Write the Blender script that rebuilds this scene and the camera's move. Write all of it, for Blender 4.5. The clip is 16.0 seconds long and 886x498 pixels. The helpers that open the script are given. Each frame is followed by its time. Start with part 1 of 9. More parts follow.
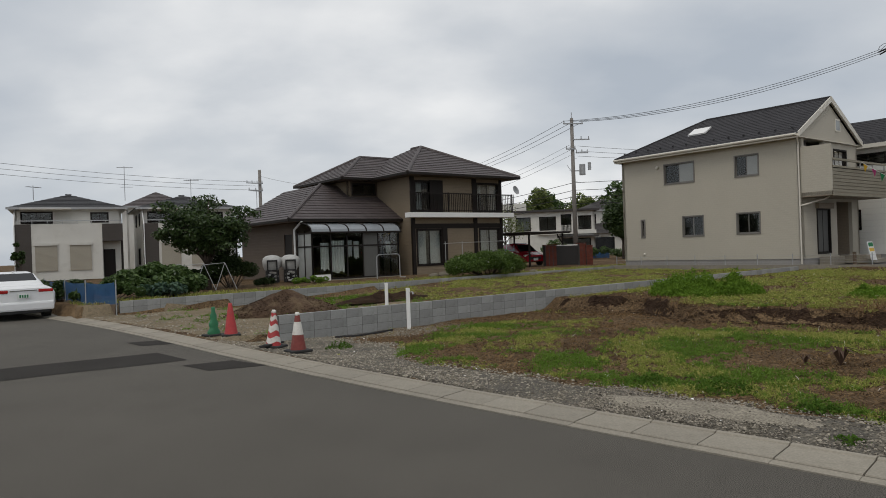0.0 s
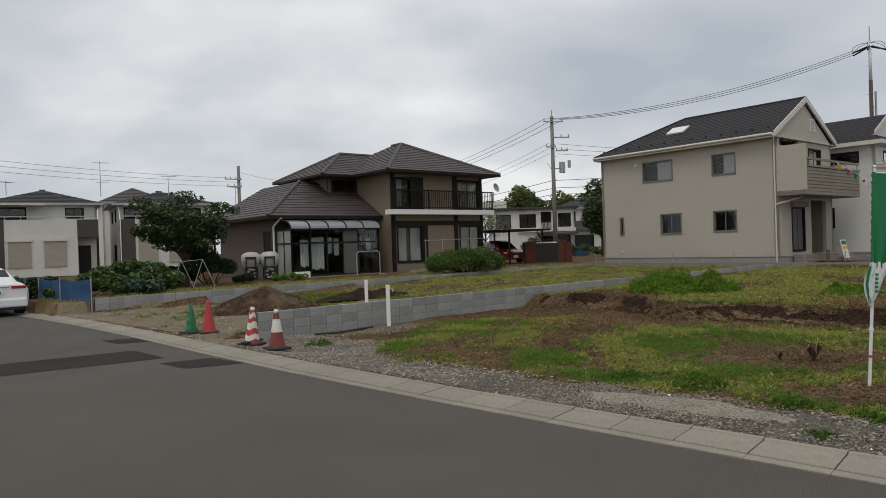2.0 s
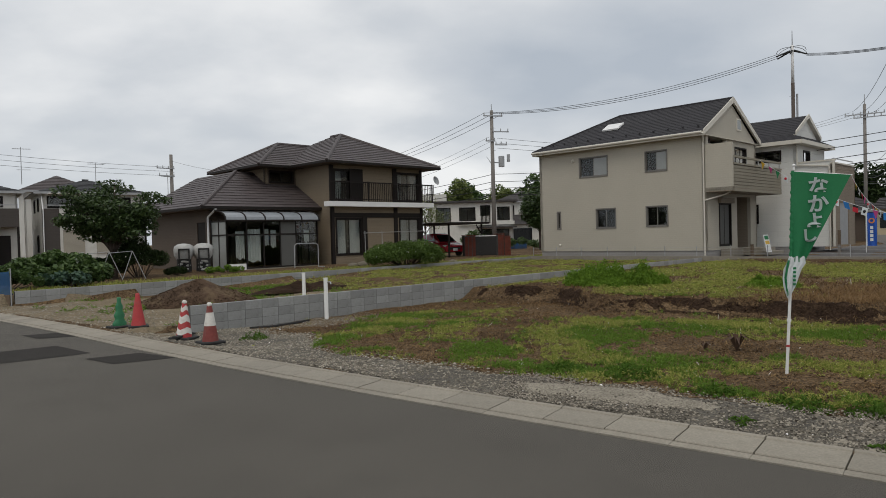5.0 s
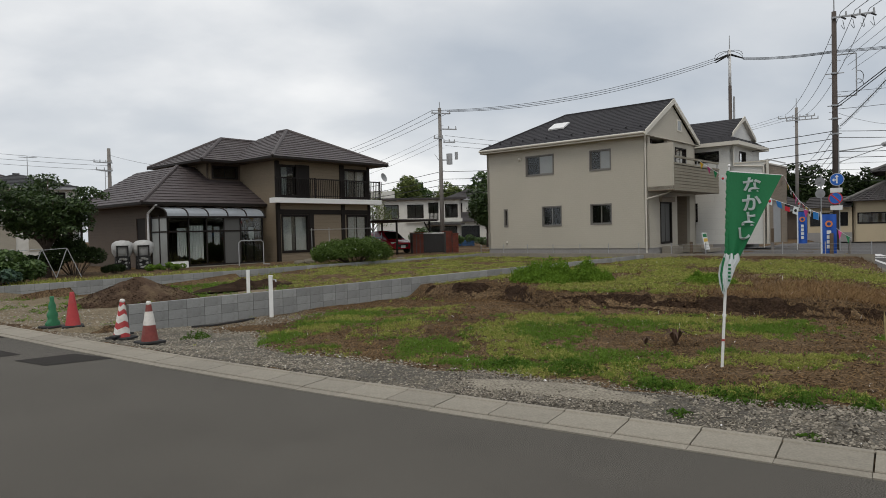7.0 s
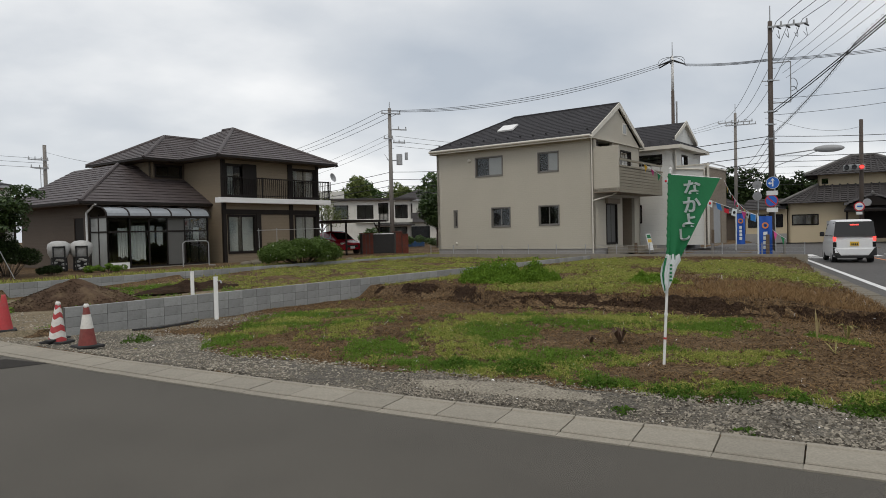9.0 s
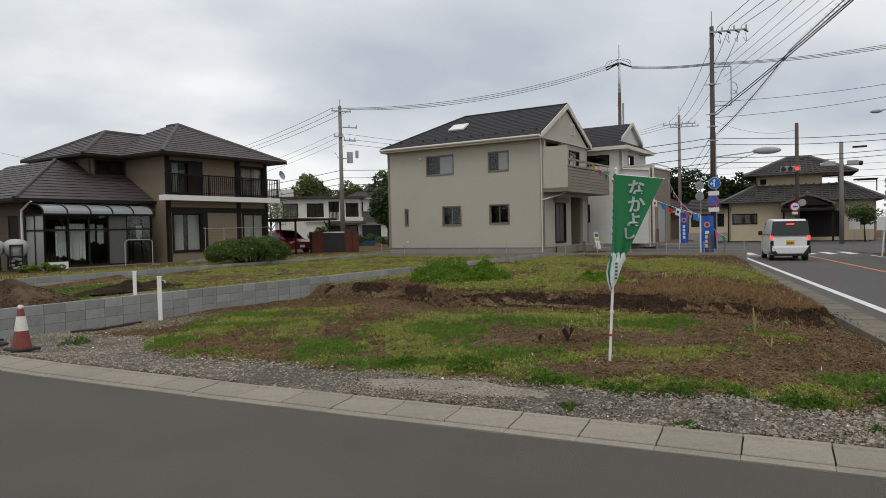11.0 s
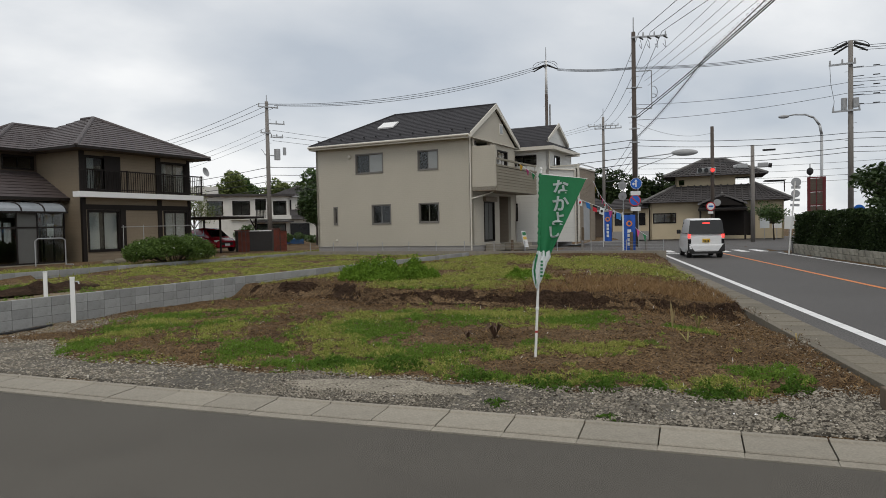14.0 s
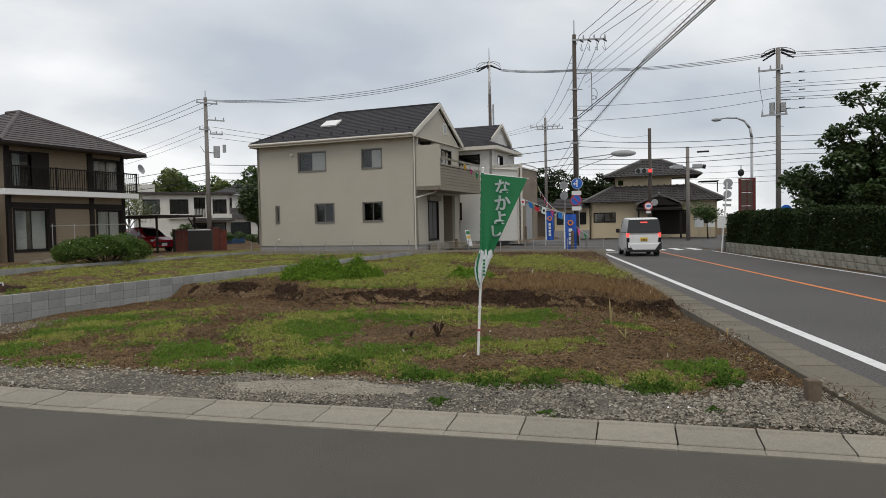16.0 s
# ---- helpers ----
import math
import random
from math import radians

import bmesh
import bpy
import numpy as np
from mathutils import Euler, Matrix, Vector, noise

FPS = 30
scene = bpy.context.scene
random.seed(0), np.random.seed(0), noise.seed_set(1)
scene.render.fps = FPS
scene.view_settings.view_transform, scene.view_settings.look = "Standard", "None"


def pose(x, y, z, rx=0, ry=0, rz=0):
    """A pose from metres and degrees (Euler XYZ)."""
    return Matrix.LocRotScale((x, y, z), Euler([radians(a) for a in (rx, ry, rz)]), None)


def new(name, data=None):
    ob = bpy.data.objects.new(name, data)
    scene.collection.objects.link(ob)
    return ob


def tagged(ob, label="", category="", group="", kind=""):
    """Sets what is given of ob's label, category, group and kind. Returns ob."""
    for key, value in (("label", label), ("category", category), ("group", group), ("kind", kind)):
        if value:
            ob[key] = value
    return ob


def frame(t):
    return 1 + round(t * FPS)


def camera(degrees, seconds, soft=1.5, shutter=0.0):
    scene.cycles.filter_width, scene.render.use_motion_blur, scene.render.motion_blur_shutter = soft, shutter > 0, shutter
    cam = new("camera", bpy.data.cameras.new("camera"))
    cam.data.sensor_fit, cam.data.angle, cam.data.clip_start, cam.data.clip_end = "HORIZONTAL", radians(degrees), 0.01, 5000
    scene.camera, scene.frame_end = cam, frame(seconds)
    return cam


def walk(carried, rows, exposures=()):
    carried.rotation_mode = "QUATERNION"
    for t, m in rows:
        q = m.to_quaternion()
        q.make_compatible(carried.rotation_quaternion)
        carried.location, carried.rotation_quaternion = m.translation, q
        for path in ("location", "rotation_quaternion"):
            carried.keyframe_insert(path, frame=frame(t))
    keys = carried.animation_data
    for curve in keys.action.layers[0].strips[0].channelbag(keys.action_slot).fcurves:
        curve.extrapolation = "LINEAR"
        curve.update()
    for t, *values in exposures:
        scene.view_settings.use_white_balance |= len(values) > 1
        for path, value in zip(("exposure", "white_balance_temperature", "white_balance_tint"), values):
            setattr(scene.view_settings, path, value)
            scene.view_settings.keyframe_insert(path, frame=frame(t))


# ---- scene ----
cam = camera(66.05, 16.0, soft=0.9)

PATH = [
    (0.0, pose(-0.000, -0.000, 1.7, 90.016, 2.001, 0.000)),
    (0.5, pose(0.002, -0.000, 1.7, 90.015, 1.932, -0.400)),
    (1.0, pose(0.004, -0.000, 1.7, 89.978, 1.947, -0.772)),
    (1.5, pose(0.006, -0.000, 1.7, 89.887, 1.908, -1.163)),
    (2.0, pose(0.008, -0.000, 1.7, 89.721, 1.882, -1.646)),
    (2.5, pose(0.011, -0.000, 1.7, 89.583, 1.814, -2.240)),
    (3.0, pose(0.015, -0.000, 1.7, 89.465, 1.703, -2.935)),
    (3.5, pose(0.019, -0.001, 1.7, 89.351, 1.617, -3.768)),
    (4.0, pose(0.023, -0.001, 1.7, 89.220, 1.568, -4.677)),
    (6.5, pose(0.049, -0.004, 1.7, 88.651, 1.444, -9.936)),
    (7.0, pose(0.055, -0.005, 1.7, 88.617, 1.398, -11.024)),
    (7.5, pose(0.060, -0.006, 1.7, 88.612, 1.382, -12.094)),
    (8.0, pose(0.065, -0.008, 1.7, 88.623, 1.371, -13.145)),
    (8.5, pose(0.070, -0.009, 1.7, 88.601, 1.318, -14.180)),
    (9.0, pose(0.075, -0.010, 1.7, 88.575, 1.307, -15.204)),
    (11.5, pose(0.099, -0.018, 1.7, 88.325, 1.232, -20.274)),
    (12.0, pose(0.104, -0.019, 1.7, 88.284, 1.230, -21.234)),
    (12.5, pose(0.108, -0.021, 1.7, 88.252, 1.212, -22.203)),
    (13.0, pose(0.113, -0.023, 1.7, 88.227, 1.208, -23.149)),
    (13.5, pose(0.117, -0.025, 1.7, 88.175, 1.199, -24.119)),
    (14.0, pose(0.122, -0.027, 1.7, 88.125, 1.187, -25.139)),
    (14.5, pose(0.127, -0.029, 1.7, 88.076, 1.184, -26.214)),
    (15.0, pose(0.132, -0.032, 1.7, 88.019, 1.191, -27.354)),
    (15.5, pose(0.137, -0.035, 1.7, 87.985, 1.192, -28.539)),
    (16.0, pose(0.142, -0.038, 1.7, 87.951, 1.164, -29.793)),
]
walk(cam, PATH, [(0.0, -0.18), (4.0, -0.16), (7.0, -0.05), (9.0, -0.01), (12.5, -0.02), (16.0, 0.03)])

# ---- world, sun ----
SUN_ELEV, SUN_YAW = 58, 200
world = bpy.data.worlds.new("overcast_sky")
scene.world = world
world.use_nodes = True
wt = world.node_tree
wt.nodes.clear()


def wnode(kind, **ports):
    n = wt.nodes.new(kind)
    for k, v in ports.items():
        n.inputs[k].default_value = v
    return n


w_out = wt.nodes.new("ShaderNodeOutputWorld")
w_bg = wnode("ShaderNodeBackground", Strength=1.0)
w_sky = wt.nodes.new("ShaderNodeTexSky")
w_sky.sky_type = "NISHITA"
w_sky.sun_disc = False
w_sky.sun_elevation = radians(SUN_ELEV)
w_sky.sun_rotation = radians(SUN_YAW)
w_co = wt.nodes.new("ShaderNodeTexCoord")
w_sep = wt.nodes.new("ShaderNodeSeparateXYZ")
wt.links.new(w_co.outputs["Generated"], w_sep.inputs[0])
w_up = wt.nodes.new("ShaderNodeMath")
w_up.operation = "MAXIMUM"
w_up.inputs[1].default_value = 0.0
wt.links.new(w_sep.outputs["Z"], w_up.inputs[0])
w_add = wt.nodes.new("ShaderNodeMath")
w_add.operation = "ADD"
w_add.inputs[1].default_value = 0.36
wt.links.new(w_up.outputs[0], w_add.inputs[0])
w_flat = wt.nodes.new("ShaderNodeVectorMath")
w_flat.operation = "DIVIDE"
wt.links.new(w_co.outputs["Generated"], w_flat.inputs[0])
w_comb = wt.nodes.new("ShaderNodeCombineXYZ")
for k in range(3):
    wt.links.new(w_add.outputs[0], w_comb.inputs[k])
wt.links.new(w_comb.outputs[0], w_flat.inputs[1])
w_map = wt.nodes.new("ShaderNodeMapping")
w_map.inputs["Location"].default_value = (3.4, 1.0, 0)
w_map.inputs["Scale"].default_value = (0.75, 0.95, 0.05)
wt.links.new(w_flat.outputs[0], w_map.inputs[0])
w_n1 = wnode("ShaderNodeTexNoise", Scale=1.0, Detail=5.0, Roughness=0.45)
wt.links.new(w_map.outputs[0], w_n1.inputs["Vector"])
w_n2 = wnode("ShaderNodeTexNoise", Scale=3.1, Detail=6.0, Roughness=0.5)
wt.links.new(w_map.outputs[0], w_n2.inputs["Vector"])
w_mix = wt.nodes.new("ShaderNodeMix")
w_mix.inputs[0].default_value = 0.25
wt.links.new(w_n1.outputs["Fac"], w_mix.inputs[2])
wt.links.new(w_n2.outputs["Fac"], w_mix.inputs[3])
w_ramp = wt.nodes.new("ShaderNodeValToRGB")
w_ramp.color_ramp.elements[0].position = 0.36
w_ramp.color_ramp.elements[0].color = (0.5, 0.55, 0.615, 1)
w_ramp.color_ramp.elements[1].position = 0.58
w_ramp.color_ramp.elements[1].color = (0.97, 0.975, 0.975, 1)
w_ramp.color_ramp.elements.new(0.485).color = (0.7, 0.73, 0.765, 1)
wt.links.new(w_mix.outputs[0], w_ramp.inputs[0])
w_tint = wt.nodes.new("ShaderNodeMix")
w_tint.data_type = "RGBA"
w_tint.inputs[0].default_value = 0.06
wt.links.new(w_ramp.outputs[0], w_tint.inputs[6])
w_dim = wt.nodes.new("ShaderNodeVectorMath")
w_dim.operation = "SCALE"
w_dim.inputs["Scale"].default_value = 0.12
wt.links.new(w_sky.outputs[0], w_dim.inputs[0])
wt.links.new(w_dim.outputs[0], w_tint.inputs[7])
wt.links.new(w_tint.outputs[2], w_bg.inputs["Color"])
wt.links.new(w_bg.outputs[0], w_out.inputs["Surface"])

sun = new("sun", bpy.data.lights.new("sun", "SUN"))
sun.data.energy = 0.9
sun.data.angle = radians(25)
sun.data.color = (1.0, 0.92, 0.8)
sun.matrix_world = pose(0, 0, 40, 90 - SUN_ELEV, 0, 180 - SUN_YAW)


# ---- materials ----
def surf(name, col, rough=0.8, var=0.18, big=0.6, fine=18.0, bump=0.25, depth=0.01, metal=0.0, dirt=None, dirt_amt=0.35, spec=0.5, rand=0.0, spread=None, speck=0.0, speck_size=70.0):
    """A rough surface whose colour varies at two scales, with fine relief and stains."""
    m = bpy.data.materials.new(name)
    m.use_nodes = True
    t = m.node_tree
    b = t.nodes["Principled BSDF"]
    b.inputs["Roughness"].default_value = rough
    b.inputs["Metallic"].default_value = metal
    b.inputs["Specular IOR Level"].default_value = spec
    co = t.nodes.new("ShaderNodeTexCoord")
    n1 = t.nodes.new("ShaderNodeTexNoise")
    n1.inputs["Scale"].default_value = big
    n1.inputs["Detail"].default_value = 4
    n2 = t.nodes.new("ShaderNodeTexNoise")
    n2.inputs["Scale"].default_value = fine
    n2.inputs["Detail"].default_value = 4
    t.links.new(co.outputs["Object"], n1.inputs["Vector"])
    t.links.new(co.outputs["Object"], n2.inputs["Vector"])
    mix = t.nodes.new("ShaderNodeMix")
    mix.inputs[0].default_value = 0.5
    t.links.new(n1.outputs["Fac"], mix.inputs[2])
    t.links.new(n2.outputs["Fac"], mix.inputs[3])
    ramp = t.nodes.new("ShaderNodeValToRGB")
    lo = [c * (1 - var) for c in col]
    hi = [min(c * (1 + var), 0.95) for c in (spread or col)]
    ramp.color_ramp.elements[0].position = 0.33
    ramp.color_ramp.elements[0].color = (*lo, 1)
    ramp.color_ramp.elements[1].position = 0.67
    ramp.color_ramp.elements[1].color = (*hi, 1)
    t.links.new(mix.outputs[0], ramp.inputs[0])
    last = ramp.outputs[0]
    if dirt:
        n3 = t.nodes.new("ShaderNodeTexNoise")
        n3.inputs["Scale"].default_value = big * 2.3
        n3.inputs["Detail"].default_value = 6
        n3.inputs["Roughness"].default_value = 0.65
        t.links.new(co.outputs["Object"], n3.inputs["Vector"])
        r3 = t.nodes.new("ShaderNodeMapRange")
        r3.inputs["From Min"].default_value = 0.5
        r3.inputs["From Max"].default_value = 0.72
        r3.inputs["To Max"].default_value = dirt_amt
        t.links.new(n3.outputs["Fac"], r3.inputs[0])
        mx = t.nodes.new("ShaderNodeMix")
        mx.data_type = "RGBA"
        mx.inputs[7].default_value = (*dirt, 1)
        t.links.new(r3.outputs[0], mx.inputs[0])
        t.links.new(last, mx.inputs[6])
        last = mx.outputs[2]
    if speck:
        n5 = t.nodes.new("ShaderNodeTexNoise")
        n5.inputs["Scale"].default_value = speck_size
        n5.inputs["Detail"].default_value = 2
        t.links.new(co.outputs["Object"], n5.inputs["Vector"])
        r5 = t.nodes.new("ShaderNodeMapRange")
        r5.inputs["From Min"].default_value = 0.35
        r5.inputs["From Max"].default_value = 0.65
        r5.inputs["To Min"].default_value = 1 - speck
        r5.inputs["To Max"].default_value = 1 + speck
        t.links.new(n5.outputs["Fac"], r5.inputs[0])
        v5 = t.nodes.new("ShaderNodeVectorMath")
        v5.operation = "SCALE"
        t.links.new(last, v5.inputs[0])
        t.links.new(r5.outputs[0], v5.inputs["Scale"])
        last = v5.outputs[0]
    if rand:
        inf = t.nodes.new("ShaderNodeObjectInfo")
        r4 = t.nodes.new("ShaderNodeMapRange")
        r4.inputs["To Min"].default_value = 1 - rand
        r4.inputs["To Max"].default_value = 1 + rand
        t.links.new(inf.outputs["Random"], r4.inputs[0])
        vm = t.nodes.new("ShaderNodeVectorMath")
        vm.operation = "SCALE"
        t.links.new(last, vm.inputs[0])
        t.links.new(r4.outputs[0], vm.inputs["Scale"])
        last = vm.outputs[0]
    t.links.new(last, b.inputs["Base Color"])
    if bump:
        bp = t.nodes.new("ShaderNodeBump")
        bp.inputs["Strength"].default_value = bump
        bp.inputs["Distance"].default_value = depth
        t.links.new(n2.outputs["Fac"], bp.inputs["Height"])
        t.links.new(bp.outputs[0], b.inputs["Normal"])
    return m


def island(name, cols, rough=0.7, spec=0.3, translucent=0.0):
    """Many small loose pieces: each takes its colour from a ramp by chance."""
    m = bpy.data.materials.new(name)
    m.use_nodes = True
    t = m.node_tree
    b = t.nodes["Principled BSDF"]
    b.inputs["Roughness"].default_value = rough
    b.inputs["Specular IOR Level"].default_value = spec
    g = t.nodes.new("ShaderNodeNewGeometry")
    r = t.nodes.new("ShaderNodeValToRGB")
    els = r.color_ramp.elements
    for k, c in enumerate(cols):
        p = k / (len(cols) - 1)
        e = els[0] if k == 0 else els[1] if k == len(cols) - 1 else els.new(p)
        e.position = p
        e.color = (*c, 1)
    t.links.new(g.outputs["Random Per Island"], r.inputs[0])
    t.links.new(r.outputs[0], b.inputs["Base Color"])
    if translucent:
        tr = t.nodes.new("ShaderNodeBsdfTranslucent")
        t.links.new(r.outputs[0], tr.inputs[0])
        ms = t.nodes.new("ShaderNodeMixShader")
        ms.inputs[0].default_value = translucent
        t.links.new(b.outputs[0], ms.inputs[1])
        t.links.new(tr.outputs[0], ms.inputs[2])
        t.links.new(ms.outputs[0], t.nodes["Material Output"].inputs["Surface"])
    return m


def glass(name, tint=(0.75, 0.8, 0.8)):
    m = bpy.data.materials.new(name)
    m.use_nodes = True
    b = m.node_tree.nodes["Principled BSDF"]
    b.inputs["Base Color"].default_value = (*tint, 1)
    b.inputs["Roughness"].default_value = 0.03
    b.inputs["Transmission Weight"].default_value = 1.0
    b.inputs["IOR"].default_value = 1.45
    return m


def plain(name, col, rough=0.5, metal=0.0, emit=0.0):
    m = bpy.data.materials.new(name)
    m.use_nodes = True
    b = m.node_tree.nodes["Principled BSDF"]
    b.inputs["Base Color"].default_value = (*col, 1)
    b.inputs["Roughness"].default_value = rough
    b.inputs["Metallic"].default_value = metal
    if emit:
        b.inputs["Emission Color"].default_value = (*col, 1)
        b.inputs["Emission Strength"].default_value = emit
    return m


def siding(name, col, pitch=0.16, along=0.45, depth=0.008, var=0.1, joint=0.5):
    """Cladding boards with grooves between the rows and short upright joints."""
    m = surf(name, col, 0.75, var, 0.5, 14.0, 0.0)
    t = m.node_tree
    b = t.nodes["Principled BSDF"]
    co = t.nodes.new("ShaderNodeTexCoord")
    sp = t.nodes.new("ShaderNodeSeparateXYZ")
    t.links.new(co.outputs["Object"], sp.inputs[0])
    ad = t.nodes.new("ShaderNodeMath")
    ad.operation = "ADD"
    t.links.new(sp.outputs["X"], ad.inputs[0])
    t.links.new(sp.outputs["Y"], ad.inputs[1])
    cb = t.nodes.new("ShaderNodeCombineXYZ")
    t.links.new(ad.outputs[0], cb.inputs[0])
    t.links.new(sp.outputs["Z"], cb.inputs[1])
    br = t.nodes.new("ShaderNodeTexBrick")
    br.inputs["Scale"].default_value = 1.0
    br.inputs["Brick Width"].default_value = along
    br.inputs["Row Height"].default_value = pitch
    br.inputs["Mortar Size"].default_value = 0.008
    br.inputs["Mortar Smooth"].default_value = 0.4
    br.inputs["Color1"].default_value = (1, 1, 1, 1)
    br.inputs["Color2"].default_value = (0.94, 0.94, 0.94, 1)
    br.inputs["Mortar"].default_value = (0.72, 0.72, 0.72, 1)
    t.links.new(cb.outputs[0], br.inputs["Vector"])
    old = b.inputs["Base Color"].links[0].from_socket
    mx = t.nodes.new("ShaderNodeMix")
    mx.data_type = "RGBA"
    mx.blend_type = "MULTIPLY"
    mx.inputs[0].default_value = joint
    t.links.new(old, mx.inputs[6])
    t.links.new(br.outputs["Color"], mx.inputs[7])
    t.links.new(mx.outputs[2], b.inputs["Base Color"])
    bp = t.nodes.new("ShaderNodeBump")
    bp.inputs["Strength"].default_value = 0.7
    bp.inputs["Distance"].default_value = depth
    bp.invert = True
    t.links.new(br.outputs["Fac"], bp.inputs["Height"])
    t.links.new(bp.outputs[0], b.inputs["Normal"])
    return m


ASPHALT = surf("asphalt", (0.095, 0.087, 0.075), 0.9, 0.18, 0.35, 190, 0.08, 0.003, dirt=(0.068, 0.062, 0.054), dirt_amt=0.55, spec=0.2, speck=0.75, speck_size=115)
ASPHALT_MAIN = surf("asphalt_main_road", (0.086, 0.081, 0.078), 0.85, 0.16, 0.25, 60, 0.8, 0.01, speck=0.3, speck_size=40)
ASPHALT_PATCH = surf("asphalt_patch", (0.04, 0.037, 0.034), 0.95, 0.2, 1.0, 70, 0.6, 0.006, spec=0.08)
CONCRETE = surf("concrete", (0.265, 0.24, 0.195), 0.9, 0.12, 1.6, 60, 0.2, 0.003, dirt=(0.16, 0.145, 0.115), dirt_amt=0.55, rand=0.1, speck=0.08, speck_size=50)
CONCRETE_OLD = surf("old_concrete", (0.165, 0.145, 0.11), 0.95, 0.25, 0.9, 30, 0.5, 0.008, dirt=(0.085, 0.08, 0.055), dirt_amt=0.6, rand=0.12)
BLOCK = surf("concrete_block", (0.285, 0.29, 0.285), 0.92, 0.14, 2.5, 45, 0.35, 0.004, dirt=(0.16, 0.16, 0.155), dirt_amt=0.45, rand=0.16)
MORTAR = surf("mortar", (0.09, 0.088, 0.085), 0.95, 0.1)
PAINT_WHITE = surf("road_paint_white", (0.74, 0.74, 0.73), 0.75, 0.06, 2, 40, 0.2, 0.002, dirt=(0.3, 0.3, 0.3), dirt_amt=0.35)
PAINT_ORANGE = surf("road_paint_orange", (0.65, 0.22, 0.06), 0.75, 0.1, 2, 40, 0.2, 0.002, dirt=(0.3, 0.2, 0.15), dirt_amt=0.4)
SOIL = surf("soil", (0.082, 0.054, 0.037), 1.0, 0.35, 0.8, 11, 1.0, 0.06, dirt=(0.20, 0.15, 0.09), dirt_amt=0.7, spec=0.1)
# dark turned soil, deepened further for the shadow under the bank
SOIL_DARK_SHADED = surf("dark_shaded_soil", (0.036, 0.023, 0.016), 1.0, 0.5, 2.5, 16, 1.0, 0.07, dirt=(0.1, 0.066, 0.04), dirt_amt=0.5, spec=0.05, speck=0.4, speck_size=25)
GRAVEL_BED = surf("gravel_bed", (0.105, 0.094, 0.076), 0.95, 0.3, 1.2, 30, 1.0, 0.04, speck=0.5, speck_size=45, dirt=(0.2, 0.17, 0.12), dirt_amt=0.6)
STONES = island("gravel_stones", [(0.032, 0.027, 0.021), (0.125, 0.106, 0.082), (0.062, 0.052, 0.04), (0.17, 0.147, 0.115), (0.095, 0.078, 0.057), (0.2, 0.172, 0.134), (0.36, 0.325, 0.265)], 0.95, 0.15)
STONES_DUSTY = island("dusty_gravel_stones", [(0.092, 0.081, 0.063), (0.230, 0.201, 0.161), (0.149, 0.129, 0.101), (0.299, 0.265, 0.213), (0.196, 0.163, 0.121), (0.310, 0.276, 0.218), (0.380, 0.345, 0.282)], 0.95, 0.15)
GRASS = island("grass_blades", [(0.153, 0.224, 0.035), (0.307, 0.401, 0.065), (0.224, 0.307, 0.047), (0.401, 0.484, 0.088), (0.472, 0.448, 0.142)], 0.9, 0.08, 0.4)
WEED = island("weed_leaves", [(0.102, 0.180, 0.030), (0.216, 0.336, 0.054), (0.312, 0.444, 0.078), (0.168, 0.270, 0.042)], 0.85, 0.1, 0.35)
STRAW = island("dry_straw", [(0.035, 0.02, 0.012), (0.1, 0.057, 0.03), (0.2, 0.123, 0.06), (0.4, 0.28, 0.145), (0.14, 0.08, 0.04), (0.045, 0.026, 0.016), (0.3, 0.195, 0.095)], 0.95, 0.05, 0.1)
LEAF_DARK = island("tree_leaves_dark", [(0.022, 0.045, 0.012), (0.035, 0.068, 0.016), (0.05, 0.09, 0.022), (0.065, 0.105, 0.03)], 0.5, 0.4, 0.2)
LEAF_MID = island("tree_leaves", [(0.035, 0.075, 0.015), (0.055, 0.11, 0.024), (0.08, 0.14, 0.035), (0.11, 0.17, 0.05)], 0.5, 0.4, 0.25)
LEAF_HEDGE = island("hedge_leaves", [(0.014, 0.026, 0.009), (0.024, 0.042, 0.013), (0.042, 0.066, 0.02)], 0.7, 0.15, 0.15)
LEAF_BAMBOO = island("bamboo_leaves", [(0.09, 0.13, 0.03), (0.15, 0.19, 0.05), (0.05, 0.08, 0.02), (0.2, 0.23, 0.08)], 0.5, 0.3, 0.3)
LEAF_CABBAGE = island("blue_green_leaves", [(0.07, 0.12, 0.10), (0.12, 0.18, 0.16), (0.06, 0.11, 0.05)], 0.6, 0.3, 0.2)
BARK = surf("bark", (0.06, 0.045, 0.035), 0.95, 0.3, 4, 30, 0.8, 0.02)
# near-black green: the hedge's inner shade as a colour
HEDGE_SHADE_CORE = surf("hedge_core_shade", (0.012, 0.02, 0.008), 1.0, 0.3, 2, 10, 0.5, 0.05)

H1_SIDING = siding("brown_siding", (0.235, 0.187, 0.13), 0.15, 3.0, 0.012, 0.12)
# darker copy of the brown siding: shade of wing and soffits in its colour
H1_SIDING_DARK_SHADED = siding("dark_shaded_siding", (0.095, 0.072, 0.055), 0.15, 3.0, 0.012, 0.12)
H1_ROOF = surf("brown_roof_tile", (0.062, 0.049, 0.049), 0.6, 0.16, 0.7, 12, 0.3, 0.006, dirt=(0.16, 0.14, 0.13), dirt_amt=0.3)
DARK_BROWN = surf("dark_brown_metal", (0.014, 0.0105, 0.009), 0.6, 0.2, 1, 20, 0.05, spec=0.25)
# taupe cladding panels; also the added backing that keeps rooms dark
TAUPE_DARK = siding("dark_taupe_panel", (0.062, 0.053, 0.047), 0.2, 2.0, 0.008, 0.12)
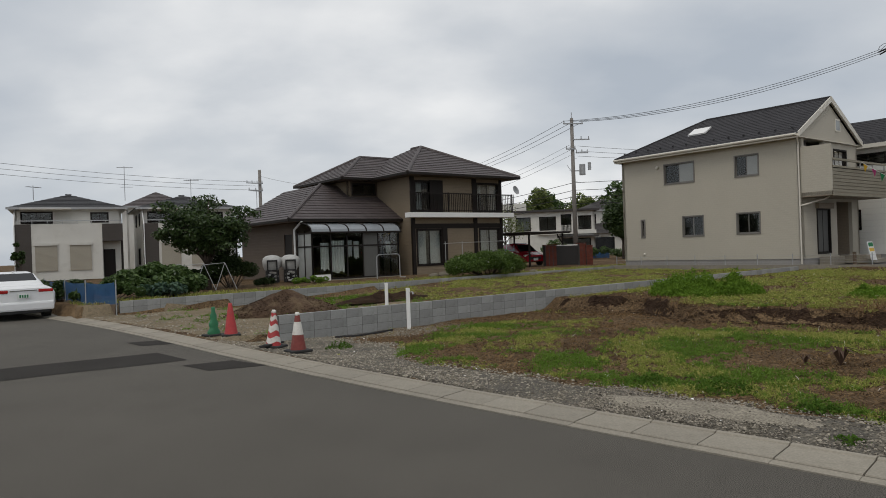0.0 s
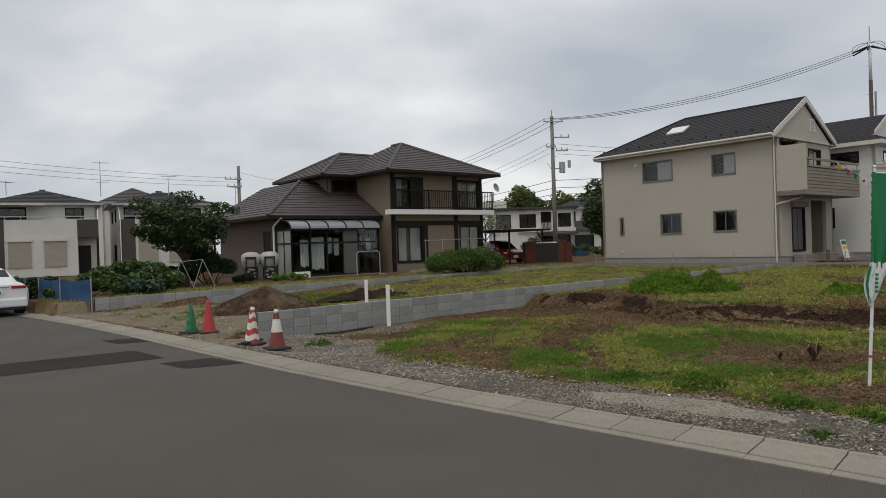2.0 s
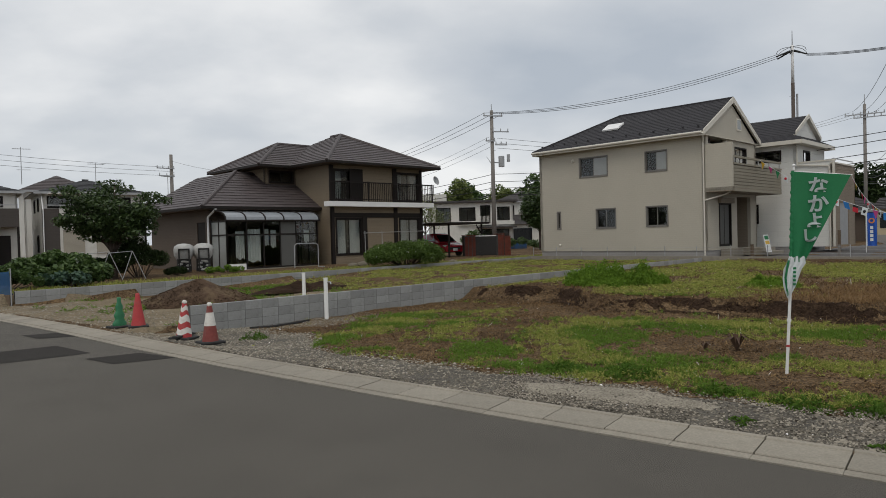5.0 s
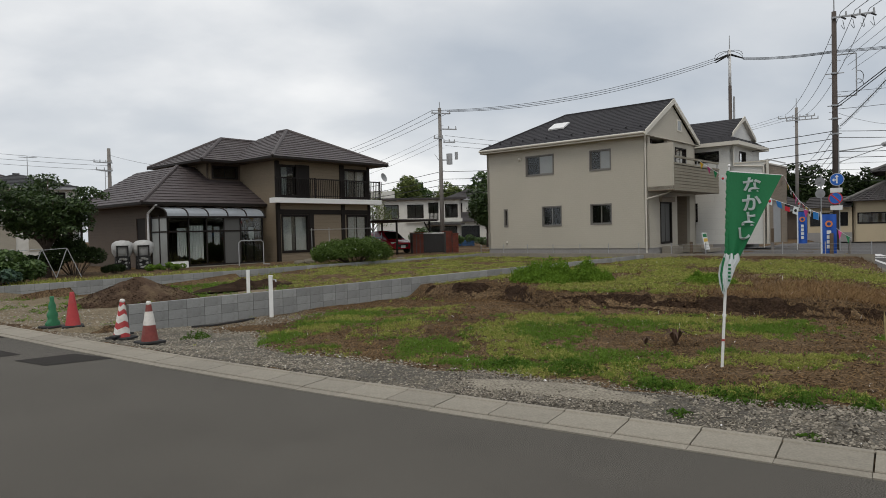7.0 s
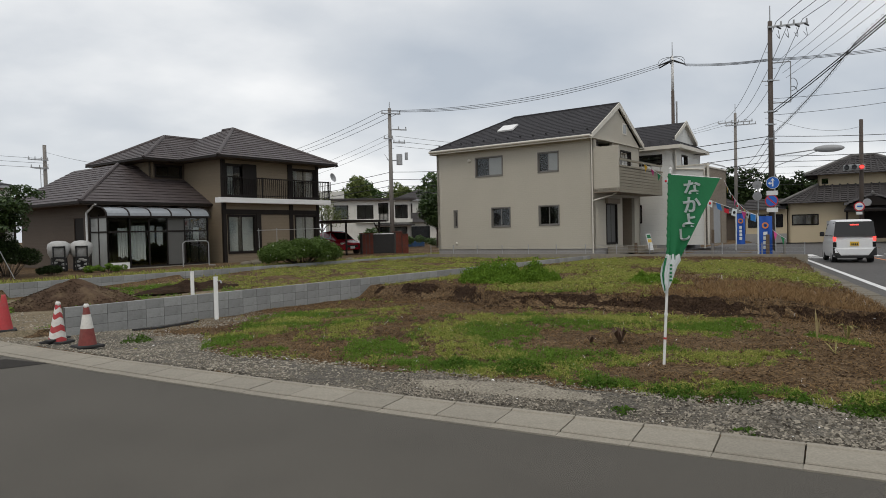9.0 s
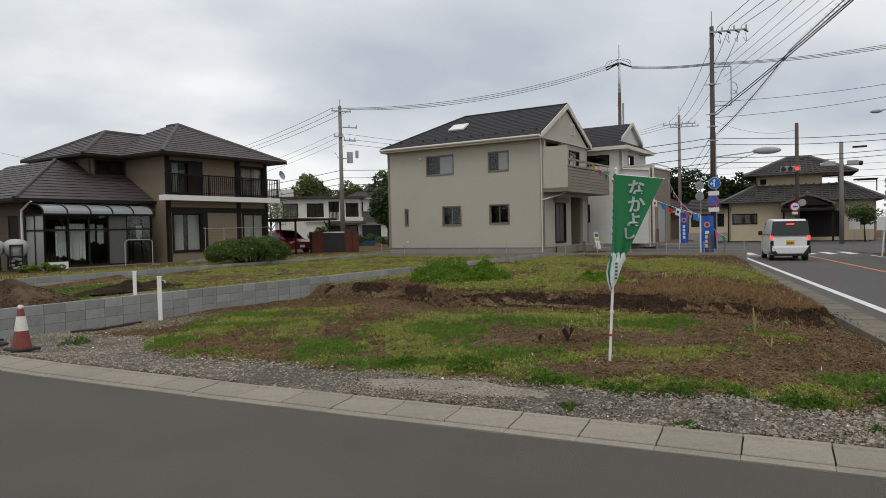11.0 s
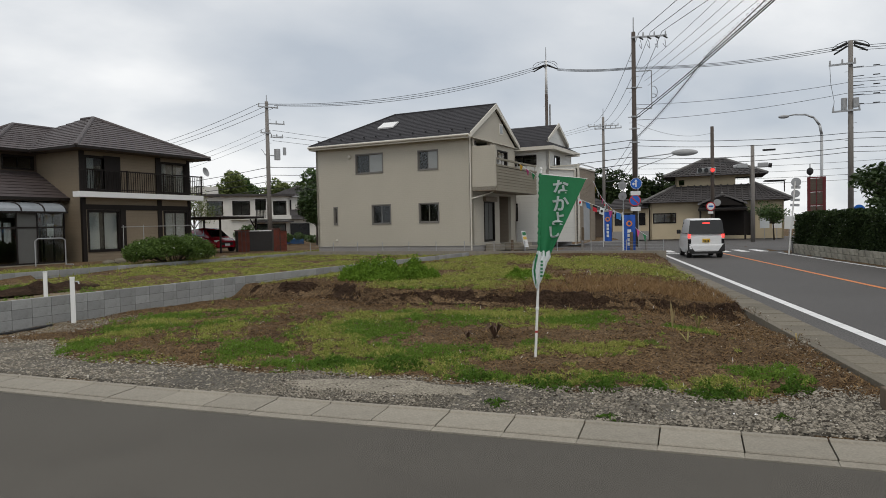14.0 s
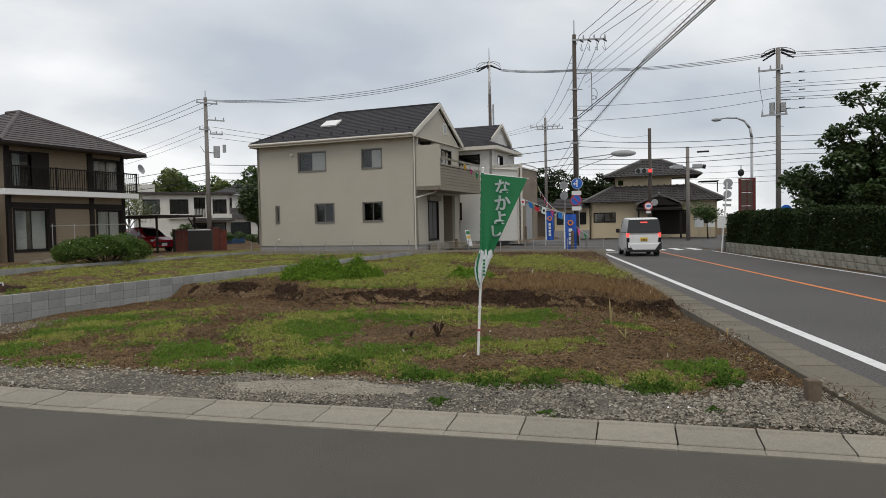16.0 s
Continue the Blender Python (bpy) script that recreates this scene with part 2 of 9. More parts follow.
TOWER_RED = surf("dark_red_paint", (0.12, 0.014, 0.016), 0.6, 0.15, 2, 20, 0.05)
H2_SIDING = siding("greige_siding", (0.45, 0.418, 0.35), 0.1, 0.33, 0.003, 0.05, 0.14)
H2_SIDING_DARK = siding("taupe_siding", (0.25, 0.205, 0.155), 0.075, 0.3, 0.008, 0.12)
H2_ROOF = surf("charcoal_shingle", (0.023, 0.0215, 0.025), 0.8, 0.2, 1.0, 25, 0.4, 0.006)
H2_TRIM = surf("cream_trim", (0.62, 0.59, 0.52), 0.6, 0.04, 1, 15, 0.05)
WHITE_WALL = siding("white_siding", (0.70, 0.70, 0.67), 0.3, 2.0, 0.006, 0.04)
OFFWHITE = surf("offwhite_render", (0.6, 0.59, 0.55), 0.85, 0.07, 0.6, 20, 0.2, 0.004, dirt=(0.4, 0.38, 0.33), dirt_amt=0.35)
CREAM_WALL = surf("cream_plaster", (0.50, 0.42, 0.29), 0.85, 0.07, 0.6, 15, 0.15, 0.004)
GREY_ROOF = surf("grey_roof_tile", (0.05, 0.045, 0.045), 0.85, 0.35, 1.0, 15, 0.3, 0.008)
RIDGE_GREY = surf("pale_ridge_tile", (0.13, 0.125, 0.12), 0.8, 0.35, 3, 18, 0.3, 0.008)
SLATE_ROOF = surf("dark_slate", (0.026, 0.026, 0.029), 0.7, 0.2, 1.0, 18, 0.3, 0.006)
FOUNDATION = surf("foundation_concrete", (0.28, 0.27, 0.26), 0.9, 0.12, 1, 25, 0.2, 0.004)
ALU = surf("silver_aluminium", (0.45, 0.45, 0.45), 0.4, 0.06, 2, 30, 0.03, metal=0.7)
WHITE_PLASTIC = surf("white_plastic", (0.78, 0.78, 0.77), 0.45, 0.04, 2, 20, 0.03)
SLAT_TAN = surf("tan_slat", (0.235, 0.212, 0.16), 0.7, 0.15, 1.5, 30, 0.2, 0.003)
BEIGE_SHUTTER = siding("beige_shutter", (0.36, 0.33, 0.27), 0.08, 4.0, 0.01, 0.05)
CURTAIN = surf("white_curtain", (0.62, 0.62, 0.6), 0.9, 0.1, 3, 20, 0.1)
FROSTED = surf("frosted_pane", (0.29, 0.305, 0.3), 0.25, 0.08, 2, 20, 0.02)
PANE = glass("window_glass")
POLYCARB = surf("polycarbonate", (0.24, 0.26, 0.28), 0.22, 0.08, 1, 8, 0.03)
POLE_CONC = surf("pole_concrete", (0.20, 0.185, 0.17), 0.85, 0.15, 1.5, 25, 0.15, 0.004)
POLE_BROWN = surf("brown_pole", (0.075, 0.058, 0.048), 0.75, 0.15, 1.5, 25, 0.1, 0.004)
GALV = surf("galvanised_steel", (0.36, 0.37, 0.38), 0.5, 0.1, 2, 25, 0.05, metal=0.5)
CABLE = plain("black_cable", (0.018, 0.018, 0.02), 0.6)
CABLE_GREY = plain("grey_cable", (0.12, 0.125, 0.13), 0.6)
RUBBER = surf("black_rubber", (0.022, 0.022, 0.022), 0.85, 0.2, 4, 30, 0.1)
CONE_RED = surf("faded_red_plastic", (0.42, 0.042, 0.046), 0.65, 0.12, 3, 25, 0.1, dirt=(0.27, 0.1, 0.085), dirt_amt=0.6)
CONE_OLD = surf("old_red_plastic", (0.2, 0.042, 0.035), 0.7, 0.2, 3, 25, 0.1, dirt=(0.16, 0.09, 0.07), dirt_amt=0.6)
CONE_WHITE = surf("dirty_white_film", (0.66, 0.64, 0.6), 0.5, 0.08, 4, 25, 0.05, dirt=(0.4, 0.36, 0.3), dirt_amt=0.5)
CONE_GREEN = surf("green_plastic", (0.025, 0.17, 0.075), 0.55, 0.15, 3, 25, 0.1)
FLAG_GREEN = surf("green_cloth", (0.008, 0.16, 0.055), 0.7, 0.1, 3, 60, 0.1, 0.002)
CLOTH_WHITE = surf("white_cloth", (0.68, 0.72, 0.73), 0.75, 0.06, 3, 60, 0.1, 0.002)
BLUE_CLOTH = surf("blue_cloth", (0.015, 0.09, 0.42), 0.7, 0.1, 3, 60, 0.1, 0.002)
BLUE_NET = surf("blue_mesh_sheet", (0.015, 0.075, 0.19), 0.7, 0.2, 3, 60, 0.3, 0.004)
nt = BLUE_NET.node_tree
net_mix = nt.nodes.new("ShaderNodeMixShader")
net_mix.inputs[0].default_value = 0.22
nt.links.new(nt.nodes["Principled BSDF"].outputs[0], net_mix.inputs[1])
nt.links.new(nt.nodes.new("ShaderNodeBsdfTransparent").outputs[0], net_mix.inputs[2])
nt.links.new(net_mix.outputs[0], nt.nodes["Material Output"].inputs["Surface"])
SIGN_BLUE = plain("sign_blue", (0.01, 0.12, 0.5), 0.35)
SIGN_RED = plain("sign_red", (0.5, 0.03, 0.04), 0.35)
SIGN_WHITE = plain("sign_white", (0.72, 0.73, 0.72), 0.4)
SIGN_GREY = surf("sign_back", (0.34, 0.35, 0.36), 0.5, 0.1, 3, 20, 0.02)
CAR_WHITE = surf("white_car_paint", (0.74, 0.75, 0.76), 0.22, 0.02, 1, 10, 0.0)
CAR_RED = surf("red_car_paint", (0.32, 0.008, 0.02), 0.25, 0.05, 1, 10, 0.0)
CAR_GLASS = surf("dark_car_glass", (0.012, 0.013, 0.015), 0.06, 0.1, 1, 5, 0.0)
LAMP_RED = surf("red_tail_lens", (0.35, 0.012, 0.012), 0.2, 0.05, 2, 10, 0.0)
LAMP_LIT = plain("lit_red_lamp", (1.0, 0.06, 0.05), 0.4, 0, 1.6)
PLATE_YELLOW = plain("yellow_plate", (0.65, 0.42, 0.04), 0.5)
CHROME = plain("chrome", (0.6, 0.6, 0.6), 0.15, 1.0)
BRICK = surf("red_brick", (0.14, 0.035, 0.022), 0.9, 0.25, 2, 20, 0.4, 0.006, rand=0.2)
BLACK_GATE = surf("black_gate", (0.018, 0.015, 0.014), 0.5, 0.1, 2, 20, 0.03)
WOOD_BOARD = surf("weathered_board", (0.13, 0.095, 0.065), 0.9, 0.25, 1.5, 25, 0.4, 0.006)
DRIVE_DIRT = surf("tan_driveway_dirt", (0.19, 0.153, 0.104), 0.98, 0.25, 0.9, 14, 0.8, 0.03, dirt=(0.11, 0.1, 0.05), dirt_amt=0.6, spec=0.1, speck=0.3, speck_size=30)
STONE_WALL = surf("pale_stone_block", (0.34, 0.32, 0.26), 0.95, 0.15, 1.5, 15, 0.5, 0.012, dirt=(0.08, 0.075, 0.06), dirt_amt=0.9, rand=0.16)
WEED_TALL = island("tall_weed_leaves", [(0.109, 0.196, 0.025), (0.187, 0.300, 0.037), (0.265, 0.374, 0.062), (0.156, 0.256, 0.031)], 0.85, 0.1, 0.3)
LEAF_SHRUB = island("shrub_leaves", [(0.05, 0.09, 0.016), (0.08, 0.14, 0.025), (0.12, 0.19, 0.04)], 0.6, 0.25, 0.25)
CLOD = island("earth_clods", [(0.03, 0.02, 0.013), (0.06, 0.04, 0.025), (0.1, 0.07, 0.042), (0.045, 0.03, 0.02)], 1.0, 0.05)
DUST = surf("pale_dust", (0.26, 0.235, 0.19), 1.0, 0.2, 2.5, 40, 0.6, 0.012, dirt=(0.17, 0.15, 0.12), dirt_amt=0.6, spec=0.1, speck=0.3, speck_size=45)
STALK_PALE = surf("pale_stalk", (0.34, 0.27, 0.13), 0.9, 0.25, 6, 25, 0.2)
WINDOW_GREY = surf("grey_window_frame", (0.17, 0.16, 0.145), 0.5, 0.06, 2, 20, 0.02)
SCREEN = surf("insect_screen", (0.1, 0.1, 0.095), 0.7, 0.08, 2, 60, 0.05)
TANK_COVER = surf("greyed_plastic_sheet", (0.46, 0.46, 0.45), 0.5, 0.12, 4, 25, 0.15, dirt=(0.25, 0.24, 0.22), dirt_amt=0.5)
STRAW_PALE = island("pale_straw", [(0.2, 0.125, 0.06), (0.42, 0.29, 0.15), (0.55, 0.41, 0.22), (0.3, 0.195, 0.1)], 0.95, 0.05, 0.15)
STRAW_MIX = island("mixed_straw", [(0.07, 0.042, 0.024), (0.2, 0.125, 0.062), (0.34, 0.23, 0.115), (0.46, 0.34, 0.18), (0.15, 0.09, 0.047)], 0.95, 0.05, 0.12)
WEED_DEEP = island("deep_green_leaves", [(0.054, 0.114, 0.017), (0.108, 0.204, 0.029), (0.180, 0.300, 0.043), (0.084, 0.156, 0.022)], 0.8, 0.1, 0.3)
DEAD_LEAF = surf("dead_leaf", (0.075, 0.042, 0.026), 0.9, 0.3, 5, 25, 0.2)
YELLOW_LEAF = surf("yellowing_leaf", (0.22, 0.20, 0.06), 0.7, 0.3, 6, 25, 0.1)


# ---- mesh helpers ----
def fast(name, verts, tris, material, label="", category="", kind="", parent=None):
    """A mesh of very many triangles from arrays."""
    me = bpy.data.meshes.new(name)
    verts, tris = np.asarray(verts, np.float32), np.asarray(tris, np.int32)
    me.vertices.add(len(verts))
    me.vertices.foreach_set("co", verts.ravel())
    me.loops.add(tris.size)
    me.loops.foreach_set("vertex_index", tris.ravel())
    me.polygons.add(len(tris))
    me.polygons.foreach_set("loop_start", np.arange(0, tris.size, 3, dtype=np.int32))
    me.update(calc_edges=True)
    me.materials.append(material)
    ob = new(name, me)
    if parent:
        ob.parent = parent
    return tagged(ob, label, category, "", kind)


def part(name, bm, material, parent=None, label="", smooth=False):
    """Links a bmesh as one mesh object under a thing or a part."""
    me = bpy.data.meshes.new(name)
    bm.to_mesh(me)
    bm.free()
    me.materials.append(material)
    if smooth:
        for p in me.polygons:
            p.use_smooth = True
    ob = new(name, me)
    if parent:
        ob.parent = parent
    if label:
        tagged(ob, label)
    return ob


def thing(name, m, label, category, group="", kind=""):
    ob = new(name)
    ob.empty_display_size = 0.2
    ob.matrix_world = m
    return tagged(ob, label, category, group, kind)


def single(name, bm, material, m, label, category, group="", kind="", smooth=False):
    ob = part(name, bm, material, None, "", smooth)
    ob.matrix_world = m
    return tagged(ob, label, category, group, kind)


def raw(name, verts, faces, material, label="", category="", kind="", parent=None, smooth=False):
    me = bpy.data.meshes.new(name)
    me.from_pydata(verts, [], faces)
    me.update()
    me.materials.append(material)
    if smooth:
        me.shade_smooth()
    ob = new(name, me)
    if parent:
        ob.parent = parent
    return tagged(ob, label, category, "", kind)


def B(): return bmesh.new()


def box(bm, x0, x1, y0, y1, z0, z1, bev=0.0):
    r = bmesh.ops.create_cube(bm, size=1.0, matrix=Matrix.LocRotScale(((x0 + x1) / 2, (y0 + y1) / 2, (z0 + z1) / 2), None, (abs(x1 - x0), abs(y1 - y0), abs(z1 - z0))))
    if bev:
        es = list({e for v in r["verts"] for e in v.link_edges})
        bmesh.ops.bevel(bm, geom=es, offset=bev, segments=2, affect="EDGES", profile=0.6)
    return bm


def bx(*a, bev=0.0): return box(B(), *a, bev=bev)


def tube(bm, p0, p1, r0, r1=None, n=12, caps=True):
    p0, p1 = Vector(p0), Vector(p1)
    d = p1 - p0
    m = Matrix.Translation((p0 + p1) / 2) @ d.to_track_quat("Z", "Y").to_matrix().to_4x4()
    bmesh.ops.create_cone(bm, cap_ends=caps, segments=n, radius1=r0, radius2=r0 if r1 is None else r1, depth=d.length, matrix=m)
    return bm


def pipe(bm, pts, r, n=6):
    for a, b in zip(pts, pts[1:]):
        tube(bm, a, b, r, r, n)
    return bm


def ball(bm, p, r, s=(1, 1, 1), sub=2):
    bmesh.ops.create_icosphere(bm, subdivisions=sub, radius=r, matrix=Matrix.LocRotScale(p, None, s))
    return bm


def face(bm, *pts):
    return bm.faces.new([bm.verts.new(p) for p in pts])


def prism(bm, pts, ext):
    """A slab: the polygon pts pushed by the vector ext."""
    ext = Vector(ext)
    a = [bm.verts.new(p) for p in pts]
    b = [bm.verts.new(Vector(p) + ext) for p in pts]
    bm.faces.new(a)
    bm.faces.new(b[::-1])
    for i in range(len(a)):
        j = (i + 1) % len(a)
        bm.faces.new((a[i], b[i], b[j], a[j]))
    bmesh.ops.recalc_face_normals(bm, faces=bm.faces)
    return bm


def wall(bm, o, u, n, length, z0, z1, holes=(), t=0.16):
    """A wall with thickness, its outer face from o along u, facing n; holes (a, b, low, high) go through it."""
    o, u, n = Vector(o), Vector(u), Vector(n)
    xs = sorted({0, length, *[h[0] for h in holes], *[h[1] for h in holes]})
    zs = sorted({z0, z1, *[h[2] for h in holes], *[h[3] for h in holes]})

    def solid(a, z):
        return not any(h[0] < a < h[1] and h[2] < z < h[3] for h in holes)

    def P(a, z, d): return Vector((o.x, o.y, 0)) + u * a - n * d + Vector((0, 0, z))
    grid = [[0 <= i < len(xs) - 1 and 0 <= j < len(zs) - 1 and solid((xs[i] + xs[i + 1]) / 2, (zs[j] + zs[j + 1]) / 2) for j in range(len(zs))] for i in range(len(xs))]
    for i in range(len(xs) - 1):
        for j in range(len(zs) - 1):
            if not grid[i][j]:
                continue
            a, b, c, d = xs[i], xs[i + 1], zs[j], zs[j + 1]
            face(bm, P(a, c, 0), P(b, c, 0), P(b, d, 0), P(a, d, 0))
            face(bm, P(a, c, t), P(a, d, t), P(b, d, t), P(b, c, t))
            if i == 0 or not grid[i - 1][j]:
                face(bm, P(a, c, 0), P(a, d, 0), P(a, d, t), P(a, c, t))
            if i == len(xs) - 2 or not grid[i + 1][j]:
                face(bm, P(b, c, 0), P(b, c, t), P(b, d, t), P(b, d, 0))
            if j == 0 or not grid[i][j - 1]:
                face(bm, P(a, c, 0), P(a, c, t), P(b, c, t), P(b, c, 0))
            if j == len(zs) - 2 or not grid[i][j + 1]:
                face(bm, P(a, d, 0), P(b, d, 0), P(b, d, t), P(a, d, t))
    bmesh.ops.recalc_face_normals(bm, faces=bm.faces)
    return bm


def oriented(bm, o, u, n, a0, a1, d0, d1, z0, z1):
    """A box in a wall's own measures: a along it, d outwards from its face, z up."""
    o, u, n = Vector(o), Vector(u), Vector(n)
    m = Matrix((u, n, Vector((0, 0, 1)))).transposed().to_4x4()
    c = Vector((o.x, o.y, 0)) + u * (a0 + a1) / 2 + n * (d0 + d1) / 2 + Vector((0, 0, (z0 + z1) / 2))
    bmesh.ops.create_cube(bm, size=1.0, matrix=Matrix.Translation(c) @ m @ Matrix.Diagonal((abs(a1 - a0), abs(d1 - d0), abs(z1 - z0), 1)))
    return bm


def window(house, o, u, n, hole, frame_mat, left="clear", right="clear", curtain=None, fw=0.05, proud=0.03, sashes=2):
    """A sliding window: frame, sashes and panes in a hole of a wall."""
    a, b, c, d = hole
    f = B()
    for q in ((a - 0.02, a + fw, c - 0.02, d + 0.02), (b - fw, b + 0.02, c - 0.02, d + 0.02), (a, b, d - fw, d + 0.02), (a, b, c - 0.02, c + fw)):
        oriented(f, o, u, n, q[0], q[1], -0.1, proud, q[2], q[3])
    w = part("window", f, frame_mat, house, "sliding window with a metal frame")
    if sashes == 2:
        mid = (a + b) / 2
        spans = ((a + fw, mid + 0.02, -0.05, left), (mid - 0.02, b - fw, -0.075, right))
    else:
        spans = ((a + fw, b - fw, -0.05, left),)
    for p, q, dd, kind in spans:
        s = B()
        for r in ((p, p + 0.03, c + fw, d - fw), (q - 0.03, q, c + fw, d - fw), (p, q, d - fw - 0.03, d - fw), (p, q, c + fw, c + fw + 0.04)):
            oriented(s, o, u, n, r[0], r[1], dd - 0.012, dd + 0.012, r[2], r[3])
        part("sash", s, frame_mat, w)
        g = part("pane", oriented(B(), o, u, n, p + 0.03, q - 0.03, dd - 0.003, dd + 0.003, c + fw + 0.04, d - fw - 0.03), FROSTED if kind == "frosted" else SCREEN if kind == "screen" else PANE, w)
        g.visible_shadow = False
    if curtain:
        for p, q in curtain:
            k = B()
            wv = 24
            for i in range(wv):
                x0, x1 = p + (q - p) * i / wv, p + (q - p) * (i + 1) / wv
                d0, d1 = -0.2 - 0.03 * (i % 2), -0.2 - 0.03 * ((i + 1) % 2)
                P = [Vector((o[0], o[1], 0)) + Vector(u) * x + Vector(n) * dd + Vector((0, 0, z)) for x, dd, z in ((x0, d0, c + 0.03), (x1, d1, c + 0.03), (x1, d1, d - 0.05), (x0, d0, d - 0.05))]
                face(k, *P)
            part("curtain", k, CURTAIN, w, "white curtain drawn behind the pane")
    return w


def courses(bm, a, b, c, d, n, lift=0.025):
    """A roof slope from eave a-b up to d-c, laid in n stepped courses."""
    a, b, c, d = Vector(a), Vector(b), Vector(c), Vector(d)
    nor = (b - a).cross(d - a)
    if nor.length < 1e-6:
        nor = (b - a).cross(c - a)
    nor.normalize()
    if nor.z < 0:
        nor = -nor
    for i in range(n):
        f0, f1 = i / n, (i + 1) / n
        p0, p1 = a.lerp(d, f0), b.lerp(c, f0)
        q0, q1 = a.lerp(d, f1), b.lerp(c, f1)
        up = nor * lift
        face(bm, p0 + up, p1 + up, q1, q0)
        face(bm, p0, p1, p1 + up, p0 + up)
    bmesh.ops.remove_doubles(bm, verts=bm.verts, dist=0.0005)
    return bm


XL, YL = Vector((1, 0, 0)), Vector((0, 1, 0))


# ---- the plan: side road, main road, lot ----
SK, DK = Vector((-0.682, 0.731, 0)), Vector((0.731, 0.682, 0))      # along and across the side road's gutter
SM, RM = Vector((0.602, 0.799, 0)), Vector((0.799, -0.602, 0))      # along and across the main road
QA, PB = Vector((0.788, 0.616, 0)), Vector((-0.616, 0.788, 0))      # the lots' own axes


def kerb_d(s):
    """The road side of the gutter, which is not quite straight."""
    return 5.27 + 0.17 * math.sin((s - 13) * 0.26) * (1 if s < 25 else 0.3) * math.exp(-((s - 10) / 22) ** 2)


def kpos(s, d, z=0.0):
    return SK * s + DK * d + Vector((0, 0, z))


def mpos(s, r, z=0.0):
    return SM * s + RM * r + Vector((0, 0, z))


def qp(q, p, z=0.0):
    return QA * q + PB * p + Vector((0, 0, z))


def ramp01(x, a, b):
    t = min(max((x - a) / (b - a), 0.0), 1.0)
    return t * t * (3 - 2 * t)


def bank_q(p):
    """Where the low bank crosses the lot."""
    return 13.05 + 1.1 * ramp01(p, 8.2, 10.5) - 0.5 * math.exp(-((p - 7.6) / 0.8) ** 2) + 0.7 * ramp01(-p, -3.2, -2.0)


def gz(x, y):
    """Height of the ground."""
    v = Vector((x, y, 0))
    d, s = v.dot(DK), v.dot(SK)
    r, m = v.dot(RM), v.dot(SM)
    q, p = v.dot(QA), v.dot(PB)
    inside = ramp01(d, kerb_d(s) + 0.42, kerb_d(s) + 0.6) * (1 - ramp01(r, 2.85, 3.05))
    w = 0.5 * noise.noise(Vector((x * 0.35, y * 0.35, 3)))
    if p < 13.5:
        k = q - bank_q(p) + 0.35 * w
        h = 0.03 + 0.04 * ramp01(q, 7, 11) + (0.27 - 0.13 * ramp01(p, 11.2, 13.0)) * ramp01(k, -0.16, 0.2) + 0.06 * ramp01(q, 14, 22)
        h -= 0.15 * ramp01(p, 8.0, 12.6) * (1 - ramp01(k, -0.6, 0.3)) * ramp01(d, kerb_d(s) + 0.5, kerb_d(s) + 1.5)
        h -= 0.2 * ramp01(r, 0.6, 2.6) * ramp01(q, 10, 13) * (1 - ramp01(q, 22, 26))
    elif p < 22.5 + 0.037 * max(q - 5, 0):
        h = 0.02 + 0.27 * ramp01(q, 9.5, 19)
    else:
        h = 0.36 + 0.04 * ramp01(q, 5, 30)
    h = h * inside
    if -8 < s < 32 and inside > 0.5 and p < 30:
        h += 0.05 * noise.noise(Vector((x * 0.9, y * 0.9, 0))) + 0.02 * noise.noise(Vector((x * 3.1, y * 3.1, 7)))
    far = ramp01(v.length, 60, 110)
    if r > 10.0:
        return 0.02
    return h - 0.06 * (1 - inside) * (1 - far)


def spaced(lo, hi, a, b, fine, coarse):
    out = [lo, lo * 0.5]
    x = a - 60
    while x < a:
        out.append(x)
        x += coarse
    x = a
    while x < b:
        out.append(x)
        x += fine
    while x < b + 70:
        out.append(x)
        x += coarse
    return out + [hi * 0.5, hi]


gq, gp = spaced(-900, 900, 2.0, 33, 0.22, 3.0), spaced(-900, 900, -4.0, 28, 0.22, 3.0)
gv, gf = [], []
for qv in gq:
    for pv in gp:
        v = QA * qv + PB * pv
        gv.append((v.x, v.y, gz(v.x, v.y)))
for i in range(len(gq) - 1):
    for j in range(len(gp) - 1):
        k = i * len(gp) + j
        gf.append((k, k + len(gp), k + len(gp) + 1, k + 1))
GROUND = surf("bare_earth", (0.08, 0.046, 0.026), 1.0, 0.45, 0.6, 9, 1.0, 0.08, speck=0.6, speck_size=30, dirt=(0.16, 0.115, 0.07), dirt_amt=0.7, spec=0.1, spread=(0.12, 0.082, 0.046))
raw("ground", gv, gf, GROUND, "bare brown earth of the vacant lots, sparsely overgrown", "ground", "structure", smooth=True)


def strip(name, posf, s0, s1, step, d0, d1, z, mat, label, cat, kind="structure", parent=None):
    """A flat ribbon; d0 and d1 may be functions of s."""
    f0 = d0 if callable(d0) else (lambda s: d0)
    f1 = d1 if callable(d1) else (lambda s: d1)
    n = max(1, int((s1 - s0) / step))
    v, f = [], []
    for i in range(n + 1):
        s = s0 + (s1 - s0) * i / n
        v += [posf(s, f0(s), z)[:], posf(s, f1(s), z)[:]]
    for i in range(n):
        f.append((2 * i, 2 * i + 1, 2 * i + 3, 2 * i + 2))
    return raw(name, v, f, mat, label, cat, kind, parent)


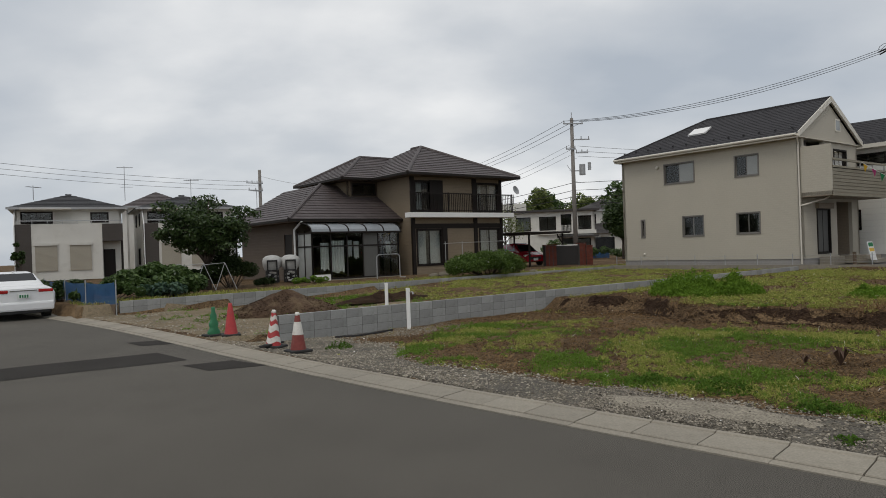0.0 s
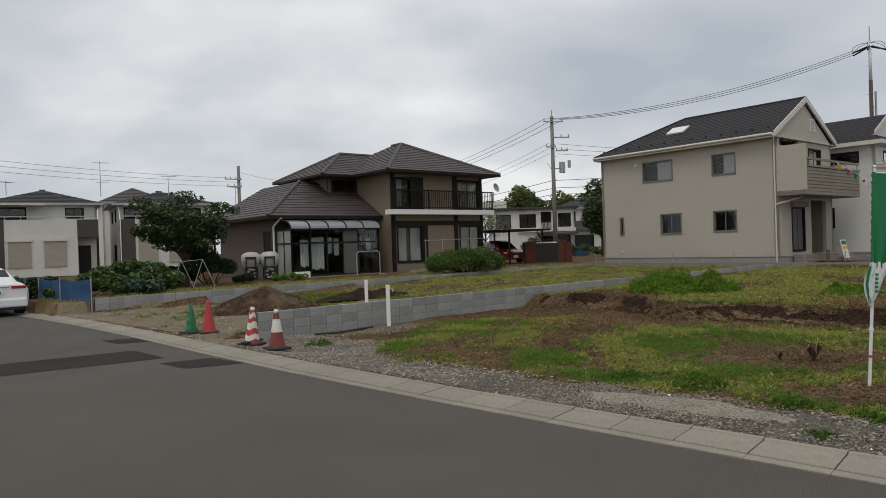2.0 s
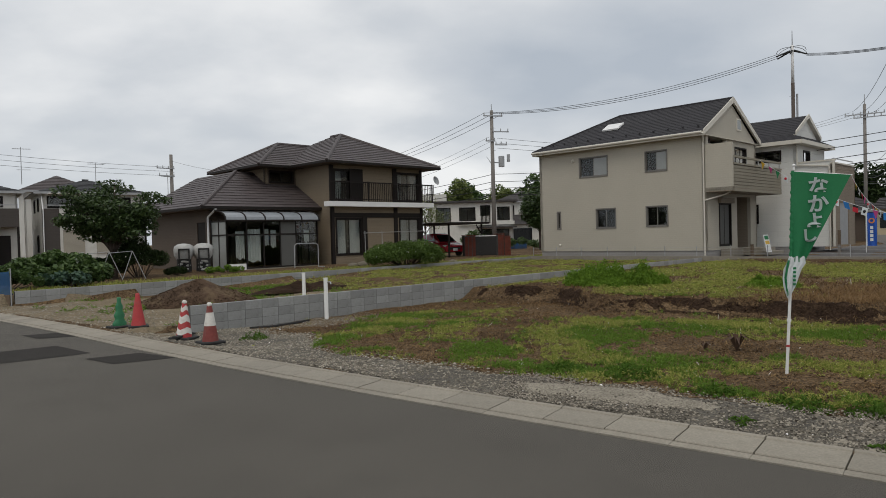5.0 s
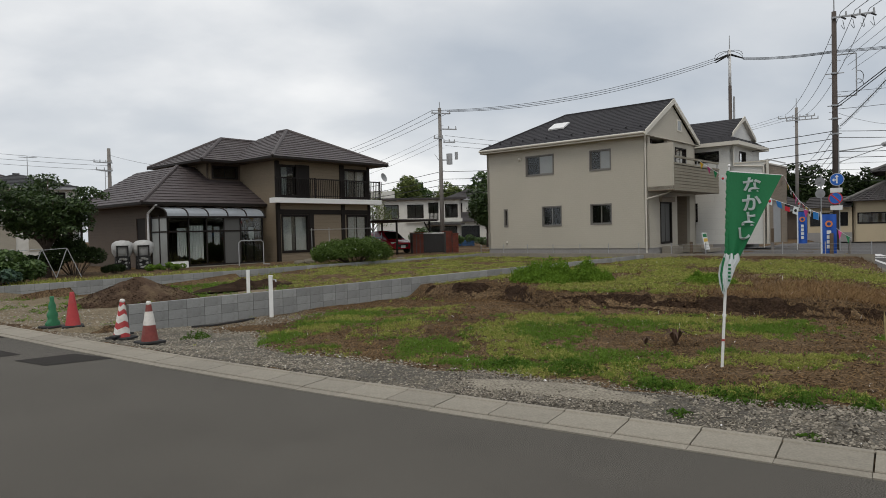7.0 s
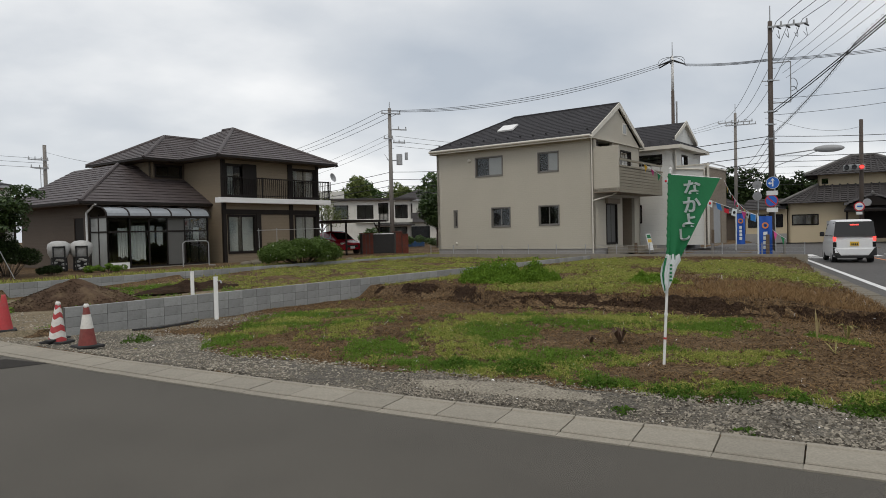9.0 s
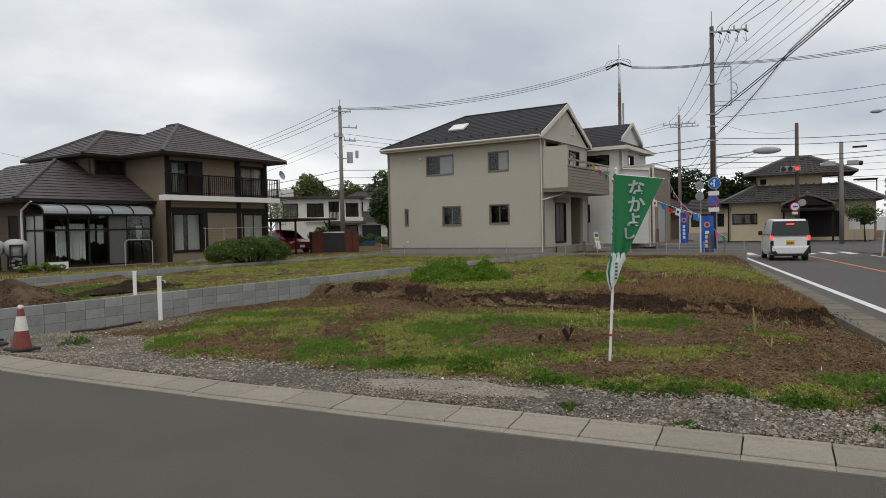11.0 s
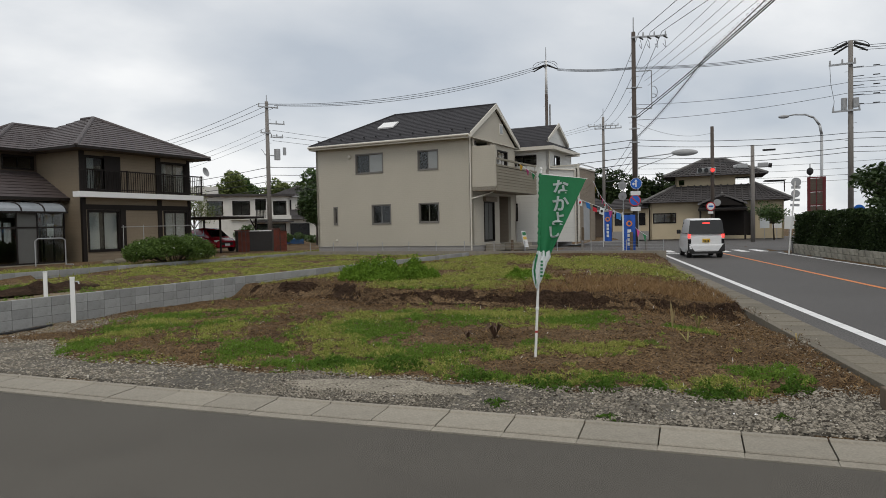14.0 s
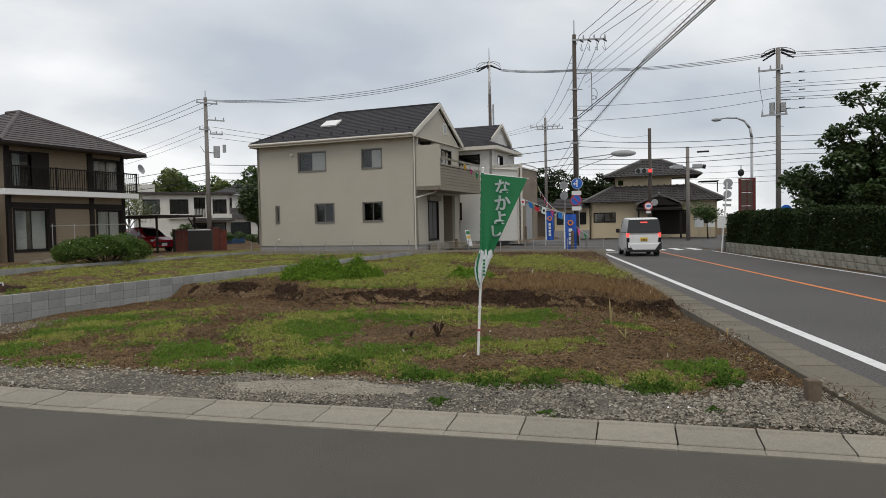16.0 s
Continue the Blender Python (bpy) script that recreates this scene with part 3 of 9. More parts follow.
road = strip("road", kpos, -4.2, 90, 0.5, -4.5, kerb_d, 0.0, ASPHALT, "grey asphalt side road with dark repair patches", "road")
strip("road", mpos, -60, 130, 5, 3.05, 10.4, 0.004, ASPHALT_MAIN, "dark asphalt main road with painted lines", "road")
strip("road", lambda s, r, z: mpos(r, s, z), -60, 3.05, 5, 40.5, 48.5, 0.0, ASPHALT_MAIN, "asphalt crossing road at the junction", "road")
strip("road", lambda s, r, z: mpos(r, s, z), 10.4, 90, 5, 40.5, 48.5, 0.0, ASPHALT_MAIN, "asphalt crossing road at the junction", "road")
strip("road", kpos, -12, -4.2, 0.5, -4.5, 4.6, -0.002, ASPHALT, "grey asphalt mouth of the side road", "road")
strip("pavement", mpos, 48.4, 62, 5, 3.0, 10.5, -0.004, ASPHALT_MAIN, "grey asphalt forecourt across the junction", "pavement")
strip("pavement", mpos, 40.0, 75, 5, 10.3, 26, 0.028, ASPHALT_MAIN, "grey asphalt forecourt beyond the junction", "pavement")
strip("pavement", mpos, 36.0, 110, 5, -12, 3.1, -0.008, ASPHALT_MAIN, "grey asphalt beside the junction", "pavement")
yv, yf = [], []
for i in range(41):
    for j in range(25):
        v = qp(30.4 + i * 0.62, 1.0 + j * 0.52)
        yv.append((v.x, v.y, gz(v.x, v.y) + 0.02))
for i in range(40):
    for j in range(24):
        k = i * 25 + j
        yf.append((k, k + 25, k + 26, k + 1))
raw("yard", yv, yf, ASPHALT_MAIN, "grey gravelled yard before the white house", "yard", "structure", smooth=True)
# dark repair patches in the side road
raw("asphalt_patch", [kpos(9.9, 4.35, 0.005)[:], kpos(9.6, 5.15, 0.005)[:], kpos(10.55, 5.05, 0.005)[:], kpos(10.75, 4.3, 0.005)[:]], [(0, 1, 2, 3)], ASPHALT_PATCH, "dark square asphalt repair by the gutter", "repair patch", "structure")
raw("asphalt_patch", [kpos(13.9, 4.75, 0.005)[:], kpos(13.6, 5.3, 0.005)[:], kpos(14.5, 5.3, 0.005)[:], kpos(14.75, 4.75, 0.005)[:]], [(0, 1, 2, 3)], ASPHALT_PATCH, "dark square asphalt repair by the gutter", "repair patch", "structure")
strip("asphalt_patch", lambda s, d, z: kpos(d + 0.25 * math.sin(s * 0.9), s, z), -3.0, 4.6, 0.3, 11.45, 12.85, 0.004, ASPHALT_PATCH, "dark trench repair across the side road", "repair patch")

# painted lines
strip("road_line", mpos, -30, 38.5, 4, 3.95, 4.13, 0.010, PAINT_WHITE, "white edge line of the main road", "road line")
strip("road_line", mpos, -30, 38.5, 4, 7.0, 7.14, 0.010, PAINT_ORANGE, "orange centre line of the main road", "road line")
strip("road_line", mpos, -30, 38.0, 4, 9.75, 9.9, 0.010, PAINT_WHITE, "white edge line by the hedge", "road line")
strip("road_line", lambda s, r, z: mpos(r, s, z), 4.2, 7.0, 4, 37.9, 38.35, 0.010, PAINT_WHITE, "white stop line before the junction", "road line")
for k in range(7):
    strip("crossing_stripe", mpos, 39.6, 42.4, 3, 3.6 + 0.95 * k, 4.05 + 0.95 * k, 0.010, PAINT_WHITE, "white stripe of the pedestrian crossing", "road line")
for k in range(6):
    strip("crossing_stripe", lambda s, r, z: mpos(r, s, z), 12.0, 15.0, 3, 41.2 + 1.1 * k, 41.7 + 1.1 * k, 0.010, PAINT_WHITE, "white stripe of the pedestrian crossing", "road line")
    strip("crossing_stripe", lambda s, r, z: mpos(r, s, z), -1.5, 1.5, 3, 41.2 + 1.1 * k, 41.7 + 1.1 * k, 0.010, PAINT_WHITE, "white stripe of the pedestrian crossing", "road line")

# gutter of the side road: a lip and a kerb slab in 60 cm pieces
gutter = thing("gutter", Matrix(), "pale concrete gutter slabs along the side road", "gutter", kind="structure")


def gutter_piece():
    bm = B()
    lip = [(0, 0.015, -0.1), (0, 0.015, 0.006), (0, 0.11, 0.012), (0, 0.11, -0.1)]
    prism(bm, lip, (0.597, 0, 0))
    pts = [(0, 0.123, -0.1), (0, 0.123, 0.014), (0, 0.13, 0.022), (0, 0.47, 0.036), (0, 0.48, 0.048), (0, 0.53, 0.05), (0, 0.53, -0.1)]
    prism(bm, pts, (0.588, 0, 0))
    me = bpy.data.meshes.new("gutter_slab")
    bm.to_mesh(me)
    bm.free()
    me.materials.append(CONCRETE)
    return me


slab_me = gutter_piece()
s = -3.88
while s < 45:
    a, b = kpos(s, kerb_d(s)), kpos(s + 0.6, kerb_d(s + 0.6))
    ob = new("gutter_slab", slab_me)
    u = (b - a).normalized()
    nrm = Vector((u.y, -u.x, 0))
    ob.matrix_world = Matrix(((u.x, nrm.x, 0, a.x), (u.y, nrm.y, 0, a.y), (0, 0, 1, random.uniform(-0.003, 0.003)), (0, 0, 0, 1)))
    ob.parent = gutter
    s += 0.6

# covered gutter along the main road: slabs with gaps
side_gutter = thing("side_gutter", Matrix(), "mossy concrete gutter covers beside the main road", "gutter", kind="structure")
cover_me = bpy.data.meshes.new("gutter_cover")
cb = bx(0, 0.475, 0, 0.46, -0.1, 0.022, bev=0.012)
cb.to_mesh(cover_me)
cb.free()
cover_me.materials.append(CONCRETE_OLD)
rim_me = bpy.data.meshes.new("gutter_rim")
cb = bx(0, 0.99, 0, 0.11, -0.1, 0.035, bev=0.01)
cb.to_mesh(rim_me)
cb.free()
rim_me.materials.append(CONCRETE_OLD)
mrot = Matrix(((SM.x, RM.x, 0, 0), (SM.y, RM.y, 0, 0), (0, 0, 1, 0), (0, 0, 0, 1)))
for k in range(76):
    ob = new("gutter_cover", cover_me)
    ob.matrix_world = Matrix.Translation(mpos(0.2 + k * 0.5, 3.12, random.uniform(-0.004, 0.004))) @ mrot
    ob.parent = side_gutter
for k in range(38):
    ob = new("gutter_rim", rim_me)
    ob.matrix_world = Matrix.Translation(mpos(0.2 + k * 1.0, 2.99, 0)) @ mrot
    ob.parent = side_gutter


# block walls
def block_mesh():
    me = bpy.data.meshes.new("block")
    bm = bx(0, 0.392, 0, 0.1, 0, 0.184, bev=0.004)
    bm.to_mesh(me)
    bm.free()
    me.materials.append(BLOCK)
    return me


BLOCK_ME = block_mesh()


def block_wall(name, a, b, top, rows, label, drop=lambda k: 0):
    """Concrete blocks in rows down from the top, over a mortar core set back from their faces."""
    a, b = Vector(a), Vector(b)
    u = (b - a).normalized()
    nrm = Vector((-u.y, u.x, 0))
    w = thing(name, Matrix(), label, "block wall", kind="structure")
    n = int((b - a).length / 0.4)
    core = B()
    m = Matrix(((u.x, nrm.x, 0, a.x), (u.y, nrm.y, 0, a.y), (0, 0, 1, 0), (0, 0, 0, 1)))
    box(core, 0, n * 0.4, 0.006, 0.094, top - rows * 0.19, top - 0.006)
    bmesh.ops.transform(core, matrix=m, verts=core.verts)
    part("mortar", core, MORTAR, w)
    for k in range(n):
        for r in range(rows):
            ob = new("block", BLOCK_ME)
            ob.matrix_world = m @ Matrix.Translation((k * 0.4 + 0.004, random.uniform(-0.002, 0.002), top - (r + 1) * 0.19 + 0.003))
            ob.parent = w
    return w


# ---- greige house ----
def house_greige():
    h = thing("house", pose(15.80, 29.88, 0, 0, 0, 38), "new two-storey house with greige siding and a charcoal gabled roof", "house")
    W, L, Z0, ZE = 6.0, 9.5, 0.72, 6.12
    part("foundation", box(B(), 0.03, W - 0.03, 0.03, L - 0.03, 0.2, Z0), FOUNDATION, h, "grey concrete foundation")
    # long wall, seen from the lot (its face at x = 0, along y)
    o, u, n = (0, 0, 0), YL, -XL
    holes = [(5.15, 6.86, 4.62, 5.66), (1.88, 3.03, 4.61, 5.61), (4.72, 5.88, 1.9, 2.93), (1.88, 3.02, 1.92, 2.92), (8.12, 8.36, 1.93, 2.88)]
    part("wall", wall(B(), o, u, n, L, Z0, ZE, holes), H2_SIDING, h, "greige siding wall")
    for hl, a, b in ((holes[0], "frosted", "clear"), (holes[1], "frosted", "clear"), (holes[2], "clear", "clear"), (holes[3], "clear", "clear")):
        window(h, o, u, n, hl, WINDOW_GREY, a, b, fw=0.04)
    window(h, o, u, n, holes[4], WINDOW_GREY, sashes=1)
    # gable wall towards the main road (y = 0), with a terrace door and a porch opening
    o, u, n = (0, 0, 0), XL, -YL
    holes = [(1.4, 2.75, 0.9, 2.95), (3.35, 4.75, 4.0, 5.75), (3.5, 5.2, 0.75, 3.3), (0.35, 2.3, 5.72, 6.04)]
    part("wall", wall(B(), o, u, n, W, Z0, ZE, holes), H2_SIDING, h, "greige siding wall")
    window(h, o, u, n, holes[0], DARK_BROWN, "screen", "screen")
    window(h, o, u, n, holes[1], DARK_BROWN)
    part("shutter_box", oriented(B(), o, u, n, 1.3, 2.85, 0, 0.16, 2.95, 3.2), H2_SIDING_DARK, h, "taupe roller shutter box")
    part("porch_wall", box(B(), 3.4, 5.3, 1.3, 1.4, 0.72, 3.4), H2_SIDING_DARK, h, "taupe porch recess")
    part("porch_wall", box(B(), 3.4, 3.5, 0.16, 1.3, 0.72, 3.4), H2_SIDING_DARK, h)
    part("porch_wall", box(B(), 5.2, 5.3, 0.16, 1.3, 0.72, 3.4), H2_SIDING_DARK, h)
    part("porch_ceiling", box(B(), 3.5, 5.2, 0.16, 1.3, 3.3, 3.4), H2_SIDING_DARK, h)
    part("porch_door", box(B(), 3.8, 4.8, 1.26, 1.3, 0.76, 2.9), DARK_BROWN, h, "dark front door")
    # added dark sheets close behind the windows, so the rooms look unlit
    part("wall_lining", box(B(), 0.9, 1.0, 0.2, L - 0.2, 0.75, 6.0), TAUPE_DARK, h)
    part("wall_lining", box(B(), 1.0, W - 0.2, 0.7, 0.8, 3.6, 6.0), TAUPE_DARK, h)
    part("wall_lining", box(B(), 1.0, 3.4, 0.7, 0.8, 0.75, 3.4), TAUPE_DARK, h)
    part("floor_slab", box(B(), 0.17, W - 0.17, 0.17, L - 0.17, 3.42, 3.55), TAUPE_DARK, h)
    part("wall", wall(B(), (W, 0, 0), YL, XL, L, Z0, ZE), H2_SIDING, h)
    part("wall", wall(B(), (0, L, 0), XL, YL, W, Z0, ZE), H2_SIDING, h)
    # gable triangle with a small square window
    ridge = 8.0
    tri = B()
    prism(tri, [(0, 0, ZE), (W, 0, ZE), (W / 2, 0, ridge - 0.12)], (0, 0.16, 0))
    part("gable", tri, H2_SIDING, h, "greige gable triangle")
    part("window", oriented(B(), (0, 0, 0), XL, -YL, 3.6, 4.15, 0, 0.03, 6.6, 7.2), H2_TRIM, h, "small square gable window")
    part("pane", oriented(B(), (0, 0, 0), XL, -YL, 3.67, 4.08, 0.02, 0.035, 6.67, 7.13), FROSTED, h)
    # roof: gable towards the main road, hip at the far end
    e, ey, ov = 0.4, 0.16, 0.12
    ze = ZE + 0.1
    A, Bp, C, D = (-e, -ov, ze), (-e, L + ey, ze), (W + e, L + ey, ze), (W + e, -ov, ze)
    R0, R1 = (W / 2, -ov, ridge + 0.12), (W / 2, 6.15, ridge + 0.12)
    r = B()
    courses(r, Bp, A, R0, R1, 18, 0.012)
    courses(r, D, C, R1, R0, 18, 0.012)
    courses(r, C, Bp, R1, R1, 18, 0.012)
    part("roof", r, H2_ROOF, h, "charcoal shingle roof")
    # ridge caps
    part("ridge_cap", pipe(B(), [R0, R1], 0.07), H2_ROOF, h)
    part("ridge_cap", pipe(B(), [R1, Bp], 0.06), H2_ROOF, h)
    # fascia, gutters and barge boards
    part("fascia", box(B(), -e - 0.02, -e, -ov, L + ey, ze - 0.2, ze - 0.02), H2_TRIM, h, "cream fascia board")
    part("fascia", box(B(), -e, W + e, L + ey, L + ey + 0.02, ze - 0.2, ze - 0.02), H2_TRIM, h)
    part("fascia", box(B(), W + e, W + e + 0.02, -ov, L + ey, ze - 0.2, ze - 0.02), H2_TRIM, h)
    part("rain_gutter", pipe(B(), [(-e - 0.08, -ov + 0.05, ze - 0.06), (-e - 0.08, L + ey, ze - 0.06)], 0.06, 8), H2_TRIM, h, "cream rain gutter")
    for sx in (0, 1):
        x0, x1 = (-e, W / 2) if sx == 0 else (W + e, W / 2)
        bb = B()
        prism(bb, [(x0, -ov - 0.03, ze - 0.18), (x0, -ov - 0.03, ze + 0.06), (x1, -ov - 0.03, ridge + 0.17), (x1, -ov - 0.03, ridge - 0.1)], (0, 0.05, 0))
        part("barge_board", bb, H2_TRIM, h, "cream barge board on the gable")
        sg_ = B()
        prism(sg_, [(x0, -ov, ze - 0.1), (x1, -ov, ridge - 0.02), (x1, 0.0, ridge - 0.02), (x0, 0.0, ze - 0.1)], (0, 0, 0.05))
        part("verge_soffit", sg_, H2_TRIM, h)
    part("soffit", box(B(), -e, W + e, -ov, L + ey, ze - 0.17, ze - 0.15), H2_TRIM, h, "cream soffit")
    # skylight
    sl = B()
    P = lambda x, y, k=0.03: Vector((x, y, ze + (x + e) * (ridge + 0.12 - ze) / (W / 2 + e) + k))
    prism(sl, [P(1.1, 6.1), P(1.1, 5.15), P(1.75, 5.15), P(1.75, 6.1)], (-0.03, 0, 0.07))
    part("skylight", sl, WHITE_PLASTIC, h, "white framed roof window")
    for k in range(13):
        part("snow_guard", box(B(), 0.05, 0.12, 0.3 + 0.75 * k, 0.38 + 0.75 * k, P(0.08, 0).z, P(0.08, 0).z + 0.06), H2_ROOF, h)
    # downpipe, vents
    part("downpipe", pipe(B(), [(-e - 0.05, -0.1, ze - 0.1), (-0.07, 0.06, ze - 0.45), (-0.07, 0.06, 0.5)], 0.035, 8), H2_TRIM, h, "cream downpipe")
    part("downpipe", pipe(B(), [(-0.05, 0.05, 3.05), (0.5, -0.7, 3.3), (0.6, -0.9, 3.42)], 0.035, 8), H2_TRIM, h)
    part("vent_hood", ball(B(), (-0.04, 7.25, 5.55), 0.1, (0.7, 1, 1)), H2_TRIM, h)
    part("vent_hood", ball(B(), (-0.03, 8.2, 1.05), 0.07, (0.7, 1, 1)), H2_TRIM, h)
    # balcony over the porch
    b0, b1 = 0.0, 6.0
    bal = part("balcony", box(B(), b0, b1, -1.25, 0, 3.42, 3.62), H2_SIDING_DARK, h, "balcony with taupe siding parapet")
    part("side_panel", box(B(), 0.0, 0.12, -1.25, 0.0, 3.45, 5.62), H2_SIDING, bal, "greige side wall of the balcony")
    part("parapet", box(B(), 0.12, b1, -1.23, -1.13, 3.40, 4.6), H2_SIDING_DARK, bal, "taupe parapet")
    for k in range(8):
        part("slat", bx(0.12, b1 + 0.02, -1.26, -1.232, 3.41 + 0.15 * k, 3.535 + 0.15 * k, bev=0.006), SLAT_TAN, bal)
    part("cap_rail", box(B(), 0.1, b1 + 0.03, -1.29, -1.1, 4.62, 4.7), SLAT_TAN, bal)
    part("hand_rail", box(B(), 0.1, b1 + 0.03, -1.25, -1.15, 4.94, 5.03), SLAT_TAN, bal)
    for k in range(5):
        part("rail_post", box(B(), 0.3 + 1.4 * k, 0.34 + 1.4 * k, -1.22, -1.18, 4.68, 4.95), ALU, bal)
    part("parapet", box(B(), b1 - 0.12, b1, -1.13, 0, 3.4, 4.62), H2_SIDING_DARK, bal)
    # steps
    part("step", bx(3.2, 5.2, -1.6, -0.05, 0.4, 0.58, bev=0.015), CONCRETE, h, "pale tiled porch step")
    part("step", bx(3.5, 5.2, -1.2, -0.05, 0.58, 0.76, bev=0.015), CONCRETE, h)
    part("step", bx(1.4, 2.7, -0.6, -0.05, 0.4, 0.75, bev=0.015), CONCRETE, h)
    return h


house_greige()


def house_white_new():
    h = thing("house", pose(15.80, 29.88, 0, 0, 0, 38) @ pose(7.2, -1.6, 0), "new white two-storey house with a charcoal roof and front gable", "house")
    W, L, Z0, ZE = 4.6, 9.0, 0.7, 6.1
    part("foundation", box(B(), 0.03, W - 0.03, 0.03, L - 0.03, 0.2, Z0), FOUNDATION, h)
    o, u, n = (0, 0, 0), YL, -XL
    holes = [(0.75, 2.35, 5.2, 5.75), (1.95, 2.75, 1.95, 2.95)]
    part("wall", wall(B(), o, u, n, L, Z0, ZE, holes), WHITE_WALL, h, "white siding wall")
    window(h, o, u, n, holes[0], DARK_BROWN)
    window(h, o, u, n, holes[1], DARK_BROWN, sashes=1)
    o2, u2, n2 = (0, 0, 0), XL, -YL
    hl = (1.1, 2.1, 4.9, 5.75)
    part("wall", wall(B(), o2, u2, n2, W, Z0, ZE, [hl]), WHITE_WALL, h)
    window(h, o2, u2, n2, hl, DARK_BROWN)
    part("wall", wall(B(), (W, 0, 0), YL, XL, L, Z0, ZE), WHITE_WALL, h)
    part("wall", wall(B(), (0, L, 0), XL, YL, W, Z0, ZE), WHITE_WALL, h)
    e, ze, rz, gy = 0.4, ZE + 0.1, 7.75, 0.25
    k = (rz - ze) / (W / 2 + e)
    xi = -e + (gy + e)
    zi = ze + k * (gy + e)
    r = B()
    courses(r, (-e, L + e, ze), (-e, -e, ze), (xi, gy, zi), (xi, L + e, zi), 5, 0.012)
    courses(r, (xi, L + e, zi), (xi, gy - 0.15, zi), (W / 2, gy - 0.15, rz), (W / 2, L + e, rz), 10, 0.012)
    courses(r, (W + e, -e, ze), (W + e, L + e, ze), (W - xi, L + e, zi), (W - xi, gy, zi), 5, 0.012)
    courses(r, (W - xi, gy - 0.15, zi), (W - xi, L + e, zi), (W / 2, L + e, rz), (W / 2, gy - 0.15, rz), 10, 0.012)
    courses(r, (-e, -e, ze), (W + e, -e, ze), (W - xi, gy, zi), (xi, gy, zi), 4, 0.012)
    part("roof", r, H2_ROOF, h, "charcoal shingle roof")
    g = B()
    prism(g, [(xi + 0.05, gy, zi), (W - xi - 0.05, gy, zi), (W / 2, gy, rz - 0.1)], (0, 0.1, 0))
    part("gable", g, WHITE_WALL, h, "small white gable")
    for x0 in (xi, W - xi):
        bb = B()
        prism(bb, [(x0, gy - 0.2, zi - 0.04), (x0, gy - 0.2, zi + 0.16), (W / 2, gy - 0.2, rz + 0.08), (W / 2, gy - 0.2, rz - 0.14)], (0, 0.05, 0))
        part("barge_board", bb, H2_TRIM, h)
        vs = B()
        prism(vs, [(x0, gy - 0.15, zi - 0.08), (W / 2, gy - 0.15, rz - 0.12), (W / 2, gy, rz - 0.12), (x0, gy, zi - 0.08)], (0, 0, 0.05))
        part("verge_soffit", vs, H2_TRIM, h)
    f = B()
    box(f, -e - 0.03, W + e + 0.03, -e - 0.04, -e, ze - 0.2, ze)
    part("fascia", f, H2_TRIM, h)
    part("fascia", box(B(), -e - 0.04, -e, -e, L + e, ze - 0.2, ze), H2_TRIM, h)
    part("soffit", box(B(), -e, W + e, -e, L + e, ze - 0.2, ze - 0.17), H2_TRIM, h)
    # balcony volume towards the main road, its end clad in taupe
    part("balcony", wall(B(), (0, -1.75, 0), YL, -XL, 1.75, Z0, 5.0), WHITE_WALL, h, "white balcony wall")
    hg = (0.9, 2.5, 0.75, 2.9)
    part("wall", wall(B(), (0, -1.75, 0), XL, -YL, 3.6, Z0, 4.85, [hg]), H2_SIDING_DARK, h, "taupe clad end wall")
    part("door", oriented(B(), (0, -1.75, 0), XL, -YL, hg[0], hg[1], -0.12, -0.06, hg[2], hg[3]), SIGN_GREY, h, "grey roller shutter")
    part("wall", wall(B(), (3.6, -1.75, 0), YL, XL, 1.75, Z0, 4.85), H2_SIDING_DARK, h)
    part("balcony_floor", box(B(), 0.1, 3.5, -1.65, 0, 3.6, 3.75), CONCRETE, h)
    part("cap_rail", box(B(), -0.04, 0.2, -1.8, 0, 5.0, 5.07), H2_TRIM, h)
    part("cap_rail", box(B(), -0.04, 3.65, -1.8, -1.56, 4.85, 4.92), H2_TRIM, h)
    part("hand_rail", box(B(), 0.2, 3.6, -1.7, -1.65, 5.1, 5.15), ALU, h)
    part("downpipe", pipe(B(), [(-0.06, -0.05, 5.9), (-0.06, -0.05, 4.9), (-0.06, -1.55, 4.75), (-0.06, -1.55, 0.5)], 0.035, 8), H2_TRIM, h)
    part("fascia", box(B(), -0.1, 0.0, -1.8, -1.7, Z0, 5.0), H2_TRIM, h)
    return h


house_white_new()


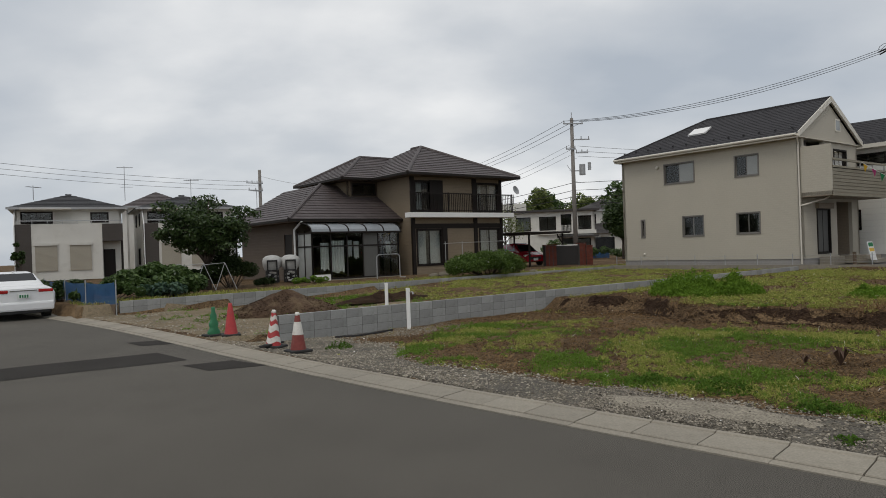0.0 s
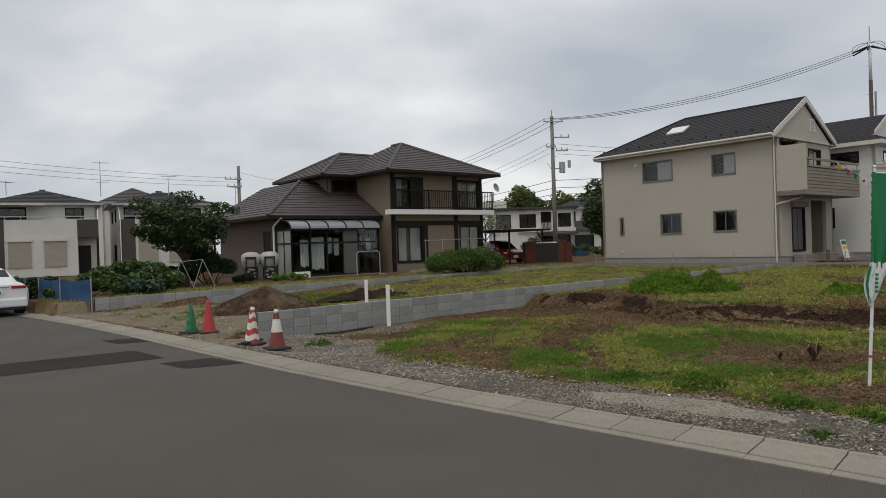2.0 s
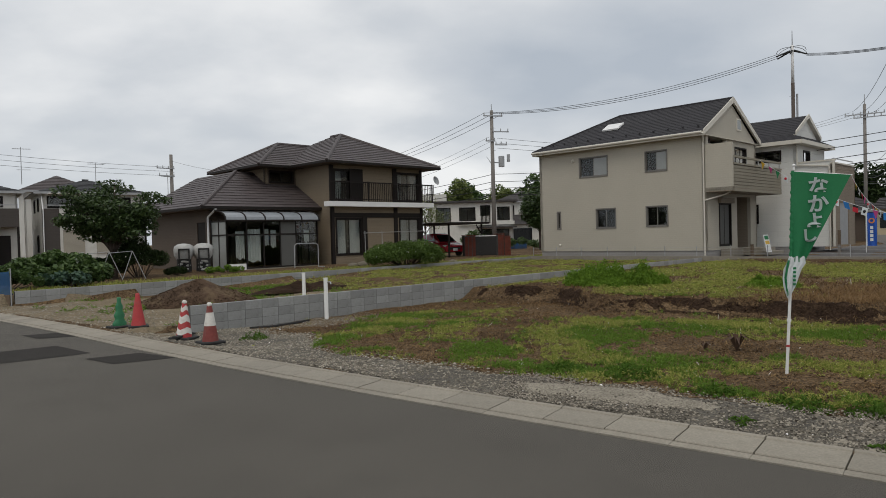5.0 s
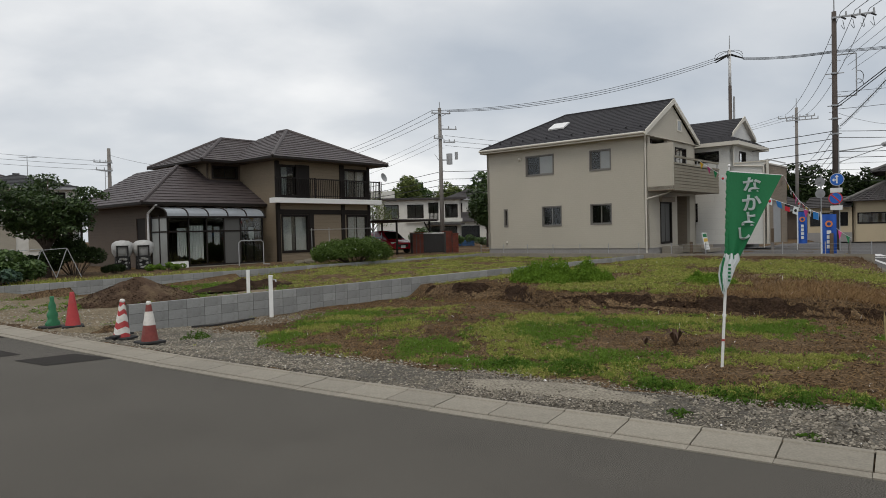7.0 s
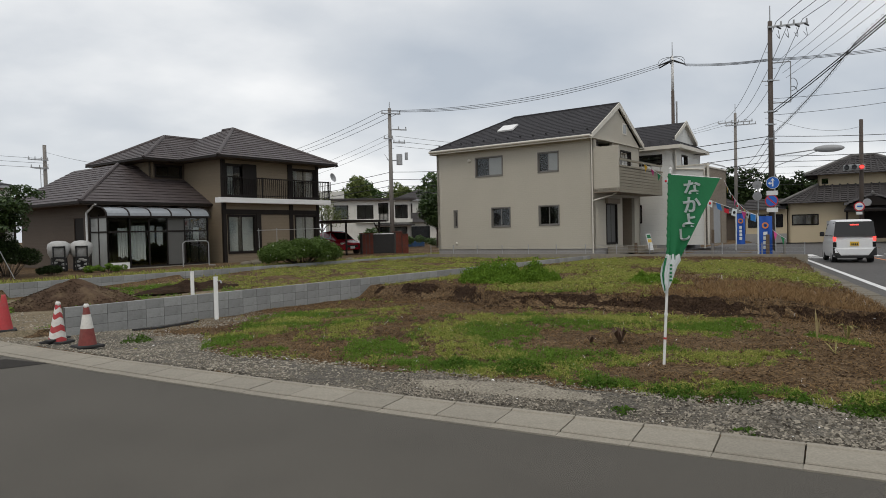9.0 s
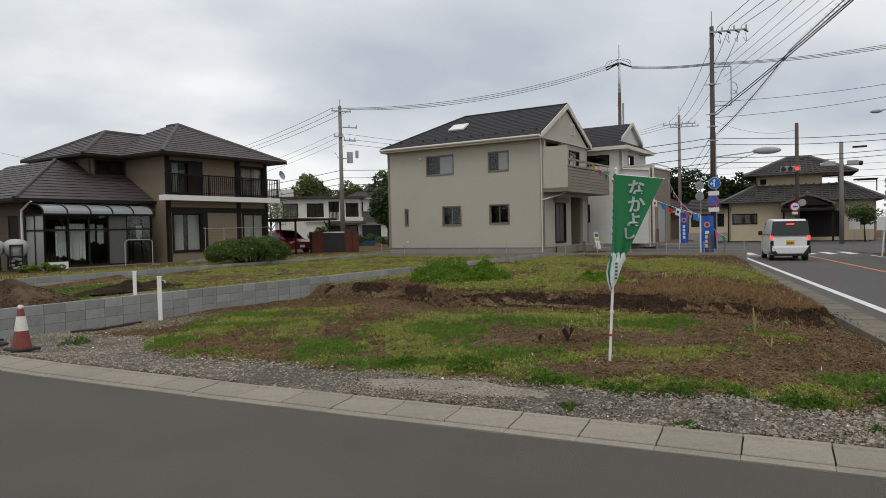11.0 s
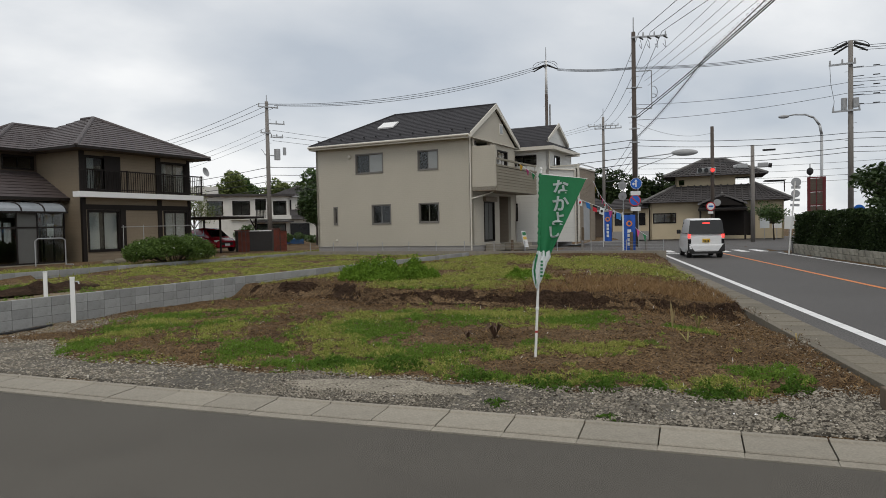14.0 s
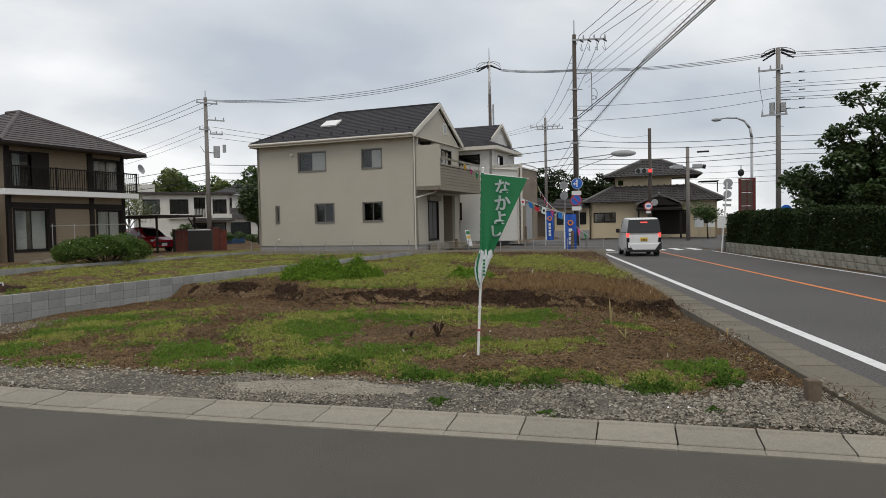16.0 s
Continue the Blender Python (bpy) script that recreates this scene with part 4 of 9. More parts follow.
# ---- brown house ----
def house_brown():
    h = thing("house", pose(-1.57, 35.97, 0, 0, 0, 38), "brown two-storey house with hipped tile roofs and a glazed sunroom", "house")
    Z0 = 0.38
    # upper block and east wing
    o, u, n = (0, 0, 0), XL, -YL
    low = [(0.25, 2.0, 0.85, 2.82), (4.65, 6.25, 0.85, 2.82)]
    up = [(0.2, 2.0, 3.75, 5.4), (4.5, 6.25, 3.75, 5.4)]
    part("wall", wall(B(), o, u, n, 6.4, Z0, 5.62, low + up), H1_SIDING, h, "tan horizontal siding wall")
    for hl in low:
        window(h, o, u, n, hl, DARK_BROWN, curtain=[(hl[0] + 0.05, hl[0] + 0.75), (hl[1] - 0.8, hl[1] - 0.05)], fw=0.07)
    for hl in up:
        window(h, o, u, n, hl, DARK_BROWN, curtain=[(hl[0] + 0.05, hl[0] + 0.55), (hl[1] - 0.5, hl[1] - 0.05)] if hl[0] > 3 else [(hl[0] + 0.05, hl[0] + 0.6)], fw=0.07)
    part("shutter_panel", oriented(B(), o, u, n, 1.2, 2.08, 0.01, 0.06, 3.72, 5.45), DARK_BROWN, h, "dark brown shutter case")
    part("corner_trim", oriented(B(), o, u, n, -0.03, 0.16, -0.1, 0.05, Z0, 5.6), DARK_BROWN, h)
    part("corner_trim", oriented(B(), o, u, n, 2.0, 2.3, 0.0, 0.06, 0.8, 2.95), DARK_BROWN, h)
    part("corner_trim", oriented(B(), o, u, n, 6.27, 6.45, -0.1, 0.05, Z0, 5.6), DARK_BROWN, h)
    part("corner_trim", oriented(B(), o, u, n, 4.25, 4.5, 0.0, 0.06, Z0, 3.4), DARK_BROWN, h)
    part("corner_trim", oriented(B(), o, u, n, 4.2, 4.5, 0.0, 0.06, 3.6, 5.6), DARK_BROWN, h)
    part("lintel", oriented(B(), o, u, n, 0, 6.4, 0.0, 0.05, 2.85, 3.1), DARK_BROWN, h)
    part("wall", wall(B(), (0, 0, 0), YL, -XL, 8.0, Z0, 5.62), H1_SIDING, h)
    part("wall", wall(B(), (6.4, 0, 0), YL, XL, 7.5, Z0, 5.62), H1_SIDING, h)
    part("wall", wall(B(), (-1.9, 7.5, 0), XL, YL, 8.3, Z0, 5.62), H1_SIDING, h)
    part("wall", wall(B(), (-1.9, 3.3, 0), YL, -XL, 4.2, 3.4, 5.62), H1_SIDING, h)
    o3 = (-1.9, 3.3, 0)
    hl = (0.25, 1.75, 4.85, 5.5)
    # set-back wall takes the siding with shade in its colour
    part("wall", wall(B(), o3, XL, -YL, 1.9, 3.4, 5.62, [hl]), H1_SIDING_DARK_SHADED, h)
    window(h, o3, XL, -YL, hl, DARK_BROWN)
    part("floor_slab", box(B(), 0.17, 6.2, 0.17, 7.3, 3.1, 3.3), H1_SIDING_DARK_SHADED, h)
    # inner sheet added behind the rooms, so the windows look into darkness
    part("partition", box(B(), 0.2, 6.2, 3.4, 3.5, 0.4, 5.6), H1_SIDING_DARK_SHADED, h)
    # single-storey wing, its walls in the siding darkened for deep shade
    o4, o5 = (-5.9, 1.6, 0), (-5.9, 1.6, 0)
    part("wall", wall(B(), o4, XL, -YL, 5.9, Z0, 3.4, [(0.5, 1.4, 0.5, 2.5), (1.7, 4.9, 0.45, 2.5)]), H1_SIDING_DARK_SHADED, h)
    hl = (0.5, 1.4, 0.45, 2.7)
    part("wall", wall(B(), o5, YL, -XL, 7.0, Z0, 3.4, [hl]), H1_SIDING_DARK_SHADED, h)
    part("door", oriented(B(), o5, YL, -XL, 0.5, 1.4, -0.1, -0.04, 0.45, 2.7), DARK_BROWN, h, "dark brown side door")
    part("wall", wall(B(), (-5.9, 8.6, 0), XL, YL, 6.0, Z0, 3.4), H1_SIDING, h)
    # roofs
    ze = 5.72
    r = B()
    E0, E1, E2, E3 = (-0.8, -0.85, ze), (7.2, -0.85, ze), (7.2, 8.3, ze), (-0.8, 8.3, ze)
    P0, P1 = (3.2, 3.35, 7.82), (3.2, 4.3, 7.82)
    courses(r, E0, E1, P0, P0, 15)
    courses(r, E1, E2, P1, P0, 15)
    courses(r, E2, E3, P1, P1, 15)
    courses(r, E3, E0, P0, P1, 15)
    part("roof", r, H1_ROOF, h, "dark brown tile roof laid in straight courses")
    r = B()
    F0, F1, F2, F3 = (-2.7, 2.5, ze), (1.0, 2.5, ze), (1.0, 8.3, ze), (-2.7, 8.3, ze)
    G0, G1 = (0.2, 5.4, 7.3), (2.6, 5.4, 7.3)
    courses(r, F0, F1, (2.6, 5.4, 7.3), G0, 12)
    courses(r, F2, F3, G0, G1, 12)
    courses(r, F3, F0, G0, G0, 12)
    part("roof", r, H1_ROOF, h)
    for a, b in ((E0, P0), (E1, P0), (P0, P1), (F0, G0), (G0, G1), (F3, G0)):
        part("ridge_tile", pipe(B(), [a, b], 0.1, 8), H1_ROOF, h)
    f = B()
    for a, b in ((E0, E1), (E1, E2), (E3, E0), (F0, F1), (F3, F0)):
        a, b = Vector(a), Vector(b)
        d = (b - a).normalized()
        nn = Vector((d.y, -d.x, 0))
        prism(f, [a + Vector((0, 0, 0.02)), b + Vector((0, 0, 0.02)), b - Vector((0, 0, 0.1)), a - Vector((0, 0, 0.1))], nn * 0.05)
    part("fascia", f, DARK_BROWN, h, "dark brown fascia")
    # soffit, with the shade under the eaves put into its colour
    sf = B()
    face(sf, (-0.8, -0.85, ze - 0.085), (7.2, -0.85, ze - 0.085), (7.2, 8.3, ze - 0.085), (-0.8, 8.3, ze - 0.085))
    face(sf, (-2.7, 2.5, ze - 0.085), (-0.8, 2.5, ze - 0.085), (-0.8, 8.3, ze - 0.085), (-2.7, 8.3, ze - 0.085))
    part("soffit", sf, H1_SIDING_DARK_SHADED, h)
    zl = 3.4
    r = B()
    k = 0.57
    L0, L1 = (-6.6, 0.9, zl), (0.0, 0.9, zl)
    hipx, hipy = -2.9, 4.6
    hz = zl + k * (hipy - 0.9)
    mid = (-4.2, 3.3, zl + k * 2.4)
    courses(r, L0, L1, (0.0, 3.3, zl + k * 2.4), mid, 9)
    courses(r, mid, (-1.85, 3.3, zl + k * 2.4), (-1.85, hipy, hz), (hipx, hipy, hz), 5)
    courses(r, (-6.6, 9.2, zl), L0, (hipx, hipy, hz), (hipx, 9.2, hz), 14)
    part("roof", r, H1_ROOF, h, "dark brown lower roof")
    part("ridge_tile", pipe(B(), [L0, (hipx, hipy, hz)], 0.1, 8), H1_ROOF, h)
    f = B()
    box(f, -6.65, 0.0, 0.84, 0.9, zl - 0.1, zl + 0.02)
    box(f, -6.66, -6.6, 0.85, 9.2, zl - 0.1, zl + 0.02)
    part("fascia", f, DARK_BROWN, h)
    # lower soffit, likewise coloured as shaded
    part("soffit", box(B(), -6.6, 0.0, 0.92, 9.0, zl - 0.14, zl - 0.1), H1_SIDING_DARK_SHADED, h)
    # balcony
    bal = part("balcony", box(B(), -0.45, 6.95, -0.5, 0.0, 3.42, 3.68), WHITE_PLASTIC, h, "balcony with a white edge and black railing")
    rl = B()
    box(rl, -0.4, 6.9, -0.46, -0.41, 4.68, 4.74)
    box(rl, -0.4, 6.9, -0.45, -0.42, 3.78, 3.82)
    part("hand_rail", rl, DARK_BROWN, bal)
    for i in range(57):
        x = -0.38 + i * 0.13
        part("baluster", box(B(), x, x + 0.025, -0.447, -0.422, 3.68, 4.70), DARK_BROWN, bal)
    for x in (-0.4, 2.1, 4.3, 6.85):
        part("rail_post", box(B(), x, x + 0.06, -0.47, -0.41, 3.68, 4.76), DARK_BROWN, bal)
    # sunroom
    sr = part("sunroom", box(B(), -5.9, -0.9, -0.02, 1.6, 0.3, 0.42), CONCRETE, h, "brown aluminium sunroom with a curved polycarbonate roof")
    fr = B()
    xs = [-5.9, -4.0, -3.05, -2.1, -0.9]
    for i, x in enumerate((-5.9, -4.9, -4.0, -3.1, -2.2, -0.95)):
        box(fr, x, x + 0.06, 0, 0.06, 0.42, 2.75)
    for z in (0.42, 2.0, 2.65):
        box(fr, -5.9, -0.89, 0.0, 0.06, z, z + 0.07)
    for x in (-5.9, -0.95):
        for y in (0.0, 0.75, 1.5):
            box(fr, x, x + 0.06, y, y + 0.06, 0.42, 2.8)
        for z in (0.42, 2.0, 2.65):
            box(fr, x, x + 0.06, 0.0, 1.6, z, z + 0.07)
    part("frame", fr, DARK_BROWN, sr, "dark brown aluminium frame")
    for x0, x1 in zip((-5.84, -4.84, -3.94, -3.04, -2.14), (-4.9, -4.0, -3.1, -2.2, -0.95)):
        for z0, z1 in ((0.49, 2.0), (2.07, 2.65)):
            g = part("pane", box(B(), x0, x1, 0.025, 0.031, z0, z1), SCREEN if -3.1 < x0 < -3.0 else PANE, sr)
            g.visible_shadow = False
    for x in (-5.87, -0.92):
        g = part("pane", box(B(), x - 0.003, x + 0.003, 0.06, 1.6, 0.49, 2.65), FROSTED if x < -3 else PANE, sr)
        g.visible_shadow = False
    arc = [(0.0 - 0.12, 2.72), (-0.08, 2.86), (0.05, 2.98), (0.25, 3.07), (0.55, 3.13), (1.0, 3.18), (1.5, 3.2)]
    segs = 5
    for i in range(segs):
        x0, x1 = -5.95 + i * 5.1 / segs, -5.95 + (i + 1) * 5.1 / segs - 0.03
        rp = B()
        for (y0, z0), (y1, z1) in zip(arc, arc[1:]):
            face(rp, (x0, y0, z0), (x1, y0, z0), (x1, y1, z1), (x0, y1, z1))
        part("roof_panel", rp, POLYCARB, sr, "grey translucent roof panel", smooth=True)
    for i in range(segs + 1):
        x = -5.97 + i * 5.1 / segs
        part("rafter", pipe(B(), [(x, y, z + 0.02) for y, z in arc], 0.035, 6), DARK_BROWN, sr)
    part("front_gutter", box(B(), -6.0, -0.82, -0.16, -0.08, 2.66, 2.74), DARK_BROWN, sr)
    # things hung up inside, the lower white panel
    part("lower_panel", box(B(), -5.85, -4.95, -0.03, 0.02, 0.36, 0.68), WHITE_PLASTIC, sr, "white board at the foot of the glazing")
    for x0, x1, z0, z1 in ((-5.35, -4.9, 0.9, 2.2), (-4.8, -4.05, 0.75, 2.3), (-3.9, -3.6, 1.5, 2.3), (-3.5, -3.2, 1.4, 2.25), (-1.6, -1.3, 1.6, 2.2)):
        k = B()
        for i in range(10):
            a, b = x0 + (x1 - x0) * i / 10, x0 + (x1 - x0) * (i + 1) / 10
            d0, d1 = 0.2 + 0.04 * (i % 2), 0.2 + 0.04 * ((i + 1) % 2)
            face(k, (a, d0, z0 + 0.05 * math.sin(i)), (b, d1, z0 + 0.05 * math.sin(i + 1)), (b, d1, z1), (a, d0, z1))
        part("laundry", k, CURTAIN, sr, "white laundry hanging behind the glass")
    part("downpipe", pipe(B(), [(-5.95, 0.85, 3.3), (-6.05, 1.5, 2.9), (-6.05, 1.5, 0.4)], 0.05, 8), WHITE_PLASTIC, h, "white downpipe")
    # satellite dish on the east corner
    dish = part("dish", B_dish(), SIGN_GREY, h, "pale grey satellite dish", smooth=True)
    part("bracket", pipe(B(), [(6.4, -0.4, 4.2), (6.95, -0.5, 4.2), (6.95, -0.5, 4.75)], 0.02), DARK_BROWN, dish)
    return h


def B_dish():
    bm = B()
    rings, n = 5, 20
    c, ax = Vector((6.95, -0.62, 4.95)), Vector((0.2, -1, 0.35)).normalized()
    e1 = ax.cross(Vector((0, 0, 1))).normalized()
    e2 = e1.cross(ax)
    vs = [[bm.verts.new(c + ax * (0.12 * (i / rings) ** 2) + (e1 * math.cos(2 * math.pi * j / n) + e2 * math.sin(2 * math.pi * j / n)) * (0.27 * i / rings)) for j in range(n)] if i else [bm.verts.new(c)] for i in range(rings + 1)]
    for j in range(n):
        bm.faces.new((vs[0][0], vs[1][j], vs[1][(j + 1) % n]))
        for i in range(1, rings):
            bm.faces.new((vs[i][j], vs[i + 1][j], vs[i + 1][(j + 1) % n], vs[i][(j + 1) % n]))
    return bm


house_brown()


# ---- plants ----
rng = np.random.default_rng(5)


def blades(pos, height, width, lean, name, mat, label, cat, parent=None):
    """Grass blades, each bent once: pos (n, 3), height and width (n,)."""
    n = len(pos)
    a = rng.uniform(0, 2 * np.pi, n)
    w = np.stack([np.cos(a), np.sin(a), 0 * a], -1) * (width / 2)[:, None]
    b = rng.uniform(0, 2 * np.pi, n)
    l = np.stack([np.cos(b), np.sin(b), 0 * b], -1) * (height * lean * rng.uniform(0.2, 1, n))[:, None]
    up = np.zeros((n, 3))
    up[:, 2] = height
    v = np.stack([pos - w, pos + w, pos + 0.55 * up + 0.3 * l - 0.8 * w, pos + 0.55 * up + 0.3 * l + 0.8 * w, pos + up * 0.9 + l], 1).reshape(-1, 3)
    i = np.arange(n)[:, None] * 5
    t = np.concatenate([i + np.array([[0, 1, 3]]), i + np.array([[0, 3, 2]]), i + np.array([[2, 3, 4]])], 1).reshape(-1, 3)
    return fast(name, v, t, mat, label, cat, "stuff", parent)


def leaf_cloud(pos, size, name, mat, parent=None, label="", cat="", kind="stuff", flat=0.5):
    """Leaves as folded diamonds at pos, turned by chance."""
    n = len(pos)
    nrm = rng.normal(size=(n, 3))
    nrm[:, 2] = np.abs(nrm[:, 2]) + flat
    nrm /= np.linalg.norm(nrm, axis=1, keepdims=True)
    t = rng.normal(size=(n, 3))
    t -= (t * nrm).sum(1, keepdims=True) * nrm
    t /= np.linalg.norm(t, axis=1, keepdims=True)
    s = np.cross(nrm, t)
    L = size[:, None]
    v = np.stack([pos - t * L, pos + s * L * 0.5 + nrm * L * 0.18, pos + t * L, pos - s * L * 0.5 + nrm * L * 0.18], 1).reshape(-1, 3)
    i = np.arange(n)[:, None] * 4
    f = np.concatenate([i + np.array([[0, 1, 2]]), i + np.array([[0, 2, 3]])], 1).reshape(-1, 3)
    return fast(name, v, f, mat, label, cat, kind, parent)


def clumps(centres, radii, per, squash=0.75):
    out = []
    for c, r in zip(centres, radii):
        n = int(per * r * r)
        d = rng.normal(size=(n, 3))
        d /= np.linalg.norm(d, axis=1, keepdims=True)
        d *= (r * rng.uniform(0.35, 1.0, n) ** 0.5)[:, None]
        d[:, 2] *= squash
        out.append(np.asarray(c) + d)
    return np.concatenate(out)


def tree(x, y, z, height, spread, label, mat, leaf, n_limbs=6, clump=0.75, per=420, seed=1, low=0.35, trunk_r=0.14, cone=0.0, squash=0.75):
    """A tapered trunk with forking limbs and a crown of many leaf clumps."""
    rr = random.Random(seed)
    t = thing("tree", pose(x, y, z), label, "tree")
    bm = B()
    fork = Vector((rr.uniform(-0.1, 0.1), rr.uniform(-0.1, 0.1), height * low))
    tube(bm, (0, 0, -0.1), fork, trunk_r, trunk_r * 0.7, 9)
    ends = []
    for k in range(n_limbs):
        a = (2 * math.pi * k / n_limbs if not cone else 2.4 * k) + rr.uniform(-0.4, 0.4)
        reach = spread * rr.uniform(0.55, 1.0)
        p, r = fork.copy(), trunk_r * 0.55
        lift = rr.uniform(0.35, 0.95) if not cone else (k + 0.5) / n_limbs
        reach *= 1 - cone * lift
        rise = height * (1 - low) * lift
        for j in range(4):
            q = fork + Vector((math.cos(a) * reach * (j + 1) / 4 + rr.uniform(-0.15, 0.15), math.sin(a) * reach * (j + 1) / 4 + rr.uniform(-0.15, 0.15), rise * ((j + 1) / 4) ** 0.8))
            tube(bm, p, q, r, r * 0.72, 6)
            if j:
                ends.append((q, clump * rr.uniform(0.7, 1.15)))
                for _ in range(2):
                    e = q + Vector((rr.uniform(-1, 1), rr.uniform(-1, 1), rr.uniform(-0.3, 0.8))) * clump * 1.1
                    tube(bm, q, e, r * 0.4, r * 0.15, 5)
                    ends.append((e, clump * rr.uniform(0.5, 0.95)))
            p, r = q, r * 0.72
            a += rr.uniform(-0.25, 0.25)
    top = fork + Vector((rr.uniform(-0.2, 0.2), rr.uniform(-0.2, 0.2), height * (1 - low) * 0.92))
    tube(bm, fork, top, trunk_r * 0.6, 0.02, 6)
    ends += [(fork.lerp(top, f), clump * rr.uniform(0.7, 1.1)) for f in (0.55, 0.75, 0.95)]
    part("trunk", bm, BARK, t, "dark branching trunk", smooth=True)
    pos = clumps([e[0] for e in ends], [e[1] for e in ends], per, squash)
    pos = pos[pos[:, 2] > height * low * 0.55]
    leaf_cloud(pos, leaf * rng.uniform(0.6, 1.2, len(pos)), "crown", mat, t, "crown of many small leaves")
    return t


def bush(x, y, z, rx, ry, h, label, mat, n, leaf, rz=0, cat="bush", lumps=14):
    b = thing("bush", pose(x, y, z, 0, 0, rz), label, cat)
    cs, rs = [], []
    for _ in range(lumps):
        a, q = rng.uniform(0, 2 * np.pi), rng.uniform(0, 0.8) ** 0.5
        k = rng.uniform(0.25, 0.5)
        cs.append((math.cos(a) * q * rx, math.sin(a) * q * ry, h * (0.25 + 0.5 * (1 - q * q) * rng.uniform(0.5, 1.1))))
        rs.append(min(rx, ry, h * 1.3) * k)
    tot = sum(r * r for r in rs)
    pos = clumps(cs, rs, n / tot, 0.8)
    pos[:, 2] = np.maximum(pos[:, 2], 0.02)
    leaf_cloud(pos, leaf * rng.uniform(0.6, 1.2, len(pos)), "foliage", mat, b)
    st = B()
    for c in cs:
        tube(st, (c[0] * 0.3, c[1] * 0.3, 0), c, 0.015, 0.006, 5)
    part("stem", st, BARK, b)
    return b


def scatter(n, q0, q1, p0, p1, dens):
    """Points on the lot where the density function lets them stand."""
    q, p = rng.uniform(q0, q1, n), rng.uniform(p0, p1, n)
    keep = []
    for a, b in zip(q, p):
        v = QA * a + PB * b
        d = v.dot(DK) - kerb_d(v.dot(SK)) - 0.55
        r = v.dot(RM)
        if d < 0 or r > 2.9:
            continue
        k = dens(v.x, v.y, a, b, d, r)
        if k > 0 and rng.uniform() < k:
            keep.append((v.x, v.y, gz(v.x, v.y)))
    return np.array(keep)


def nz(x, y, f, o=0.0): return noise.noise(Vector((x * f, y * f, o)))


def edge(s):
    """How far the gravel reaches from the gutter."""
    return 1.1 + 0.08 * math.sin(s * 2.1) + 0.2 * noise.noise(Vector((s * 1.3, 3, 1))) + 1.25 * ramp01(s, 7.8, 10.2) + 0.3 * ramp01(-s, 0.3, 1.0)


# green patches: across the lot, away from the road, half width, half depth, cover
UA, VA = Vector((0.951, -0.31, 0)), Vector((0.31, 0.951, 0))
GREEN_FRONT = ((1.45, 7.38, 0.22, 0.33, 1), (1.9, 7.13, 0.35, 0.28, 1), (2.56, 7.09, 0.4, 0.33, 1), (3.08, 6.61, 0.17, 0.25, 1), (3.69, 6.42, 0.35, 0.33, 1), (3.31, 6.37, 0.17, 0.29, 1),
               (4.61, 6.62, 0.19, 0.37, 1), (3.09, 6.66, 0.17, 0.23, 0.8), (4.25, 6.75, 0.16, 0.34, 1), (-0.04, 9.23, 0.56, 0.78, 0.9), (0.56, 8.63, 0.42, 0.82, 1),
               (1.08, 8.63, 0.38, 0.82, 1), (1.65, 8.77, 0.48, 0.62, 0.8), (1.22, 7.95, 0.33, 0.51, 0.9), (3.21, 8.54, 0.63, 0.5, 0.85), (2.56, 8.76, 0.23, 0.45, 0.8))
GREEN_LEFT = ((-3.81, 12.99, 0.67, 1.03, 0.75), (-4.25, 10.75, 0.5, 0.78, 0.95), (-3.19, 9.68, 0.45, 0.43, 0.75), (-2.45, 9.27, 0.22, 0.28, 0.8), (-2.32, 12.6, 0.64, 1.12, 0.6),
              (-3.75, 14.69, 0.89, 0.76, 0.75), (-1.39, 9.54, 0.48, 0.83, 0.9), (-0.88, 8.71, 0.31, 0.46, 0.9), (-2.27, 10.81, 0.46, 0.47, 0.6), (-0.57, 8.29, 0.42, 0.3, 0.8),
              (0.04, 8.16, 0.41, 0.4, 1), (-2.04, 14.92, 0.64, 0.67, 0.5), (-0.78, 11.02, 0.3, 0.61, 0.6))
GREEN_BACK = ((0.09, 11.45, 0.83, 1.1, 1), (0.71, 12.5, 0.61, 0.65, 0.9), (2.39, 12.0, 1.0, 0.95, 0.9), (3.69, 11.47, 0.76, 1.1, 0.9), (2.49, 16.6, 1.12, 2.3, 0.85), (4.06, 18.95, 0.75, 2.8, 1),
              (1.42, 16.3, 0.95, 1.3, 0.85), (7.06, 20.1, 0.9, 2.8, 0.75), (8.87, 21.23, 0.95, 3.8, 0.85), (6.77, 23.95, 1.1, 3.0, 0.75), (4.88, 26.75, 1.3, 3.3, 0.75),
              (-1.87, 20.38, 1.5, 1.8, 0.8), (1.03, 12.73, 0.35, 0.6, 0.7), (5.12, 9.94, 0.21, 0.6, 0.95), (2.6, 22.0, 1.2, 2.0, 0.7))
ALL_GREEN = GREEN_FRONT + GREEN_LEFT + GREEN_BACK


